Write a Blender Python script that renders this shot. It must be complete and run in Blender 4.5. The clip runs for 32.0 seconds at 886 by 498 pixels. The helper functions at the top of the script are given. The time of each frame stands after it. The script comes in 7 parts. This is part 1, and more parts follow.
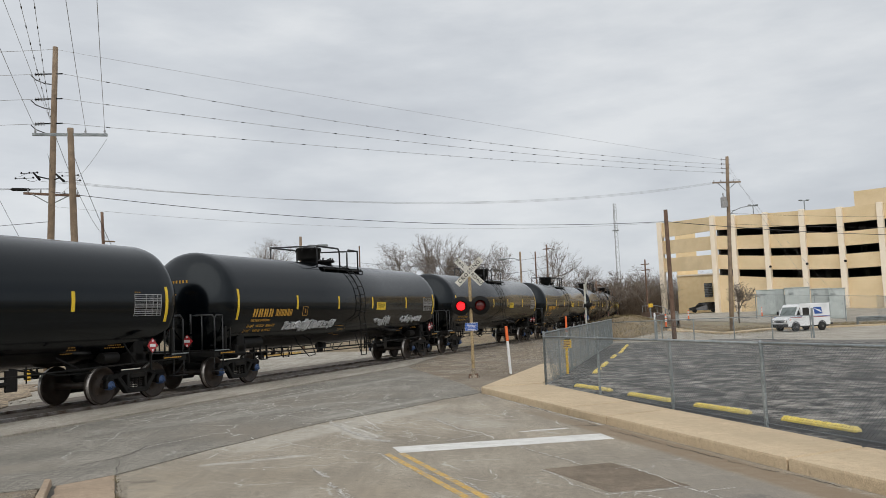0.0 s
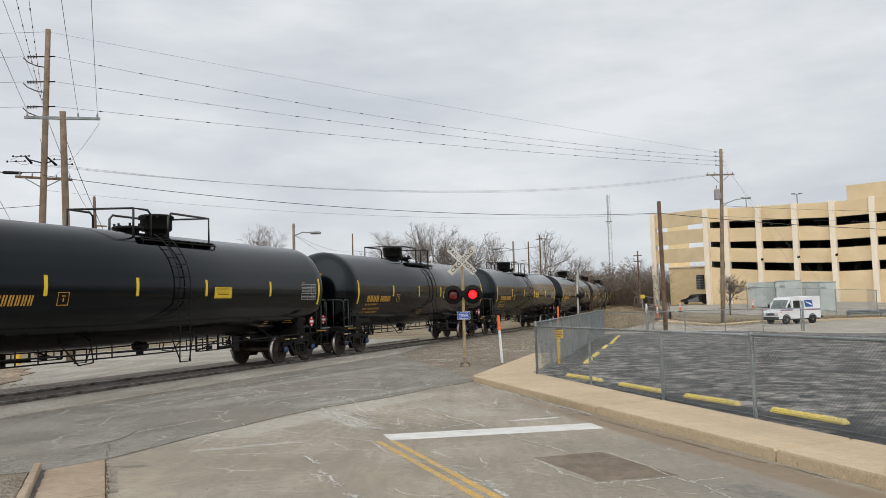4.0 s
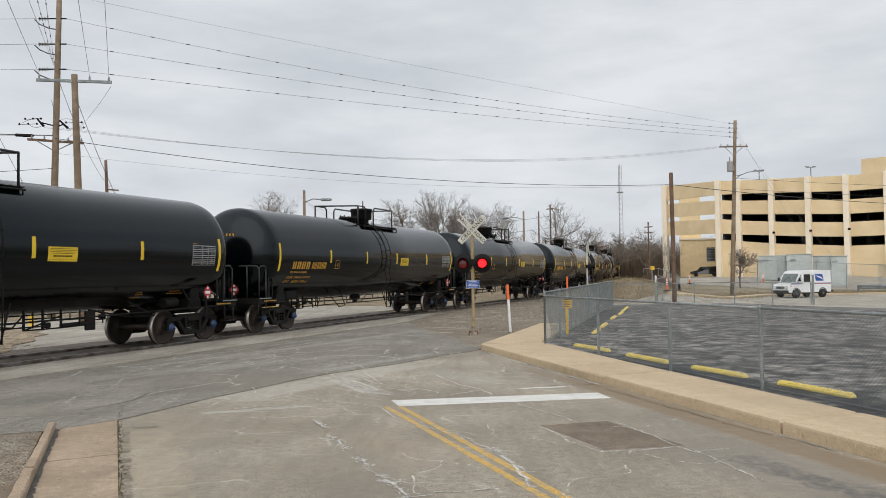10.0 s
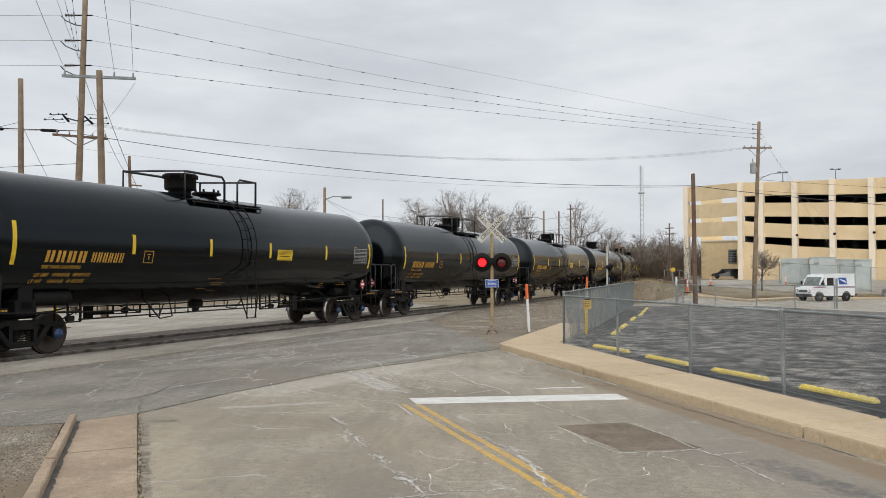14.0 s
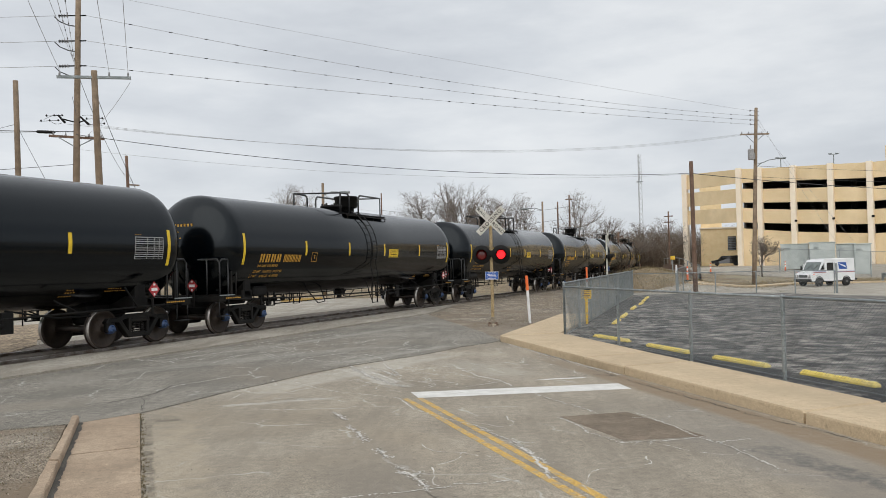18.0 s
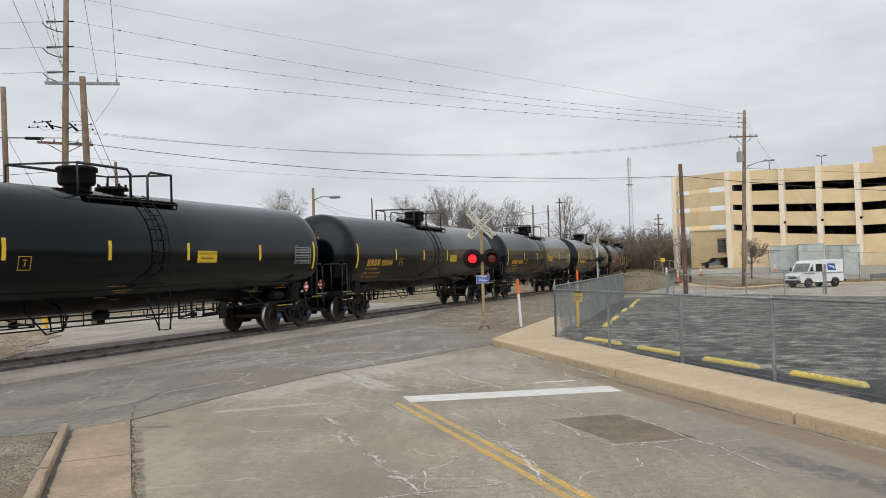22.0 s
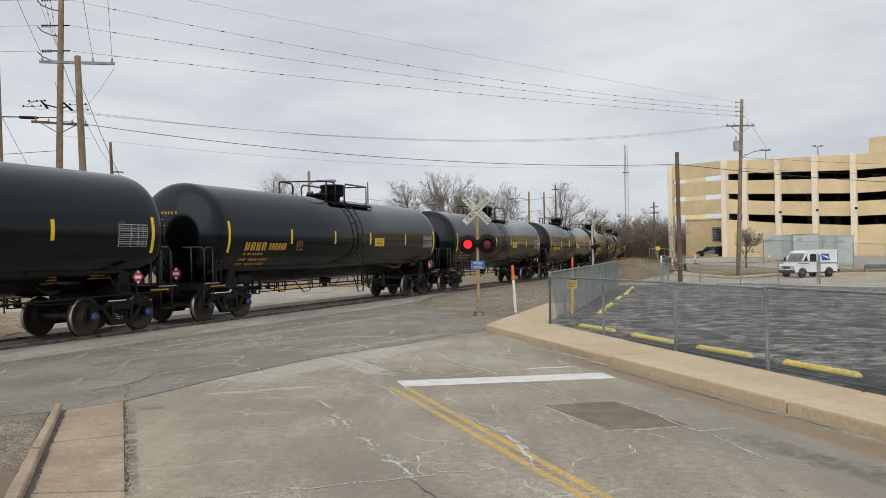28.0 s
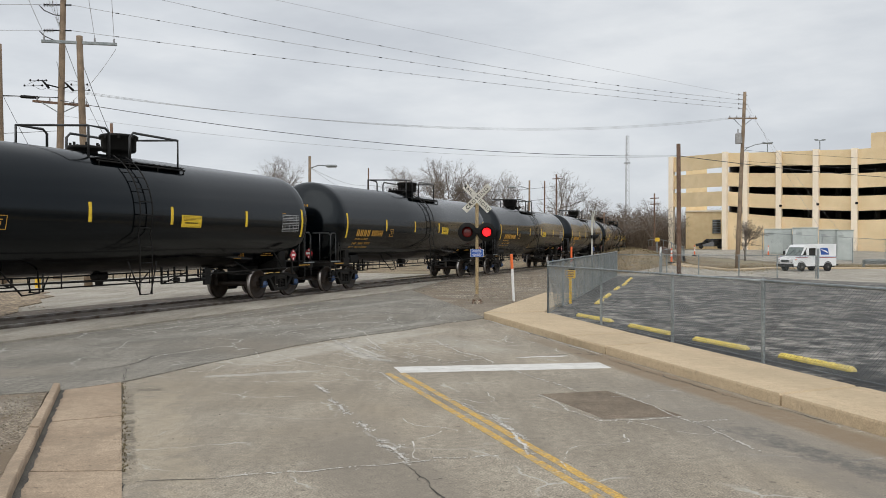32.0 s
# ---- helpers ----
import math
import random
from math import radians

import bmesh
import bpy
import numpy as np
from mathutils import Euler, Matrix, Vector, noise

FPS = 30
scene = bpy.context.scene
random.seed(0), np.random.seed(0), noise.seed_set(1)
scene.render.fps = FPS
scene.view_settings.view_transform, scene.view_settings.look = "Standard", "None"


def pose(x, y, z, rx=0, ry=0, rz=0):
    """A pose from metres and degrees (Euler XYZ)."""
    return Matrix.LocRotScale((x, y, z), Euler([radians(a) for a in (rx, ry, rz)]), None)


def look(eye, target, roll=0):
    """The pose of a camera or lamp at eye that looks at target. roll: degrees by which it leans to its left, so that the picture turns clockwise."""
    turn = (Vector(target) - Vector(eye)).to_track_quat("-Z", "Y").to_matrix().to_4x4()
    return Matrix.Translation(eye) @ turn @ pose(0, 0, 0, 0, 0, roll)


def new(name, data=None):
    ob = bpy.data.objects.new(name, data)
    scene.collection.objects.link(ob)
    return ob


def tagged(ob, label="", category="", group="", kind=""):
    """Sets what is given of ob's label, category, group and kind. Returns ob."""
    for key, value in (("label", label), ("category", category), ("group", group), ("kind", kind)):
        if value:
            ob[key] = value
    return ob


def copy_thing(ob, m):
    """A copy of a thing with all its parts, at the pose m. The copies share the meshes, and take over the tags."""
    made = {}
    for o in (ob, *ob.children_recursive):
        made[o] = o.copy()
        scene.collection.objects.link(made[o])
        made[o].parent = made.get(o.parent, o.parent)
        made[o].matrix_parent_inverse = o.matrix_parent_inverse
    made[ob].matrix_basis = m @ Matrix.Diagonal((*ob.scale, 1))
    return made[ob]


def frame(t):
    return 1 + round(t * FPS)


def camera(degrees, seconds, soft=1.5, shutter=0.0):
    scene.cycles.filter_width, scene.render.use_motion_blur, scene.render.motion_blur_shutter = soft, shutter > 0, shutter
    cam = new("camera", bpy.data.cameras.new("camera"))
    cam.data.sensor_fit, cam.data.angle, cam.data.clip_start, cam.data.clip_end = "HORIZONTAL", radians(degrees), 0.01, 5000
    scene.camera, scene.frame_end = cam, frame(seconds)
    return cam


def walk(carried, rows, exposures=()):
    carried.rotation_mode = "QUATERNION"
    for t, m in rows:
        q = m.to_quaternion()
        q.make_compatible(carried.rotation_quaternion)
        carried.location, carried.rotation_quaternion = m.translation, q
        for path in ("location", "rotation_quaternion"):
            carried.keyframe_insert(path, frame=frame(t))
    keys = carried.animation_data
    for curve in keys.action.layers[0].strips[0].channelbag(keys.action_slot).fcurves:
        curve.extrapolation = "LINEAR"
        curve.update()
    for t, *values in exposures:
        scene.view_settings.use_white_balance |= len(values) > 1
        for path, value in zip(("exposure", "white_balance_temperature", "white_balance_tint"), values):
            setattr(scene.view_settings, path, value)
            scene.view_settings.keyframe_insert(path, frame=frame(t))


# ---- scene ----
# ---------------------------------------------------------------- camera
cam = camera(57.4, 32.0, 0.8)
PATH = [
    (0.0, -0.040,-0.025,1.871, 0.01,4.83,-2.37),
    (0.5, -0.040,-0.018,1.869, -0.66,4.79,-2.23),
    (1.0, -0.045,-0.022,1.869, -0.94,4.74,-1.71),
    (1.5, -0.039,-0.027,1.872, -0.75,4.66,-1.51),
    (2.0, -0.043,-0.025,1.864, -0.61,4.52,-1.33),
    (2.5, -0.043,-0.015,1.866, -0.62,4.41,-1.20),
    (3.0, -0.044,-0.019,1.863, -0.56,4.19,-1.37),
    (3.5, -0.036,-0.017,1.865, -0.51,4.09,-1.65),
    (5.5, -0.044,-0.047,1.862, -0.37,3.92,-1.71),
    (6.0, -0.038,-0.041,1.864, -0.46,4.11,-1.70),
    (6.5, -0.041,-0.056,1.863, -0.60,4.15,-1.72),
    (7.0, -0.045,-0.040,1.859, -0.78,3.98,-1.59),
    (7.5, -0.048,-0.027,1.860, -0.77,4.18,-1.26),
    (8.0, -0.051,-0.015,1.860, 0.06,3.20,-1.06),
    (8.5, -0.046,-0.006,1.863, 0.96,1.98,-0.92),
    (9.0, -0.049,-0.048,1.862, 0.75,1.78,-0.94),
    (9.5, -0.041,-0.040,1.864, 0.45,1.83,-0.92),
    (10.0, -0.042,-0.035,1.861, 0.30,1.82,-0.84),
    (10.5, -0.051,-0.055,1.865, 0.37,1.76,-0.64),
    (11.0, -0.054,-0.043,1.860, 0.44,1.85,-0.72),
    (11.5, -0.046,-0.018,1.866, 0.56,1.88,-0.92),
    (12.0, -0.042,-0.027,1.864, 0.86,1.94,-0.80),
    (12.5, -0.008,-0.004,1.856, 1.59,1.69,-0.37),
    (13.0, 0.001,0.001,1.850, 2.40,1.50,0.20),
    (13.5, -0.025,-0.013,1.858, 2.21,1.83,-0.01),
    (14.0, -0.041,-0.013,1.853, 1.68,1.75,-0.12),
    (14.5, -0.041,-0.041,1.858, 1.82,1.35,-0.51),
    (15.0, -0.038,-0.017,1.856, 1.82,1.07,-0.66),
    (15.5, -0.038,-0.035,1.859, 1.34,1.10,-0.92),
    (17.5, -0.029,0.009,1.861, 1.47,1.36,-1.79),
    (18.0, -0.028,-0.011,1.862, 1.66,1.25,-1.35),
    (18.5, -0.028,-0.022,1.859, 2.06,0.94,-1.26),
    (19.0, -0.036,-0.013,1.861, 2.33,0.62,-1.27),
    (19.5, -0.033,-0.016,1.859, 2.36,0.56,-1.30),
    (20.0, -0.037,-0.009,1.859, 2.28,0.74,-1.29),
    (20.5, -0.026,0.010,1.860, 2.06,1.04,-1.59),
    (21.0, -0.021,-0.009,1.858, 1.74,1.25,-1.76),
    (21.5, -0.021,-0.026,1.863, 1.30,1.38,-1.62),
    (22.0, -0.022,-0.025,1.861, 1.01,1.52,-1.77),
    (22.5, -0.022,-0.037,1.865, 1.06,1.70,-1.74),
    (23.0, -0.016,-0.022,1.865, 0.72,2.02,-1.47),
    (23.5, -0.015,-0.029,1.865, 0.02,2.11,-1.11),
    (24.0, -0.025,-0.034,1.864, -0.29,2.13,-1.27),
    (24.5, -0.016,-0.044,1.859, -0.14,2.44,-0.82),
    (25.0, -0.028,-0.009,1.862, -0.38,2.74,0.02),
    (25.5, -0.025,-0.015,1.860, -0.37,2.93,0.06),
    (27.5, -0.024,-0.026,1.855, 0.88,0.96,-0.83),
    (28.0, -0.028,0.002,1.855, 0.70,0.48,-1.04),
    (28.5, -0.022,-0.001,1.854, 0.74,0.19,-0.82),
    (29.0, -0.024,-0.018,1.860, 0.78,0.01,-0.26),
    (29.5, -0.022,-0.023,1.860, 1.05,-0.22,-0.12),
    (30.0, -0.028,-0.015,1.864, 1.15,-0.41,-0.07),
    (30.5, -0.026,-0.008,1.863, 1.28,-0.56,-0.06),
    (31.0, -0.023,-0.026,1.862, 1.30,-0.54,-0.13),
    (31.5, -0.021,-0.012,1.860, 1.05,-0.56,-0.08),
    (32.0, -0.020,-0.029,1.859, 0.68,-0.42,0.01),
]


def eye_pose(x, y, z, yaw, pitch, roll):
    return Matrix.Translation((x, y, z)) @ pose(0, 0, 0, 0, 0, yaw) @ pose(0, 0, 0, 90 + pitch) @ pose(0, 0, 0, 0, 0, roll)


EXPOSURES = [(0.0, -0.08), (1.0, 0.0), (3.0, 0.03), (6.0, 0.0), (8.0, -0.01), (9.5, 0.0), (15.0, 0.03), (18.0, 0.03), (22.0, 0.0), (23.0, -0.04), (24.0, -0.06), (25.0, -0.09), (26.5, -0.07), (28.0, -0.04), (30.0, 0.0), (32.0, 0.0)]
walk(cam, [(t, eye_pose(*p)) for t, *p in PATH], EXPOSURES)

# ---------------------------------------------------------------- light
world = bpy.data.worlds.new("sky")
scene.world = world
world.use_nodes = True
wn, wl = world.node_tree.nodes, world.node_tree.links
wn.clear()
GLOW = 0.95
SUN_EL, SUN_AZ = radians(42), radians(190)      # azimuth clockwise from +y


def cloud_sky():
    out, bg = wn.new("ShaderNodeOutputWorld"), wn.new("ShaderNodeBackground")
    sky = wn.new("ShaderNodeTexSky")
    sky.sky_type, sky.sun_disc, sky.sun_elevation, sky.sun_rotation = "NISHITA", False, SUN_EL, SUN_AZ
    tc, mp = wn.new("ShaderNodeTexCoord"), wn.new("ShaderNodeMapping")
    mp.inputs["Scale"].default_value = (1.3, 1.3, 4.5)
    mp.inputs["Rotation"].default_value = (0.0, 0.22, 0.5)
    wl.new(tc.outputs["Generated"], mp.inputs["Vector"])
    big, small = wn.new("ShaderNodeTexNoise"), wn.new("ShaderNodeTexNoise")
    big.inputs["Scale"].default_value, big.inputs["Detail"].default_value = 1.6, 6.0
    small.inputs["Scale"].default_value, small.inputs["Detail"].default_value = 5.0, 8.0
    small.inputs["Roughness"].default_value = 0.55
    wl.new(mp.outputs["Vector"], big.inputs["Vector"])
    wl.new(mp.outputs["Vector"], small.inputs["Vector"])
    both = wn.new("ShaderNodeMath")
    both.operation = "MULTIPLY_ADD"
    both.inputs[1].default_value = 0.6
    wl.new(small.outputs["Fac"], both.inputs[0])
    wl.new(big.outputs["Fac"], both.inputs[2])
    ramp = wn.new("ShaderNodeValToRGB")
    e = ramp.color_ramp.elements
    e[0].position, e[0].color = 0.58, (0.590, 0.622, 0.668, 1)
    e[1].position, e[1].color = 1.02, (0.815, 0.84, 0.865, 1)
    mid = ramp.color_ramp.elements.new(0.78)
    mid.color = (0.685, 0.718, 0.758, 1)
    wl.new(both.outputs[0], ramp.inputs["Fac"])
    scale = wn.new("ShaderNodeMixRGB")
    scale.blend_type = "MULTIPLY"
    scale.inputs["Fac"].default_value, scale.inputs["Color2"].default_value = 1.0, (0.07, 0.07, 0.07, 1)
    wl.new(sky.outputs["Color"], scale.inputs["Color1"])
    mix = wn.new("ShaderNodeMixRGB")
    mix.inputs["Fac"].default_value = 0.94
    wl.new(scale.outputs["Color"], mix.inputs["Color1"])
    wl.new(ramp.outputs["Color"], mix.inputs["Color2"])
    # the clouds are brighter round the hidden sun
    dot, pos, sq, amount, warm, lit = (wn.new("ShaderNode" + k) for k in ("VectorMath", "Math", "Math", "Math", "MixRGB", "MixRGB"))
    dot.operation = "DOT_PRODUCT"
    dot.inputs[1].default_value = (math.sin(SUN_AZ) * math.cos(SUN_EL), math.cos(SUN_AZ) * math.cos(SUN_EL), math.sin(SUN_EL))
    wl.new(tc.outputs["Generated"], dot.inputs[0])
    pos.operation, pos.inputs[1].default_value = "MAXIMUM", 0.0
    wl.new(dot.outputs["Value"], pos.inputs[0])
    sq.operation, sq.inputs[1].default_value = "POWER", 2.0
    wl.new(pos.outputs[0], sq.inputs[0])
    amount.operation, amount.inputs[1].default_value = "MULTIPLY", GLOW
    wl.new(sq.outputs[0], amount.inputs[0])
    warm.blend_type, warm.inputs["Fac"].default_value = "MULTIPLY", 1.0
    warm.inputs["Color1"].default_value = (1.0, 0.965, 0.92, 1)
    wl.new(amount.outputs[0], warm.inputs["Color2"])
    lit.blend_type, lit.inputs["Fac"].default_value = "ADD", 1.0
    side, fade, slope = wn.new("ShaderNodeVectorMath"), wn.new("ShaderNodeMath"), wn.new("ShaderNodeMixRGB")
    side.operation, side.inputs[1].default_value = "DOT_PRODUCT", (-0.05, 0.0, 0.0)
    wl.new(tc.outputs["Generated"], side.inputs[0])
    fade.inputs[1].default_value = 1.0
    wl.new(side.outputs["Value"], fade.inputs[0])
    slope.blend_type, slope.inputs["Fac"].default_value = "MULTIPLY", 1.0
    wl.new(mix.outputs["Color"], slope.inputs["Color1"])
    wl.new(fade.outputs[0], slope.inputs["Color2"])
    wl.new(slope.outputs["Color"], lit.inputs["Color1"])
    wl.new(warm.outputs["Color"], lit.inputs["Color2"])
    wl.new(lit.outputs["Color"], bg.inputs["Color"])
    bg.inputs["Strength"].default_value = 1.0
    wl.new(bg.outputs["Background"], out.inputs["Surface"])


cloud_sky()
sun = new("sun", bpy.data.lights.new("sun", "SUN"))
sun.data.energy, sun.data.angle, sun.data.color = 0.5, radians(70), (1.0, 0.93, 0.82)
sun.matrix_world = look((60 * math.sin(SUN_AZ), 60 * math.cos(SUN_AZ), 55), (0, 0, 0))


# ---------------------------------------------------------------- materials
def mat(name, a, b, rough=0.85, metal=0.0, scale=3.0, fine=60.0, bump=0.15, c=None, cpos=(0.35, 0.65), vary=0.0, coat=0.0, spec=0.5, bumpd=0.01, grain=0.35, mott=0.0, cs=None, cpos3=(0.5, 0.68), crackle=None, grime=None, pits=0.0, bands=(), ragged=0.65):
    """Two colours blended by a coarse noise, broken up by a fine one, with fine relief."""
    m = bpy.data.materials.new(name)
    m.use_nodes = True
    n, l = m.node_tree.nodes, m.node_tree.links
    p = n["Principled BSDF"]
    tc = n.new("ShaderNodeTexCoord")
    big, sm = n.new("ShaderNodeTexNoise"), n.new("ShaderNodeTexNoise")
    big.inputs["Scale"].default_value, big.inputs["Detail"].default_value = scale, 6
    sm.inputs["Scale"].default_value, sm.inputs["Detail"].default_value = fine, 4
    for t in (big, sm):
        l.new(tc.outputs["Object"], t.inputs["Vector"])
    r = n.new("ShaderNodeValToRGB")
    r.color_ramp.elements[0].position, r.color_ramp.elements[0].color = cpos[0], (*a, 1)
    r.color_ramp.elements[1].position, r.color_ramp.elements[1].color = cpos[1], (*b, 1)
    l.new(big.outputs["Fac"], r.inputs["Fac"])
    mx = n.new("ShaderNodeMixRGB")
    mx.blend_type = "OVERLAY"
    mx.inputs["Fac"].default_value = grain
    wide = n.new("ShaderNodeValToRGB")
    wide.color_ramp.elements[0].position, wide.color_ramp.elements[1].position = 0.33, 0.67
    l.new(sm.outputs["Fac"], wide.inputs["Fac"])
    l.new(r.outputs["Color"], mx.inputs["Color1"])
    l.new(wide.outputs["Color"], mx.inputs["Color2"])
    col = mx.outputs["Color"]
    if mott:        # blotches of a hand's width
        md, rw, m2 = n.new("ShaderNodeTexNoise"), n.new("ShaderNodeValToRGB"), n.new("ShaderNodeMixRGB")
        md.inputs["Scale"].default_value, md.inputs["Detail"].default_value, md.inputs["Roughness"].default_value = 11.0, 6, 0.6
        rw.color_ramp.elements[0].position, rw.color_ramp.elements[1].position = 0.36, 0.64
        m2.blend_type, m2.inputs["Fac"].default_value = "OVERLAY", mott
        l.new(tc.outputs["Object"], md.inputs["Vector"])
        l.new(md.outputs["Fac"], rw.inputs["Fac"])
        l.new(col, m2.inputs["Color1"])
        l.new(rw.outputs["Color"], m2.inputs["Color2"])
        col = m2.outputs["Color"]
    if c:
        third, r3, m3 = n.new("ShaderNodeTexNoise"), n.new("ShaderNodeValToRGB"), n.new("ShaderNodeMixRGB")
        third.inputs["Scale"].default_value, third.inputs["Detail"].default_value = cs or scale * 0.37, 9
        third.inputs["Roughness"].default_value = ragged
        mp = n.new("ShaderNodeMapping")
        mp.inputs["Location"].default_value = (3.1, 7.7, 1.3)
        l.new(tc.outputs["Object"], mp.inputs["Vector"])
        l.new(mp.outputs["Vector"], third.inputs["Vector"])
        r3.color_ramp.elements[0].position, r3.color_ramp.elements[1].position = cpos3
        l.new(third.outputs["Fac"], r3.inputs["Fac"])
        l.new(r3.outputs["Color"], m3.inputs["Fac"])
        l.new(col, m3.inputs["Color1"])
        m3.inputs["Color2"].default_value = (*c, 1)
        col = m3.outputs["Color"]
    if pits:        # sparse dark pits and pale chips, a few centimetres wide
        for sc, lo, hi, tone in ((16.0, 0.635, 0.70, 0.30), (23.0, 0.64, 0.71, 1.55)):
            pn, pr, pm = n.new("ShaderNodeTexNoise"), n.new("ShaderNodeMapRange"), n.new("ShaderNodeMixRGB")
            pn.inputs["Scale"].default_value, pn.inputs["Detail"].default_value = sc, 3
            pr.inputs["From Min"].default_value, pr.inputs["From Max"].default_value, pr.inputs["To Max"].default_value = lo, hi, pits
            pm.blend_type, pm.inputs["Color2"].default_value = "MULTIPLY", (tone, tone * 0.98, tone * 0.95, 1)
            l.new(tc.outputs["Object"], pn.inputs["Vector"])
            l.new(pn.outputs["Fac"], pr.inputs["Value"])
            l.new(pr.outputs["Result"], pm.inputs["Fac"])
            l.new(col, pm.inputs["Color1"])
            col = pm.outputs["Color"]
    if grime:       # long stains along the lane: (colour, turn in degrees, amount)
        mp2, gn, gr, gm = n.new("ShaderNodeMapping"), n.new("ShaderNodeTexNoise"), n.new("ShaderNodeValToRGB"), n.new("ShaderNodeMixRGB")
        mp2.inputs["Rotation"].default_value, mp2.inputs["Scale"].default_value = (0, 0, radians(grime[1])), (2.2, 0.28, 1)
        gn.inputs["Scale"].default_value, gn.inputs["Detail"].default_value, gn.inputs["Roughness"].default_value = 1.0, 9, 0.7
        gr.color_ramp.elements[0].position, gr.color_ramp.elements[1].position = 0.46, 0.70
        gr.color_ramp.elements[1].color = (grime[2], grime[2], grime[2], 1)
        l.new(tc.outputs["Object"], mp2.inputs["Vector"])
        l.new(mp2.outputs["Vector"], gn.inputs["Vector"])
        l.new(gn.outputs["Fac"], gr.inputs["Fac"])
        l.new(gr.outputs["Color"], gm.inputs["Fac"])
        l.new(col, gm.inputs["Color1"])
        gm.inputs["Color2"].default_value = (*grime[0], 1)
        col = gm.outputs["Color"]
    if crackle:     # fine pale cracks in places: (cells a metre, width, colour, how much of the ground)
        wob, add, vo, th, mk, mr2, mu, cm = (n.new("ShaderNode" + k) for k in ("TexNoise", "MixRGB", "TexVoronoi", "MapRange", "TexNoise", "MapRange", "Math", "MixRGB"))
        wob.inputs["Scale"].default_value, wob.inputs["Detail"].default_value = 3.0, 6
        add.blend_type, add.inputs["Fac"].default_value = "ADD", 0.45
        l.new(tc.outputs["Object"], wob.inputs["Vector"])
        l.new(tc.outputs["Object"], add.inputs["Color1"])
        l.new(wob.outputs["Color"], add.inputs["Color2"])
        vo.feature, vo.voronoi_dimensions = "DISTANCE_TO_EDGE", "2D"
        vo.inputs["Scale"].default_value = crackle[0]
        l.new(add.outputs["Color"], vo.inputs["Vector"])
        th.inputs["From Min"].default_value, th.inputs["From Max"].default_value = crackle[1], crackle[1] * 0.4
        l.new(vo.outputs["Distance"], th.inputs["Value"])
        mk.inputs["Scale"].default_value, mk.inputs["Detail"].default_value = 0.9, 7
        l.new(tc.outputs["Object"], mk.inputs["Vector"])
        mr2.inputs["From Min"].default_value, mr2.inputs["From Max"].default_value = crackle[3], crackle[3] + 0.12
        l.new(mk.outputs["Fac"], mr2.inputs["Value"])
        mu.operation = "MULTIPLY"
        l.new(th.outputs["Result"], mu.inputs[0])
        l.new(mr2.outputs["Result"], mu.inputs[1])
        l.new(mu.outputs[0], cm.inputs["Fac"])
        l.new(col, cm.inputs["Color1"])
        cm.inputs["Color2"].default_value = (*crackle[2], 1)
        col = cm.outputs["Color"]
    for x0, y0, x1, y1, half, rag, tone, amount, patchy in bands:     # stains, worn streaks and other toned bands along a line on the ground
        a, b = Vector((x0, y0, 0)), Vector((x1, y1, 0))
        u, mid, reach = (b - a).normalized(), (a + b) / 2, (b - a).length / 2
        off, ac, al, sa, sl, mxx, nz, ad, mr, br, mb, mu, bm = (n.new("ShaderNode" + k) for k in ("VectorMath", "VectorMath", "VectorMath", "Math", "Math", "Math", "TexNoise", "Math", "MapRange", "TexNoise", "MapRange", "Math", "MixRGB"))
        off.operation, off.inputs[1].default_value = "SUBTRACT", mid
        l.new(tc.outputs["Object"], off.inputs[0])
        for node, way, div, size in ((ac, Vector((-u.y, u.x, 0)), sa, half), (al, u, sl, reach)):
            node.operation, node.inputs[1].default_value = "DOT_PRODUCT", way / size
            l.new(off.outputs["Vector"], node.inputs[0])
            div.operation = "ABSOLUTE"
            l.new(node.outputs["Value"], div.inputs[0])
        mxx.operation = "MAXIMUM"
        l.new(sa.outputs[0], mxx.inputs[0])
        l.new(sl.outputs[0], mxx.inputs[1])
        nz.inputs["Scale"].default_value, nz.inputs["Detail"].default_value, nz.inputs["Roughness"].default_value = 2.2, 8, 0.7
        br.inputs["Scale"].default_value, br.inputs["Detail"].default_value, br.inputs["Roughness"].default_value = 4.5, 10, 0.75
        for t in (nz, br):
            l.new(tc.outputs["Object"], t.inputs["Vector"])
        ad.operation, ad.inputs[1].default_value = "MULTIPLY_ADD", rag
        l.new(nz.outputs["Fac"], ad.inputs[0])
        l.new(mxx.outputs[0], ad.inputs[2])
        mr.inputs["From Min"].default_value, mr.inputs["From Max"].default_value, mr.inputs["To Max"].default_value = 1.0 + rag * 0.5, 0.55 + rag * 0.5, amount
        l.new(ad.outputs[0], mr.inputs["Value"])
        mb.inputs["From Min"].default_value, mb.inputs["From Max"].default_value, mb.inputs["To Min"].default_value = 0.42, 0.58, 1 - patchy
        l.new(br.outputs["Fac"], mb.inputs["Value"])
        mu.operation = "MULTIPLY"
        l.new(mr.outputs["Result"], mu.inputs[0])
        l.new(mb.outputs["Result"], mu.inputs[1])
        l.new(mu.outputs[0], bm.inputs["Fac"])
        l.new(col, bm.inputs["Color1"])
        bm.inputs["Color2"].default_value = (*tone, 1)
        col = bm.outputs["Color"]
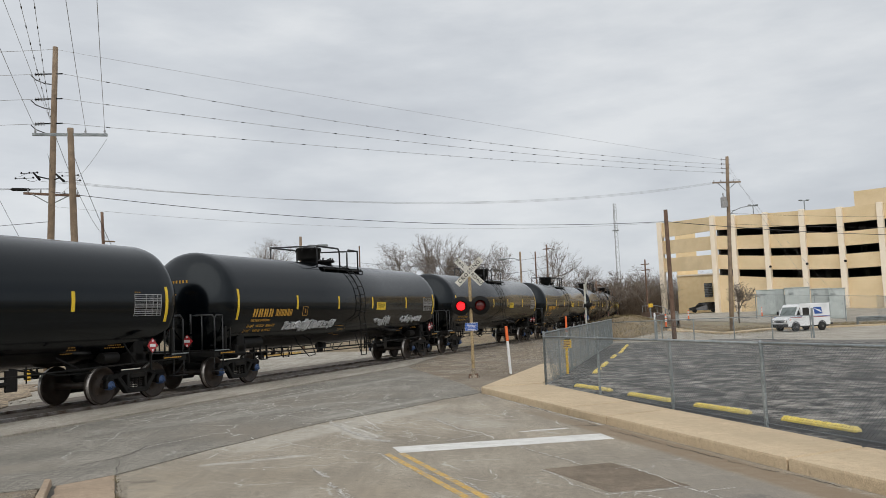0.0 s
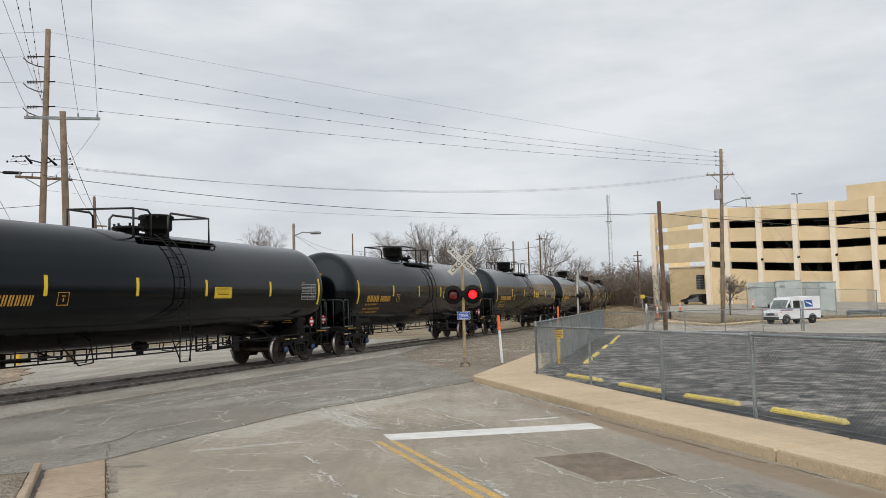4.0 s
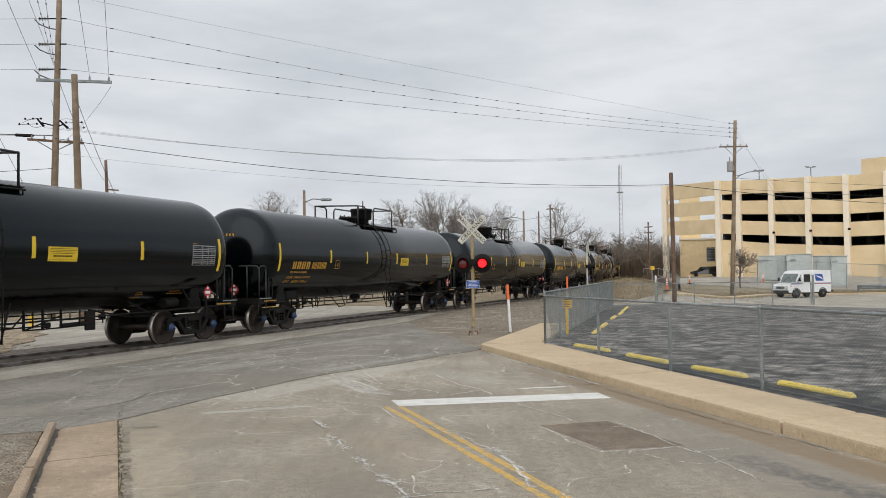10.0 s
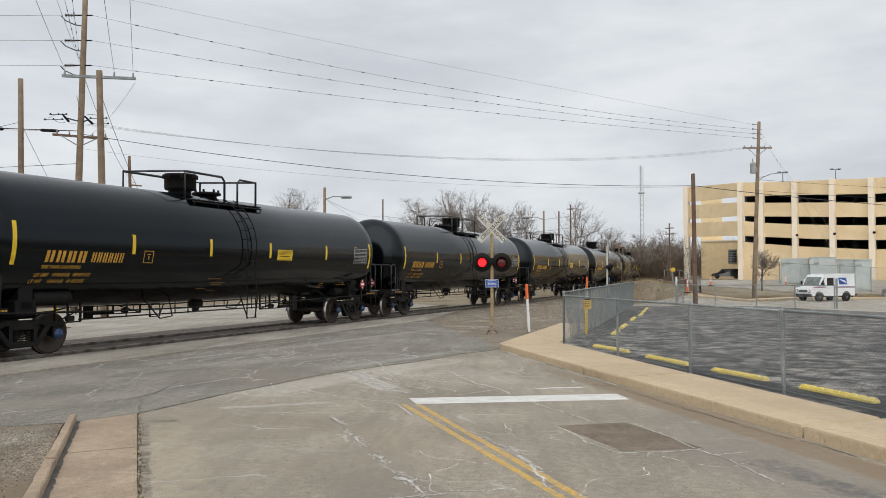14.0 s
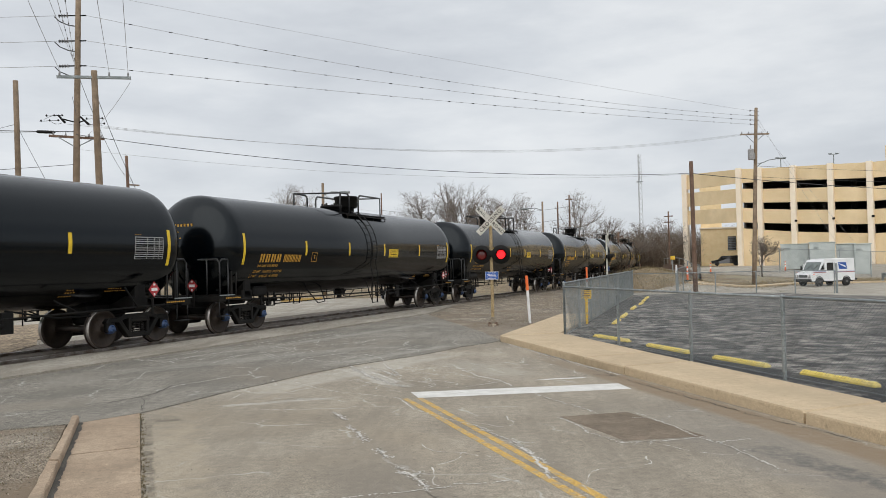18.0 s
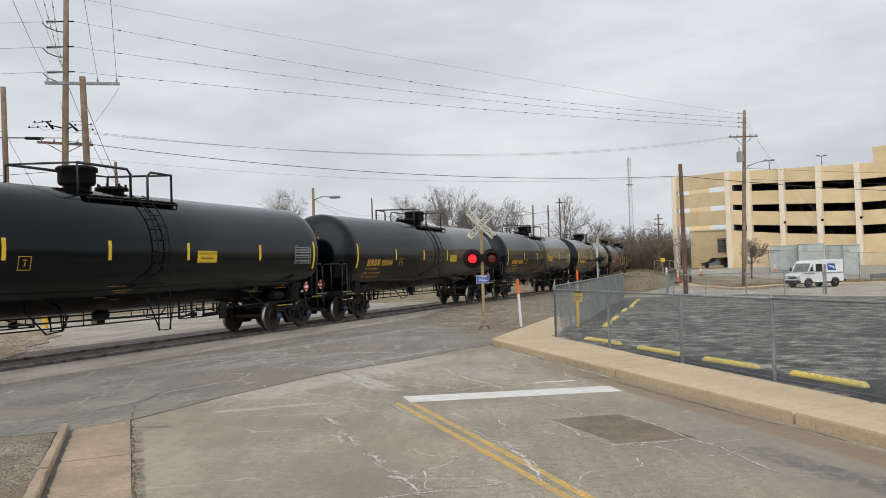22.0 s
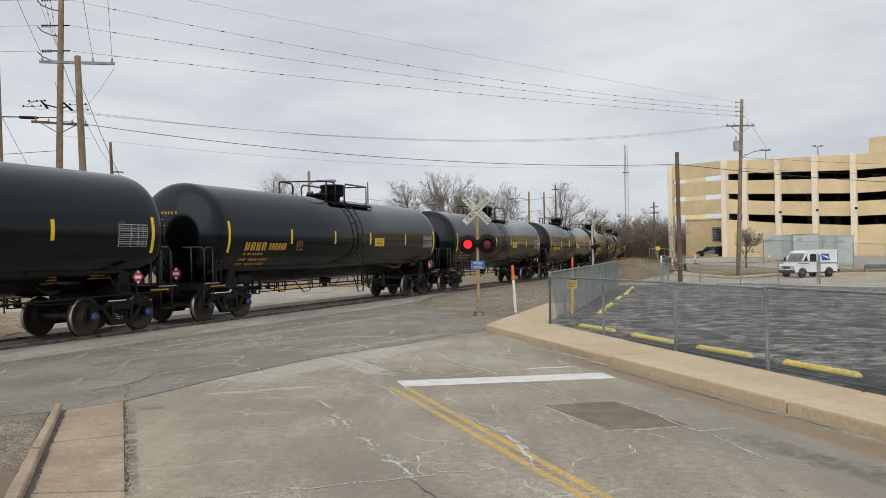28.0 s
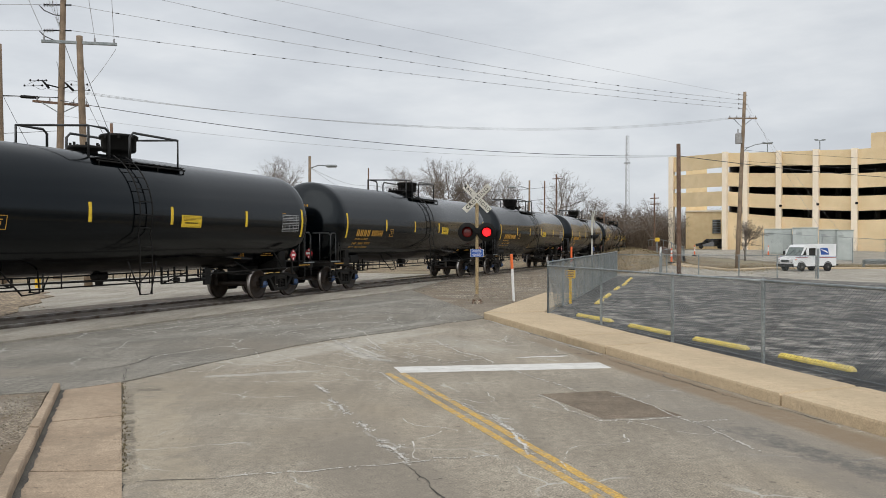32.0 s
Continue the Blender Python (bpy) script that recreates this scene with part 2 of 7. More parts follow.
    if vary:
        oi, hs, mr = n.new("ShaderNodeObjectInfo"), n.new("ShaderNodeHueSaturation"), n.new("ShaderNodeMapRange")
        mr.inputs["To Min"].default_value, mr.inputs["To Max"].default_value = 1 - vary, 1 + vary
        l.new(oi.outputs["Random"], mr.inputs["Value"])
        l.new(mr.outputs["Result"], hs.inputs["Value"])
        l.new(col, hs.inputs["Color"])
        col = hs.outputs["Color"]
    l.new(col, p.inputs["Base Color"])
    p.inputs["Roughness"].default_value, p.inputs["Metallic"].default_value = rough, metal
    p.inputs["Coat Weight"].default_value, p.inputs["Coat Roughness"].default_value = coat, 0.15
    p.inputs["Specular IOR Level"].default_value = spec
    if bump:
        bp = n.new("ShaderNodeBump")
        bp.inputs["Strength"].default_value, bp.inputs["Distance"].default_value = bump, bumpd
        l.new(sm.outputs["Fac"], bp.inputs["Height"])
        l.new(bp.outputs["Normal"], p.inputs["Normal"])
    return m


def glow(name, colour, strength):
    m = bpy.data.materials.new(name)
    m.use_nodes = True
    p = m.node_tree.nodes["Principled BSDF"]
    p.inputs["Base Color"].default_value = (*colour, 1)
    p.inputs["Emission Color"].default_value, p.inputs["Emission Strength"].default_value = (*colour, 1), strength
    return m


CONCRETE_ROAD = mat("worn_concrete_road", (0.245, 0.213, 0.166), (0.362, 0.320, 0.255), 0.9, scale=0.45, fine=70, bump=0.35, c=(0.315, 0.262, 0.192), grain=0.55, mott=0.16, crackle=(0.8, 0.016, (0.45, 0.43, 0.385), 0.50), grime=((0.20, 0.175, 0.14), -19, 0.75), pits=0.7, bands=(
    (1.9, 11.6, 5.6, -2.0, 0.75, 0.6, (0.205, 0.185, 0.158), 0.75, 0.3),       # tyre-darkened lane
    (-1.6, 9.2, 1.5, 1.0, 0.62, 0.6, (0.215, 0.188, 0.152), 0.7, 0.35),
    (1.15, 17.6, 6.9, -4.0, 0.30, 0.5, (0.225, 0.165, 0.105), 0.95, 0.2),      # dirt in the gutter
    (1.20, 18.6, 2.45, 13.7, 0.22, 0.8, (0.52, 0.50, 0.44), 0.6, 0.6),
    (2.78, 8.30, 3.55, 6.15, 0.22, 1.9, (0.10, 0.097, 0.092), 0.75, 0.8),      # oil stain
    (3.2, 7.3, 4.2, 4.4, 0.28, 1.9, (0.11, 0.105, 0.098), 0.7, 0.85),
    (-2.35, 15.3, -1.05, 12.6, 0.26, 1.2, (0.56, 0.54, 0.49), 0.75, 0.85),      # scraped pale rash
    (-3.9, 11.6, -0.2, 17.9, 0.55, 0.9, (0.46, 0.432, 0.375), 0.7, 0.45),
    (-3.5, 11.15, -1.9, 11.75, 0.11, 1.0, (0.56, 0.54, 0.49), 0.75, 0.7),
    (-4.05, 10.5, -2.0, 5.4, 0.45, 2.2, (0.40, 0.335, 0.24), 0.5, 0.7),         # sandy edge
    (-4.30, 10.6, -2.4, 5.9, 0.07, 1.8, (0.10, 0.088, 0.068), 0.8, 0.9),
    (-4.05, 10.1, -3.65, 10.2, 0.10, 1.4, (0.12, 0.105, 0.08), 0.7, 0.5),
    (-0.6, 16.2, 1.0, 13.4, 0.5, 0.8, (0.43, 0.41, 0.36), 0.4, 0.5)))
ASPHALT = mat("old_asphalt", (0.172, 0.160, 0.136), (0.262, 0.243, 0.208), 0.92, scale=0.6, fine=70, bump=0.4, c=(0.21, 0.185, 0.15), grain=0.7, mott=0.2, crackle=(0.7, 0.014, (0.40, 0.39, 0.355), 0.49), grime=((0.140, 0.130, 0.112), 60, 0.65), pits=0.75, bands=(
    (-5.9, 17.5, -0.8, 27.5, 0.28, 0.9, (0.40, 0.385, 0.345), 0.5, 0.7),
    (-7.2, 14.6, -1.6, 19.6, 0.5, 1.1, (0.37, 0.355, 0.315), 0.42, 0.75),
    (-3.0, 15.2, -0.2, 19.4, 0.22, 1.0, (0.43, 0.415, 0.37), 0.5, 0.7),
    (-9.5, 10.2, -5.2, 11.8, 0.5, 0.9, (0.255, 0.225, 0.18), 0.6, 0.4)))
STRIP = mat("pale_crossing_concrete", (0.29, 0.265, 0.22), (0.40, 0.37, 0.315), 0.9, scale=0.5, fine=45, bump=0.3, grain=0.45, mott=0.12, grime=((0.19, 0.165, 0.13), -68, 0.7), pits=0.3)
PANEL = mat("crossing_panel", (0.095, 0.076, 0.058), (0.185, 0.152, 0.118), 0.9, scale=1.2, fine=40, bump=0.4, mott=0.3, grime=((0.055, 0.043, 0.033), -68, 0.9), pits=0.4)
LOT = mat("parking_lot_asphalt", (0.017, 0.018, 0.020), (0.046, 0.047, 0.048), 0.93, scale=0.8, fine=50, bump=0.5, c=(0.37, 0.35, 0.315), grain=0.85, mott=0.7, cs=1.9, cpos3=(0.48, 0.60), ragged=0.88, pits=0.8, bands=(
    (2.7, 19.6, 8.0, 1.5, 0.42, 0.7, (0.020, 0.021, 0.023), 0.9, 0.25),
    (9.5, 43.0, 22.0, 33.0, 1.6, 0.8, (0.16, 0.15, 0.132), 0.7, 0.4),
    (3.0, 21.5, 8.9, 42.5, 0.5, 0.8, (0.022, 0.023, 0.025), 0.8, 0.3)))
# the first band is a darker brown along the kerb face
WALK = mat("tan_sidewalk", (0.475, 0.37, 0.242), (0.545, 0.43, 0.288), 0.9, scale=0.7, fine=80, bump=0.12, c=(0.43, 0.34, 0.225), vary=0.04, grain=0.18, mott=0.08, pits=0.3, bands=((1.40, 17.42, 8.0, -6.8, 0.055, 0.3, (0.235, 0.19, 0.12), 0.7, 0.3), (1.9, 18.2, 8.4, -4.6, 0.35, 1.2, (0.40, 0.315, 0.205), 0.5, 0.6)))
OLDWALK = mat("brown_sidewalk", (0.325, 0.245, 0.172), (0.40, 0.31, 0.222), 0.9, scale=1.0, fine=70, bump=0.2, c=(0.27, 0.21, 0.15), grain=0.25, mott=0.1, cs=1.6, pits=0.4)
PATCHM = mat("brown_patch", (0.135, 0.104, 0.073), (0.200, 0.158, 0.114), 0.9, scale=2, fine=60, bump=0.3, grain=0.5, mott=0.15, pits=0.4)
WHITEPAINT = mat("worn_white_paint", (0.56, 0.55, 0.52), (0.70, 0.69, 0.66), 0.7, scale=4, fine=50, c=(0.40, 0.375, 0.33), cs=7.0, cpos3=(0.60, 0.72), grain=0.3)
YELLOWPAINT = mat("worn_yellow_paint", (0.50, 0.305, 0.06), (0.58, 0.37, 0.09), 0.7, scale=7, fine=50, c=(0.36, 0.29, 0.185), cs=11.0, cpos3=(0.46, 0.62), grain=0.45)
CRACK = mat("crack_dark", (0.06, 0.055, 0.047), (0.11, 0.10, 0.085), 0.95)
SEAL = mat("crack_pale", (0.50, 0.48, 0.44), (0.66, 0.64, 0.60), 0.9, scale=9, fine=60, c=(0.32, 0.29, 0.24), cs=14.0, cpos3=(0.5, 0.6))
DIRT = mat("dry_ground", (0.155, 0.115, 0.068), (0.255, 0.198, 0.122), 0.95, scale=0.35, fine=22, bump=0.6, c=(0.27, 0.24, 0.16), bumpd=0.05, grain=0.6, mott=0.4)
GRAVEL = mat("ballast_gravel", (0.15, 0.128, 0.10), (0.33, 0.288, 0.23), 0.95, scale=1.2, fine=44, bump=0.7, c=(0.20, 0.155, 0.108), bumpd=0.025, grain=0.95, mott=0.5, cs=0.7, cpos3=(0.42, 0.62), pits=0.9, bands=(
    (0.6, 21.6, 1.6, 25.6, 0.9, 0.9, (0.23, 0.195, 0.15), 0.75, 0.3),
    (0.4, 23.5, 5.0, 34.0, 1.3, 0.9, (0.185, 0.15, 0.11), 0.65, 0.4),
    (1.5, 24.2, 3.9, 29.5, 0.45, 1.0, (0.095, 0.07, 0.048), 0.75, 0.45),
    (-5.5, 8.6, -3.9, 5.2, 0.62, 0.9, (0.155, 0.112, 0.068), 0.65, 0.7),
    (-5.6, 9.6, -4.9, 8.6, 0.5, 1.0, (0.34, 0.315, 0.265), 0.5, 0.6)))
SOIL = mat("bare_soil", (0.20, 0.15, 0.10), (0.31, 0.245, 0.165), 0.95, scale=0.9, fine=12, bump=0.6, bumpd=0.04, grain=0.6, mott=0.4)
STONE = mat("loose_stone", (0.19, 0.162, 0.126), (0.34, 0.295, 0.235), 0.95, scale=4, fine=30)
GRASSM = mat("dead_grass", (0.175, 0.135, 0.068), (0.265, 0.212, 0.115), 0.95, scale=2, fine=30)
RAILM = mat("rail_steel", (0.12, 0.09, 0.07), (0.30, 0.28, 0.26), 0.45, 0.8, scale=3, fine=50)
TANK = mat("black_tank_paint", (0.0006, 0.0013, 0.0019), (0.0010, 0.0018, 0.0026), 0.15, scale=0.7, fine=7, bump=0.012, c=(0.0016, 0.0020, 0.0023), spec=0.31)
TANK.node_tree.nodes["Principled BSDF"].inputs["Specular Tint"].default_value = (0.90, 1.0, 1.08, 1)
STEELB = mat("black_painted_rail", (0.012, 0.013, 0.014), (0.022, 0.023, 0.025), 0.35, scale=4, fine=30, bump=0.05, spec=0.45)
BLACK = mat("black_underframe", (0.004, 0.004, 0.004), (0.008, 0.0078, 0.0075), 0.6, scale=2, fine=30, bump=0.1, c=(0.014, 0.012, 0.010), spec=0.2)
WHEELM = mat("rusty_wheel", (0.020, 0.014, 0.010), (0.040, 0.027, 0.019), 0.55, 0.2, scale=3, fine=30, c=(0.016, 0.013, 0.012))
TREAD = mat("polished_tread", (0.3, 0.28, 0.27), (0.45, 0.43, 0.41), 0.35, 0.9)
BLUECAP = mat("blue_bearing_cap", (0.018, 0.045, 0.12), (0.03, 0.07, 0.17), 0.5, scale=8)
TAPE = mat("yellow_reflective_tape", (0.70, 0.47, 0.02), (0.80, 0.55, 0.03), 0.5, scale=8, bump=0)
MARK = mat("ochre_stencil", (0.46, 0.235, 0.025), (0.54, 0.29, 0.032), 0.6, scale=9, bump=0)
MARKW = mat("grey_stencil", (0.24, 0.24, 0.24), (0.33, 0.33, 0.33), 0.6, scale=9, bump=0)
GRAFF = mat("pale_spray_paint", (0.38, 0.39, 0.40), (0.58, 0.59, 0.60), 0.6, scale=3, fine=20, bump=0)
REDM = mat("red_sign_enamel", (0.36, 0.022, 0.028), (0.43, 0.03, 0.035), 0.45, bump=0)
WHITEM = mat("white_enamel", (0.72, 0.73, 0.73), (0.80, 0.80, 0.80), 0.4, scale=2, bump=0)
BODYW = mat("white_van_paint", (0.68, 0.70, 0.71), (0.78, 0.79, 0.80), 0.3, scale=1, bump=0, coat=0.3)
BLUEM = mat("blue_enamel", (0.015, 0.07, 0.30), (0.02, 0.09, 0.36), 0.4, bump=0)
SIGNBLUE = mat("blue_sign", (0.022, 0.085, 0.33), (0.03, 0.10, 0.38), 0.5, bump=0)
SIGNY = mat("yellow_sign", (0.68, 0.42, 0.03), (0.75, 0.48, 0.04), 0.5, bump=0)
ORANGE = mat("orange_plastic", (0.75, 0.13, 0.03), (0.85, 0.17, 0.04), 0.5, bump=0)
OCHREPOLE = mat("weathered_signal_mast", (0.28, 0.205, 0.105), (0.39, 0.295, 0.16), 0.7, scale=3, fine=25, c=(0.20, 0.14, 0.08))
RUBBER = mat("black_rubber", (0.015, 0.015, 0.015), (0.025, 0.025, 0.025), 0.8)
GLASSD = mat("dark_window_glass", (0.012, 0.014, 0.016), (0.02, 0.022, 0.025), 0.06, bump=0, spec=0.8)
GALV = mat("galvanised_steel", (0.20, 0.225, 0.23), (0.30, 0.325, 0.33), 0.5, 0.5, scale=3, fine=40, bump=0.05)
WOOD = mat("weathered_pole_wood", (0.185, 0.136, 0.092), (0.275, 0.207, 0.144), 0.9, scale=1.6, fine=25, bump=0.3, c=(0.15, 0.112, 0.080), cs=2.5, grain=0.15)
WOODD = mat("dark_pole_wood", (0.110, 0.066, 0.045), (0.175, 0.112, 0.080), 0.9, scale=2.2, fine=25, bump=0.4)
WIRE = mat("black_cable", (0.03, 0.03, 0.032), (0.05, 0.05, 0.052), 0.6, bump=0)
WIREG = mat("grey_conductor", (0.30, 0.305, 0.31), (0.40, 0.405, 0.41), 0.5, 0.2, bump=0)
PORC = mat("grey_porcelain", (0.22, 0.22, 0.23), (0.34, 0.34, 0.35), 0.3, bump=0)
BEIGE = mat("beige_precast", (0.69, 0.540, 0.325), (0.77, 0.615, 0.39), 0.85, scale=0.4, fine=20, bump=0.1, c=(0.61, 0.485, 0.30), grain=0.10, mott=0.06)
CREAM = mat("cream_column", (0.82, 0.72, 0.57), (0.87, 0.77, 0.63), 0.85, scale=0.9, fine=20, bump=0.1, grain=0.08)
# dark grey that puts the garage interior's shade into the colour; also van trim
SHADEGREY = mat("shade_grey", (0.11, 0.105, 0.10), (0.16, 0.152, 0.145), 0.9)
BRICKY = mat("yellow_brick", (0.80, 0.615, 0.345), (0.86, 0.68, 0.41), 0.9, scale=1.5, fine=30, grain=0.2)
XFORM = mat("pale_green_cabinet", (0.39, 0.43, 0.42), (0.47, 0.51, 0.495), 0.5, scale=1.5, fine=15, bump=0.05, vary=0.1, grain=0.1)
BARK = mat("bare_bark", (0.10, 0.083, 0.068), (0.17, 0.145, 0.12), 0.95, scale=3, fine=20)
TWIG = mat("bare_twigs", (0.135, 0.112, 0.095), (0.215, 0.182, 0.155), 0.95, scale=0.5, fine=8, bump=0)
BRUSH = mat("brown_brush", (0.10, 0.074, 0.053), (0.165, 0.125, 0.09), 0.95, scale=0.3, fine=6, bump=0)
SIGNW = mat("aged_sign_white", (0.50, 0.49, 0.44), (0.60, 0.59, 0.53), 0.6, scale=5, fine=30, c=(0.40, 0.37, 0.30), grain=0.15)
GRASSD = mat("dead_weeds", (0.12, 0.098, 0.058), (0.21, 0.17, 0.095), 0.95, scale=2, fine=30)
REDLIT = glow("lit_red_lens", (1.0, 0.012, 0.018), 1.6)
REDDARK = mat("dark_red_lens", (0.10, 0.008, 0.008), (0.14, 0.012, 0.012), 0.25, bump=0)


# ---------------------------------------------------------------- mesh tools
class M:
    """Collects faces for one mesh."""

    def __init__(self):
        self.v, self.f, self.smooth = [], [], []

    def add(self, verts, faces, smooth=False):
        k = len(self.v)
        self.v += [tuple(p) for p in verts]
        self.f += [tuple(i + k for i in f) for f in faces]
        self.smooth += [smooth] * len(faces)
        return self

    def box(self, c, s, m=None, bev=0.0):
        x, y, z = (k / 2 for k in s)
        b = min(bev, x * 0.9, y * 0.9, z * 0.9)
        pts, fs = [], []
        if b <= 0:
            pts = [(i * x, j * y, k * z) for k in (-1, 1) for j in (-1, 1) for i in (-1, 1)]
            fs = [(0, 2, 3, 1), (4, 5, 7, 6), (0, 1, 5, 4), (2, 6, 7, 3), (0, 4, 6, 2), (1, 3, 7, 5)]
        else:
            id_ = {}
            for i in (-1, 1):
                for j in (-1, 1):
                    for k in (-1, 1):
                        for a in range(3):
                            id_[i, j, k, a] = len(pts)
                            pts.append((i * (x - b * (a != 0)), j * (y - b * (a != 1)), k * (z - b * (a != 2))))
            sg = (-1, 1)
            for i in sg:
                fs.append(tuple(id_[i, j, k, 0] for j, k in ((-1, -1), (1, -1), (1, 1), (-1, 1))))
                fs.append(tuple(id_[j, i, k, 1] for j, k in ((-1, -1), (-1, 1), (1, 1), (1, -1))))
                fs.append(tuple(id_[j, k, i, 2] for j, k in ((-1, -1), (1, -1), (1, 1), (-1, 1))))
            for i in sg:
                for j in sg:
                    fs.append((id_[i, j, -1, 0], id_[i, j, 1, 0], id_[i, j, 1, 1], id_[i, j, -1, 1]))
                    fs.append((id_[i, -1, j, 0], id_[i, 1, j, 0], id_[i, 1, j, 2], id_[i, -1, j, 2]))
                    fs.append((id_[-1, i, j, 1], id_[1, i, j, 1], id_[1, i, j, 2], id_[-1, i, j, 2]))
                    for k in sg:
                        fs.append((id_[i, j, k, 0], id_[i, j, k, 1], id_[i, j, k, 2]))
        m = m or Matrix()
        return self.add([m @ (Vector(p) + Vector(c)) for p in pts], fs)

    def cyl(self, a, b, r, r2=None, n=12, cap=True, smooth=True):
        a, b = Vector(a), Vector(b)
        r2 = r if r2 is None else r2
        w = (b - a).normalized()
        p = w.orthogonal().normalized()
        q = w.cross(p)
        ring = [math.cos(2 * math.pi * i / n) * p + math.sin(2 * math.pi * i / n) * q for i in range(n)]
        self.add([a + d * r for d in ring] + [b + d * r2 for d in ring], [(i, (i + 1) % n, n + (i + 1) % n, n + i) for i in range(n)], smooth)
        if cap:
            self.add([a + d * r for d in ring] + [b + d * r2 for d in ring], [tuple(range(n))[::-1], tuple(range(n, 2 * n))])
        return self

    def tube(self, pts, r, n=6):
        pts = [Vector(p) for p in pts]
        rs = r if isinstance(r, (list, tuple)) else [r] * len(pts)
        d0 = (pts[1] - pts[0]).normalized()
        p = d0.orthogonal().normalized()
        vs = []
        for i, c in enumerate(pts):
            d = (pts[min(i + 1, len(pts) - 1)] - pts[max(i - 1, 0)]).normalized()
            p = (p - d * p.dot(d)).normalized()
            q = d.cross(p)
            vs += [c + rs[i] * (math.cos(2 * math.pi * k / n) * p + math.sin(2 * math.pi * k / n) * q) for k in range(n)]
        fs = [(i * n + k, i * n + (k + 1) % n, (i + 1) * n + (k + 1) % n, (i + 1) * n + k) for i in range(len(pts) - 1) for k in range(n)]
        fs += [tuple(range(n))[::-1], tuple(range((len(pts) - 1) * n, len(pts) * n))]
        return self.add(vs, fs, n > 4)

    def lathe(self, prof, n=32, axis="z", at=(0, 0, 0), smooth=True):
        """prof: (radius, height) pairs, turned about an axis."""
        vs, fs = [], []
        for r, h in prof:
            for k in range(n):
                c, s = r * math.cos(2 * math.pi * k / n), r * math.sin(2 * math.pi * k / n)
                p = {"z": (c, s, h), "x": (h, c, s), "y": (s, h, c)}[axis]
                vs.append((p[0] + at[0], p[1] + at[1], p[2] + at[2]))
        for i in range(len(prof) - 1):
            fs += [(i * n + k, i * n + (k + 1) % n, (i + 1) * n + (k + 1) % n, (i + 1) * n + k) for k in range(n)]
        return self.add(vs, fs, smooth)

    def prism(self, poly, z0, z1, m=None):
        """A flat polygon (x, y), counter-clockwise, raised from z0 to z1."""
        n = len(poly)
        m = m or Matrix()
        vs = [m @ Vector((x, y, z)) for z in (z0, z1) for x, y in poly]
        return self.add(vs, [tuple(range(n))[::-1], tuple(range(n, 2 * n))] + [(i, (i + 1) % n, n + (i + 1) % n, n + i) for i in range(n)])

    def mesh(self, name, material):
        me = bpy.data.meshes.new(name)
        me.from_pydata(self.v, [], self.f)
        me.polygons.foreach_set("use_smooth", self.smooth)
        me.materials.append(material)
        me.validate()
        return me


def part(name, m, material, parent=None, label="", at=None):
    """Links a mesh as one object, under a thing or a part where a parent is given."""
    me = m if isinstance(m, bpy.types.Mesh) else m.mesh(name, material)
    ob = new(name, me)
    if parent:
        ob.parent = parent
    if at is not None:
        ob.matrix_basis = at
    if label:
        ob["label"] = label
    return ob


def thing(name, label, category, m=None, group="", kind=""):
    ob = new(name)
    ob.empty_display_size = 0.2
    if m is not None:
        ob.matrix_basis = m
    return tagged(ob, label, category, group, kind)


def lettering(name, text, size, material, parent, m, label=""):
    cu = bpy.data.curves.new(name, "FONT")
    cu.body, cu.size, cu.align_x, cu.align_y, cu.extrude = text, size, "CENTER", "CENTER", 0.002
    cu.offset, cu.space_character = 0.002, 1.22
    tmp = bpy.data.objects.new(name, cu)
    scene.collection.objects.link(tmp)
    dg = bpy.context.evaluated_depsgraph_get()
    me = bpy.data.meshes.new_from_object(tmp.evaluated_get(dg))
    bpy.data.objects.remove(tmp)
    me.materials.clear()
    me.materials.append(material)
    return part(name, me, material, parent, label, m)


def smooth01(a):
    a = min(1.0, max(0.0, a))
    return a * a * (3 - 2 * a)


# ---------------------------------------------------------------- plan
AZ = radians(21.45)
U, N = Vector((math.sin(AZ), math.cos(AZ), 0)), Vector((-math.cos(AZ), math.sin(AZ), 0))
DC, RAIL, BEND, RADIUS = 15.98, 0.10, 54.0, 400.0    # distance of the track, rail height, start and radius of the bend


def track(s, d=0.0, z=0.0):
    """A place s metres along the track, d metres beyond its centre line."""
    if s <= BEND:
        p = N * (DC + d) + U * s
    else:
        a = (s - BEND) / RADIUS
        centre = N * (DC + RADIUS) + U * BEND
        p = centre + (RADIUS - d) * (U * math.sin(a) - N * math.cos(a))
    return Vector((p.x, p.y, z))


def ground_z(x, y):
    v = (y - 45) * 0.8 + max(0.0, x - 14) * 0.6
    q = -(x - 16.2) * 0.54 + (y - 57.7) * 0.84
    right = smooth01((x - 6) / 6)
    z = -0.33 * smooth01(v / 8) * right + 1.3 * smooth01(q / 20) * smooth01((x - 12) / 10)
    z += 1.75 * math.exp(-(((x - 13.2) / 4.2) ** 2 + ((y - 61) / 4.5) ** 2))
    return z


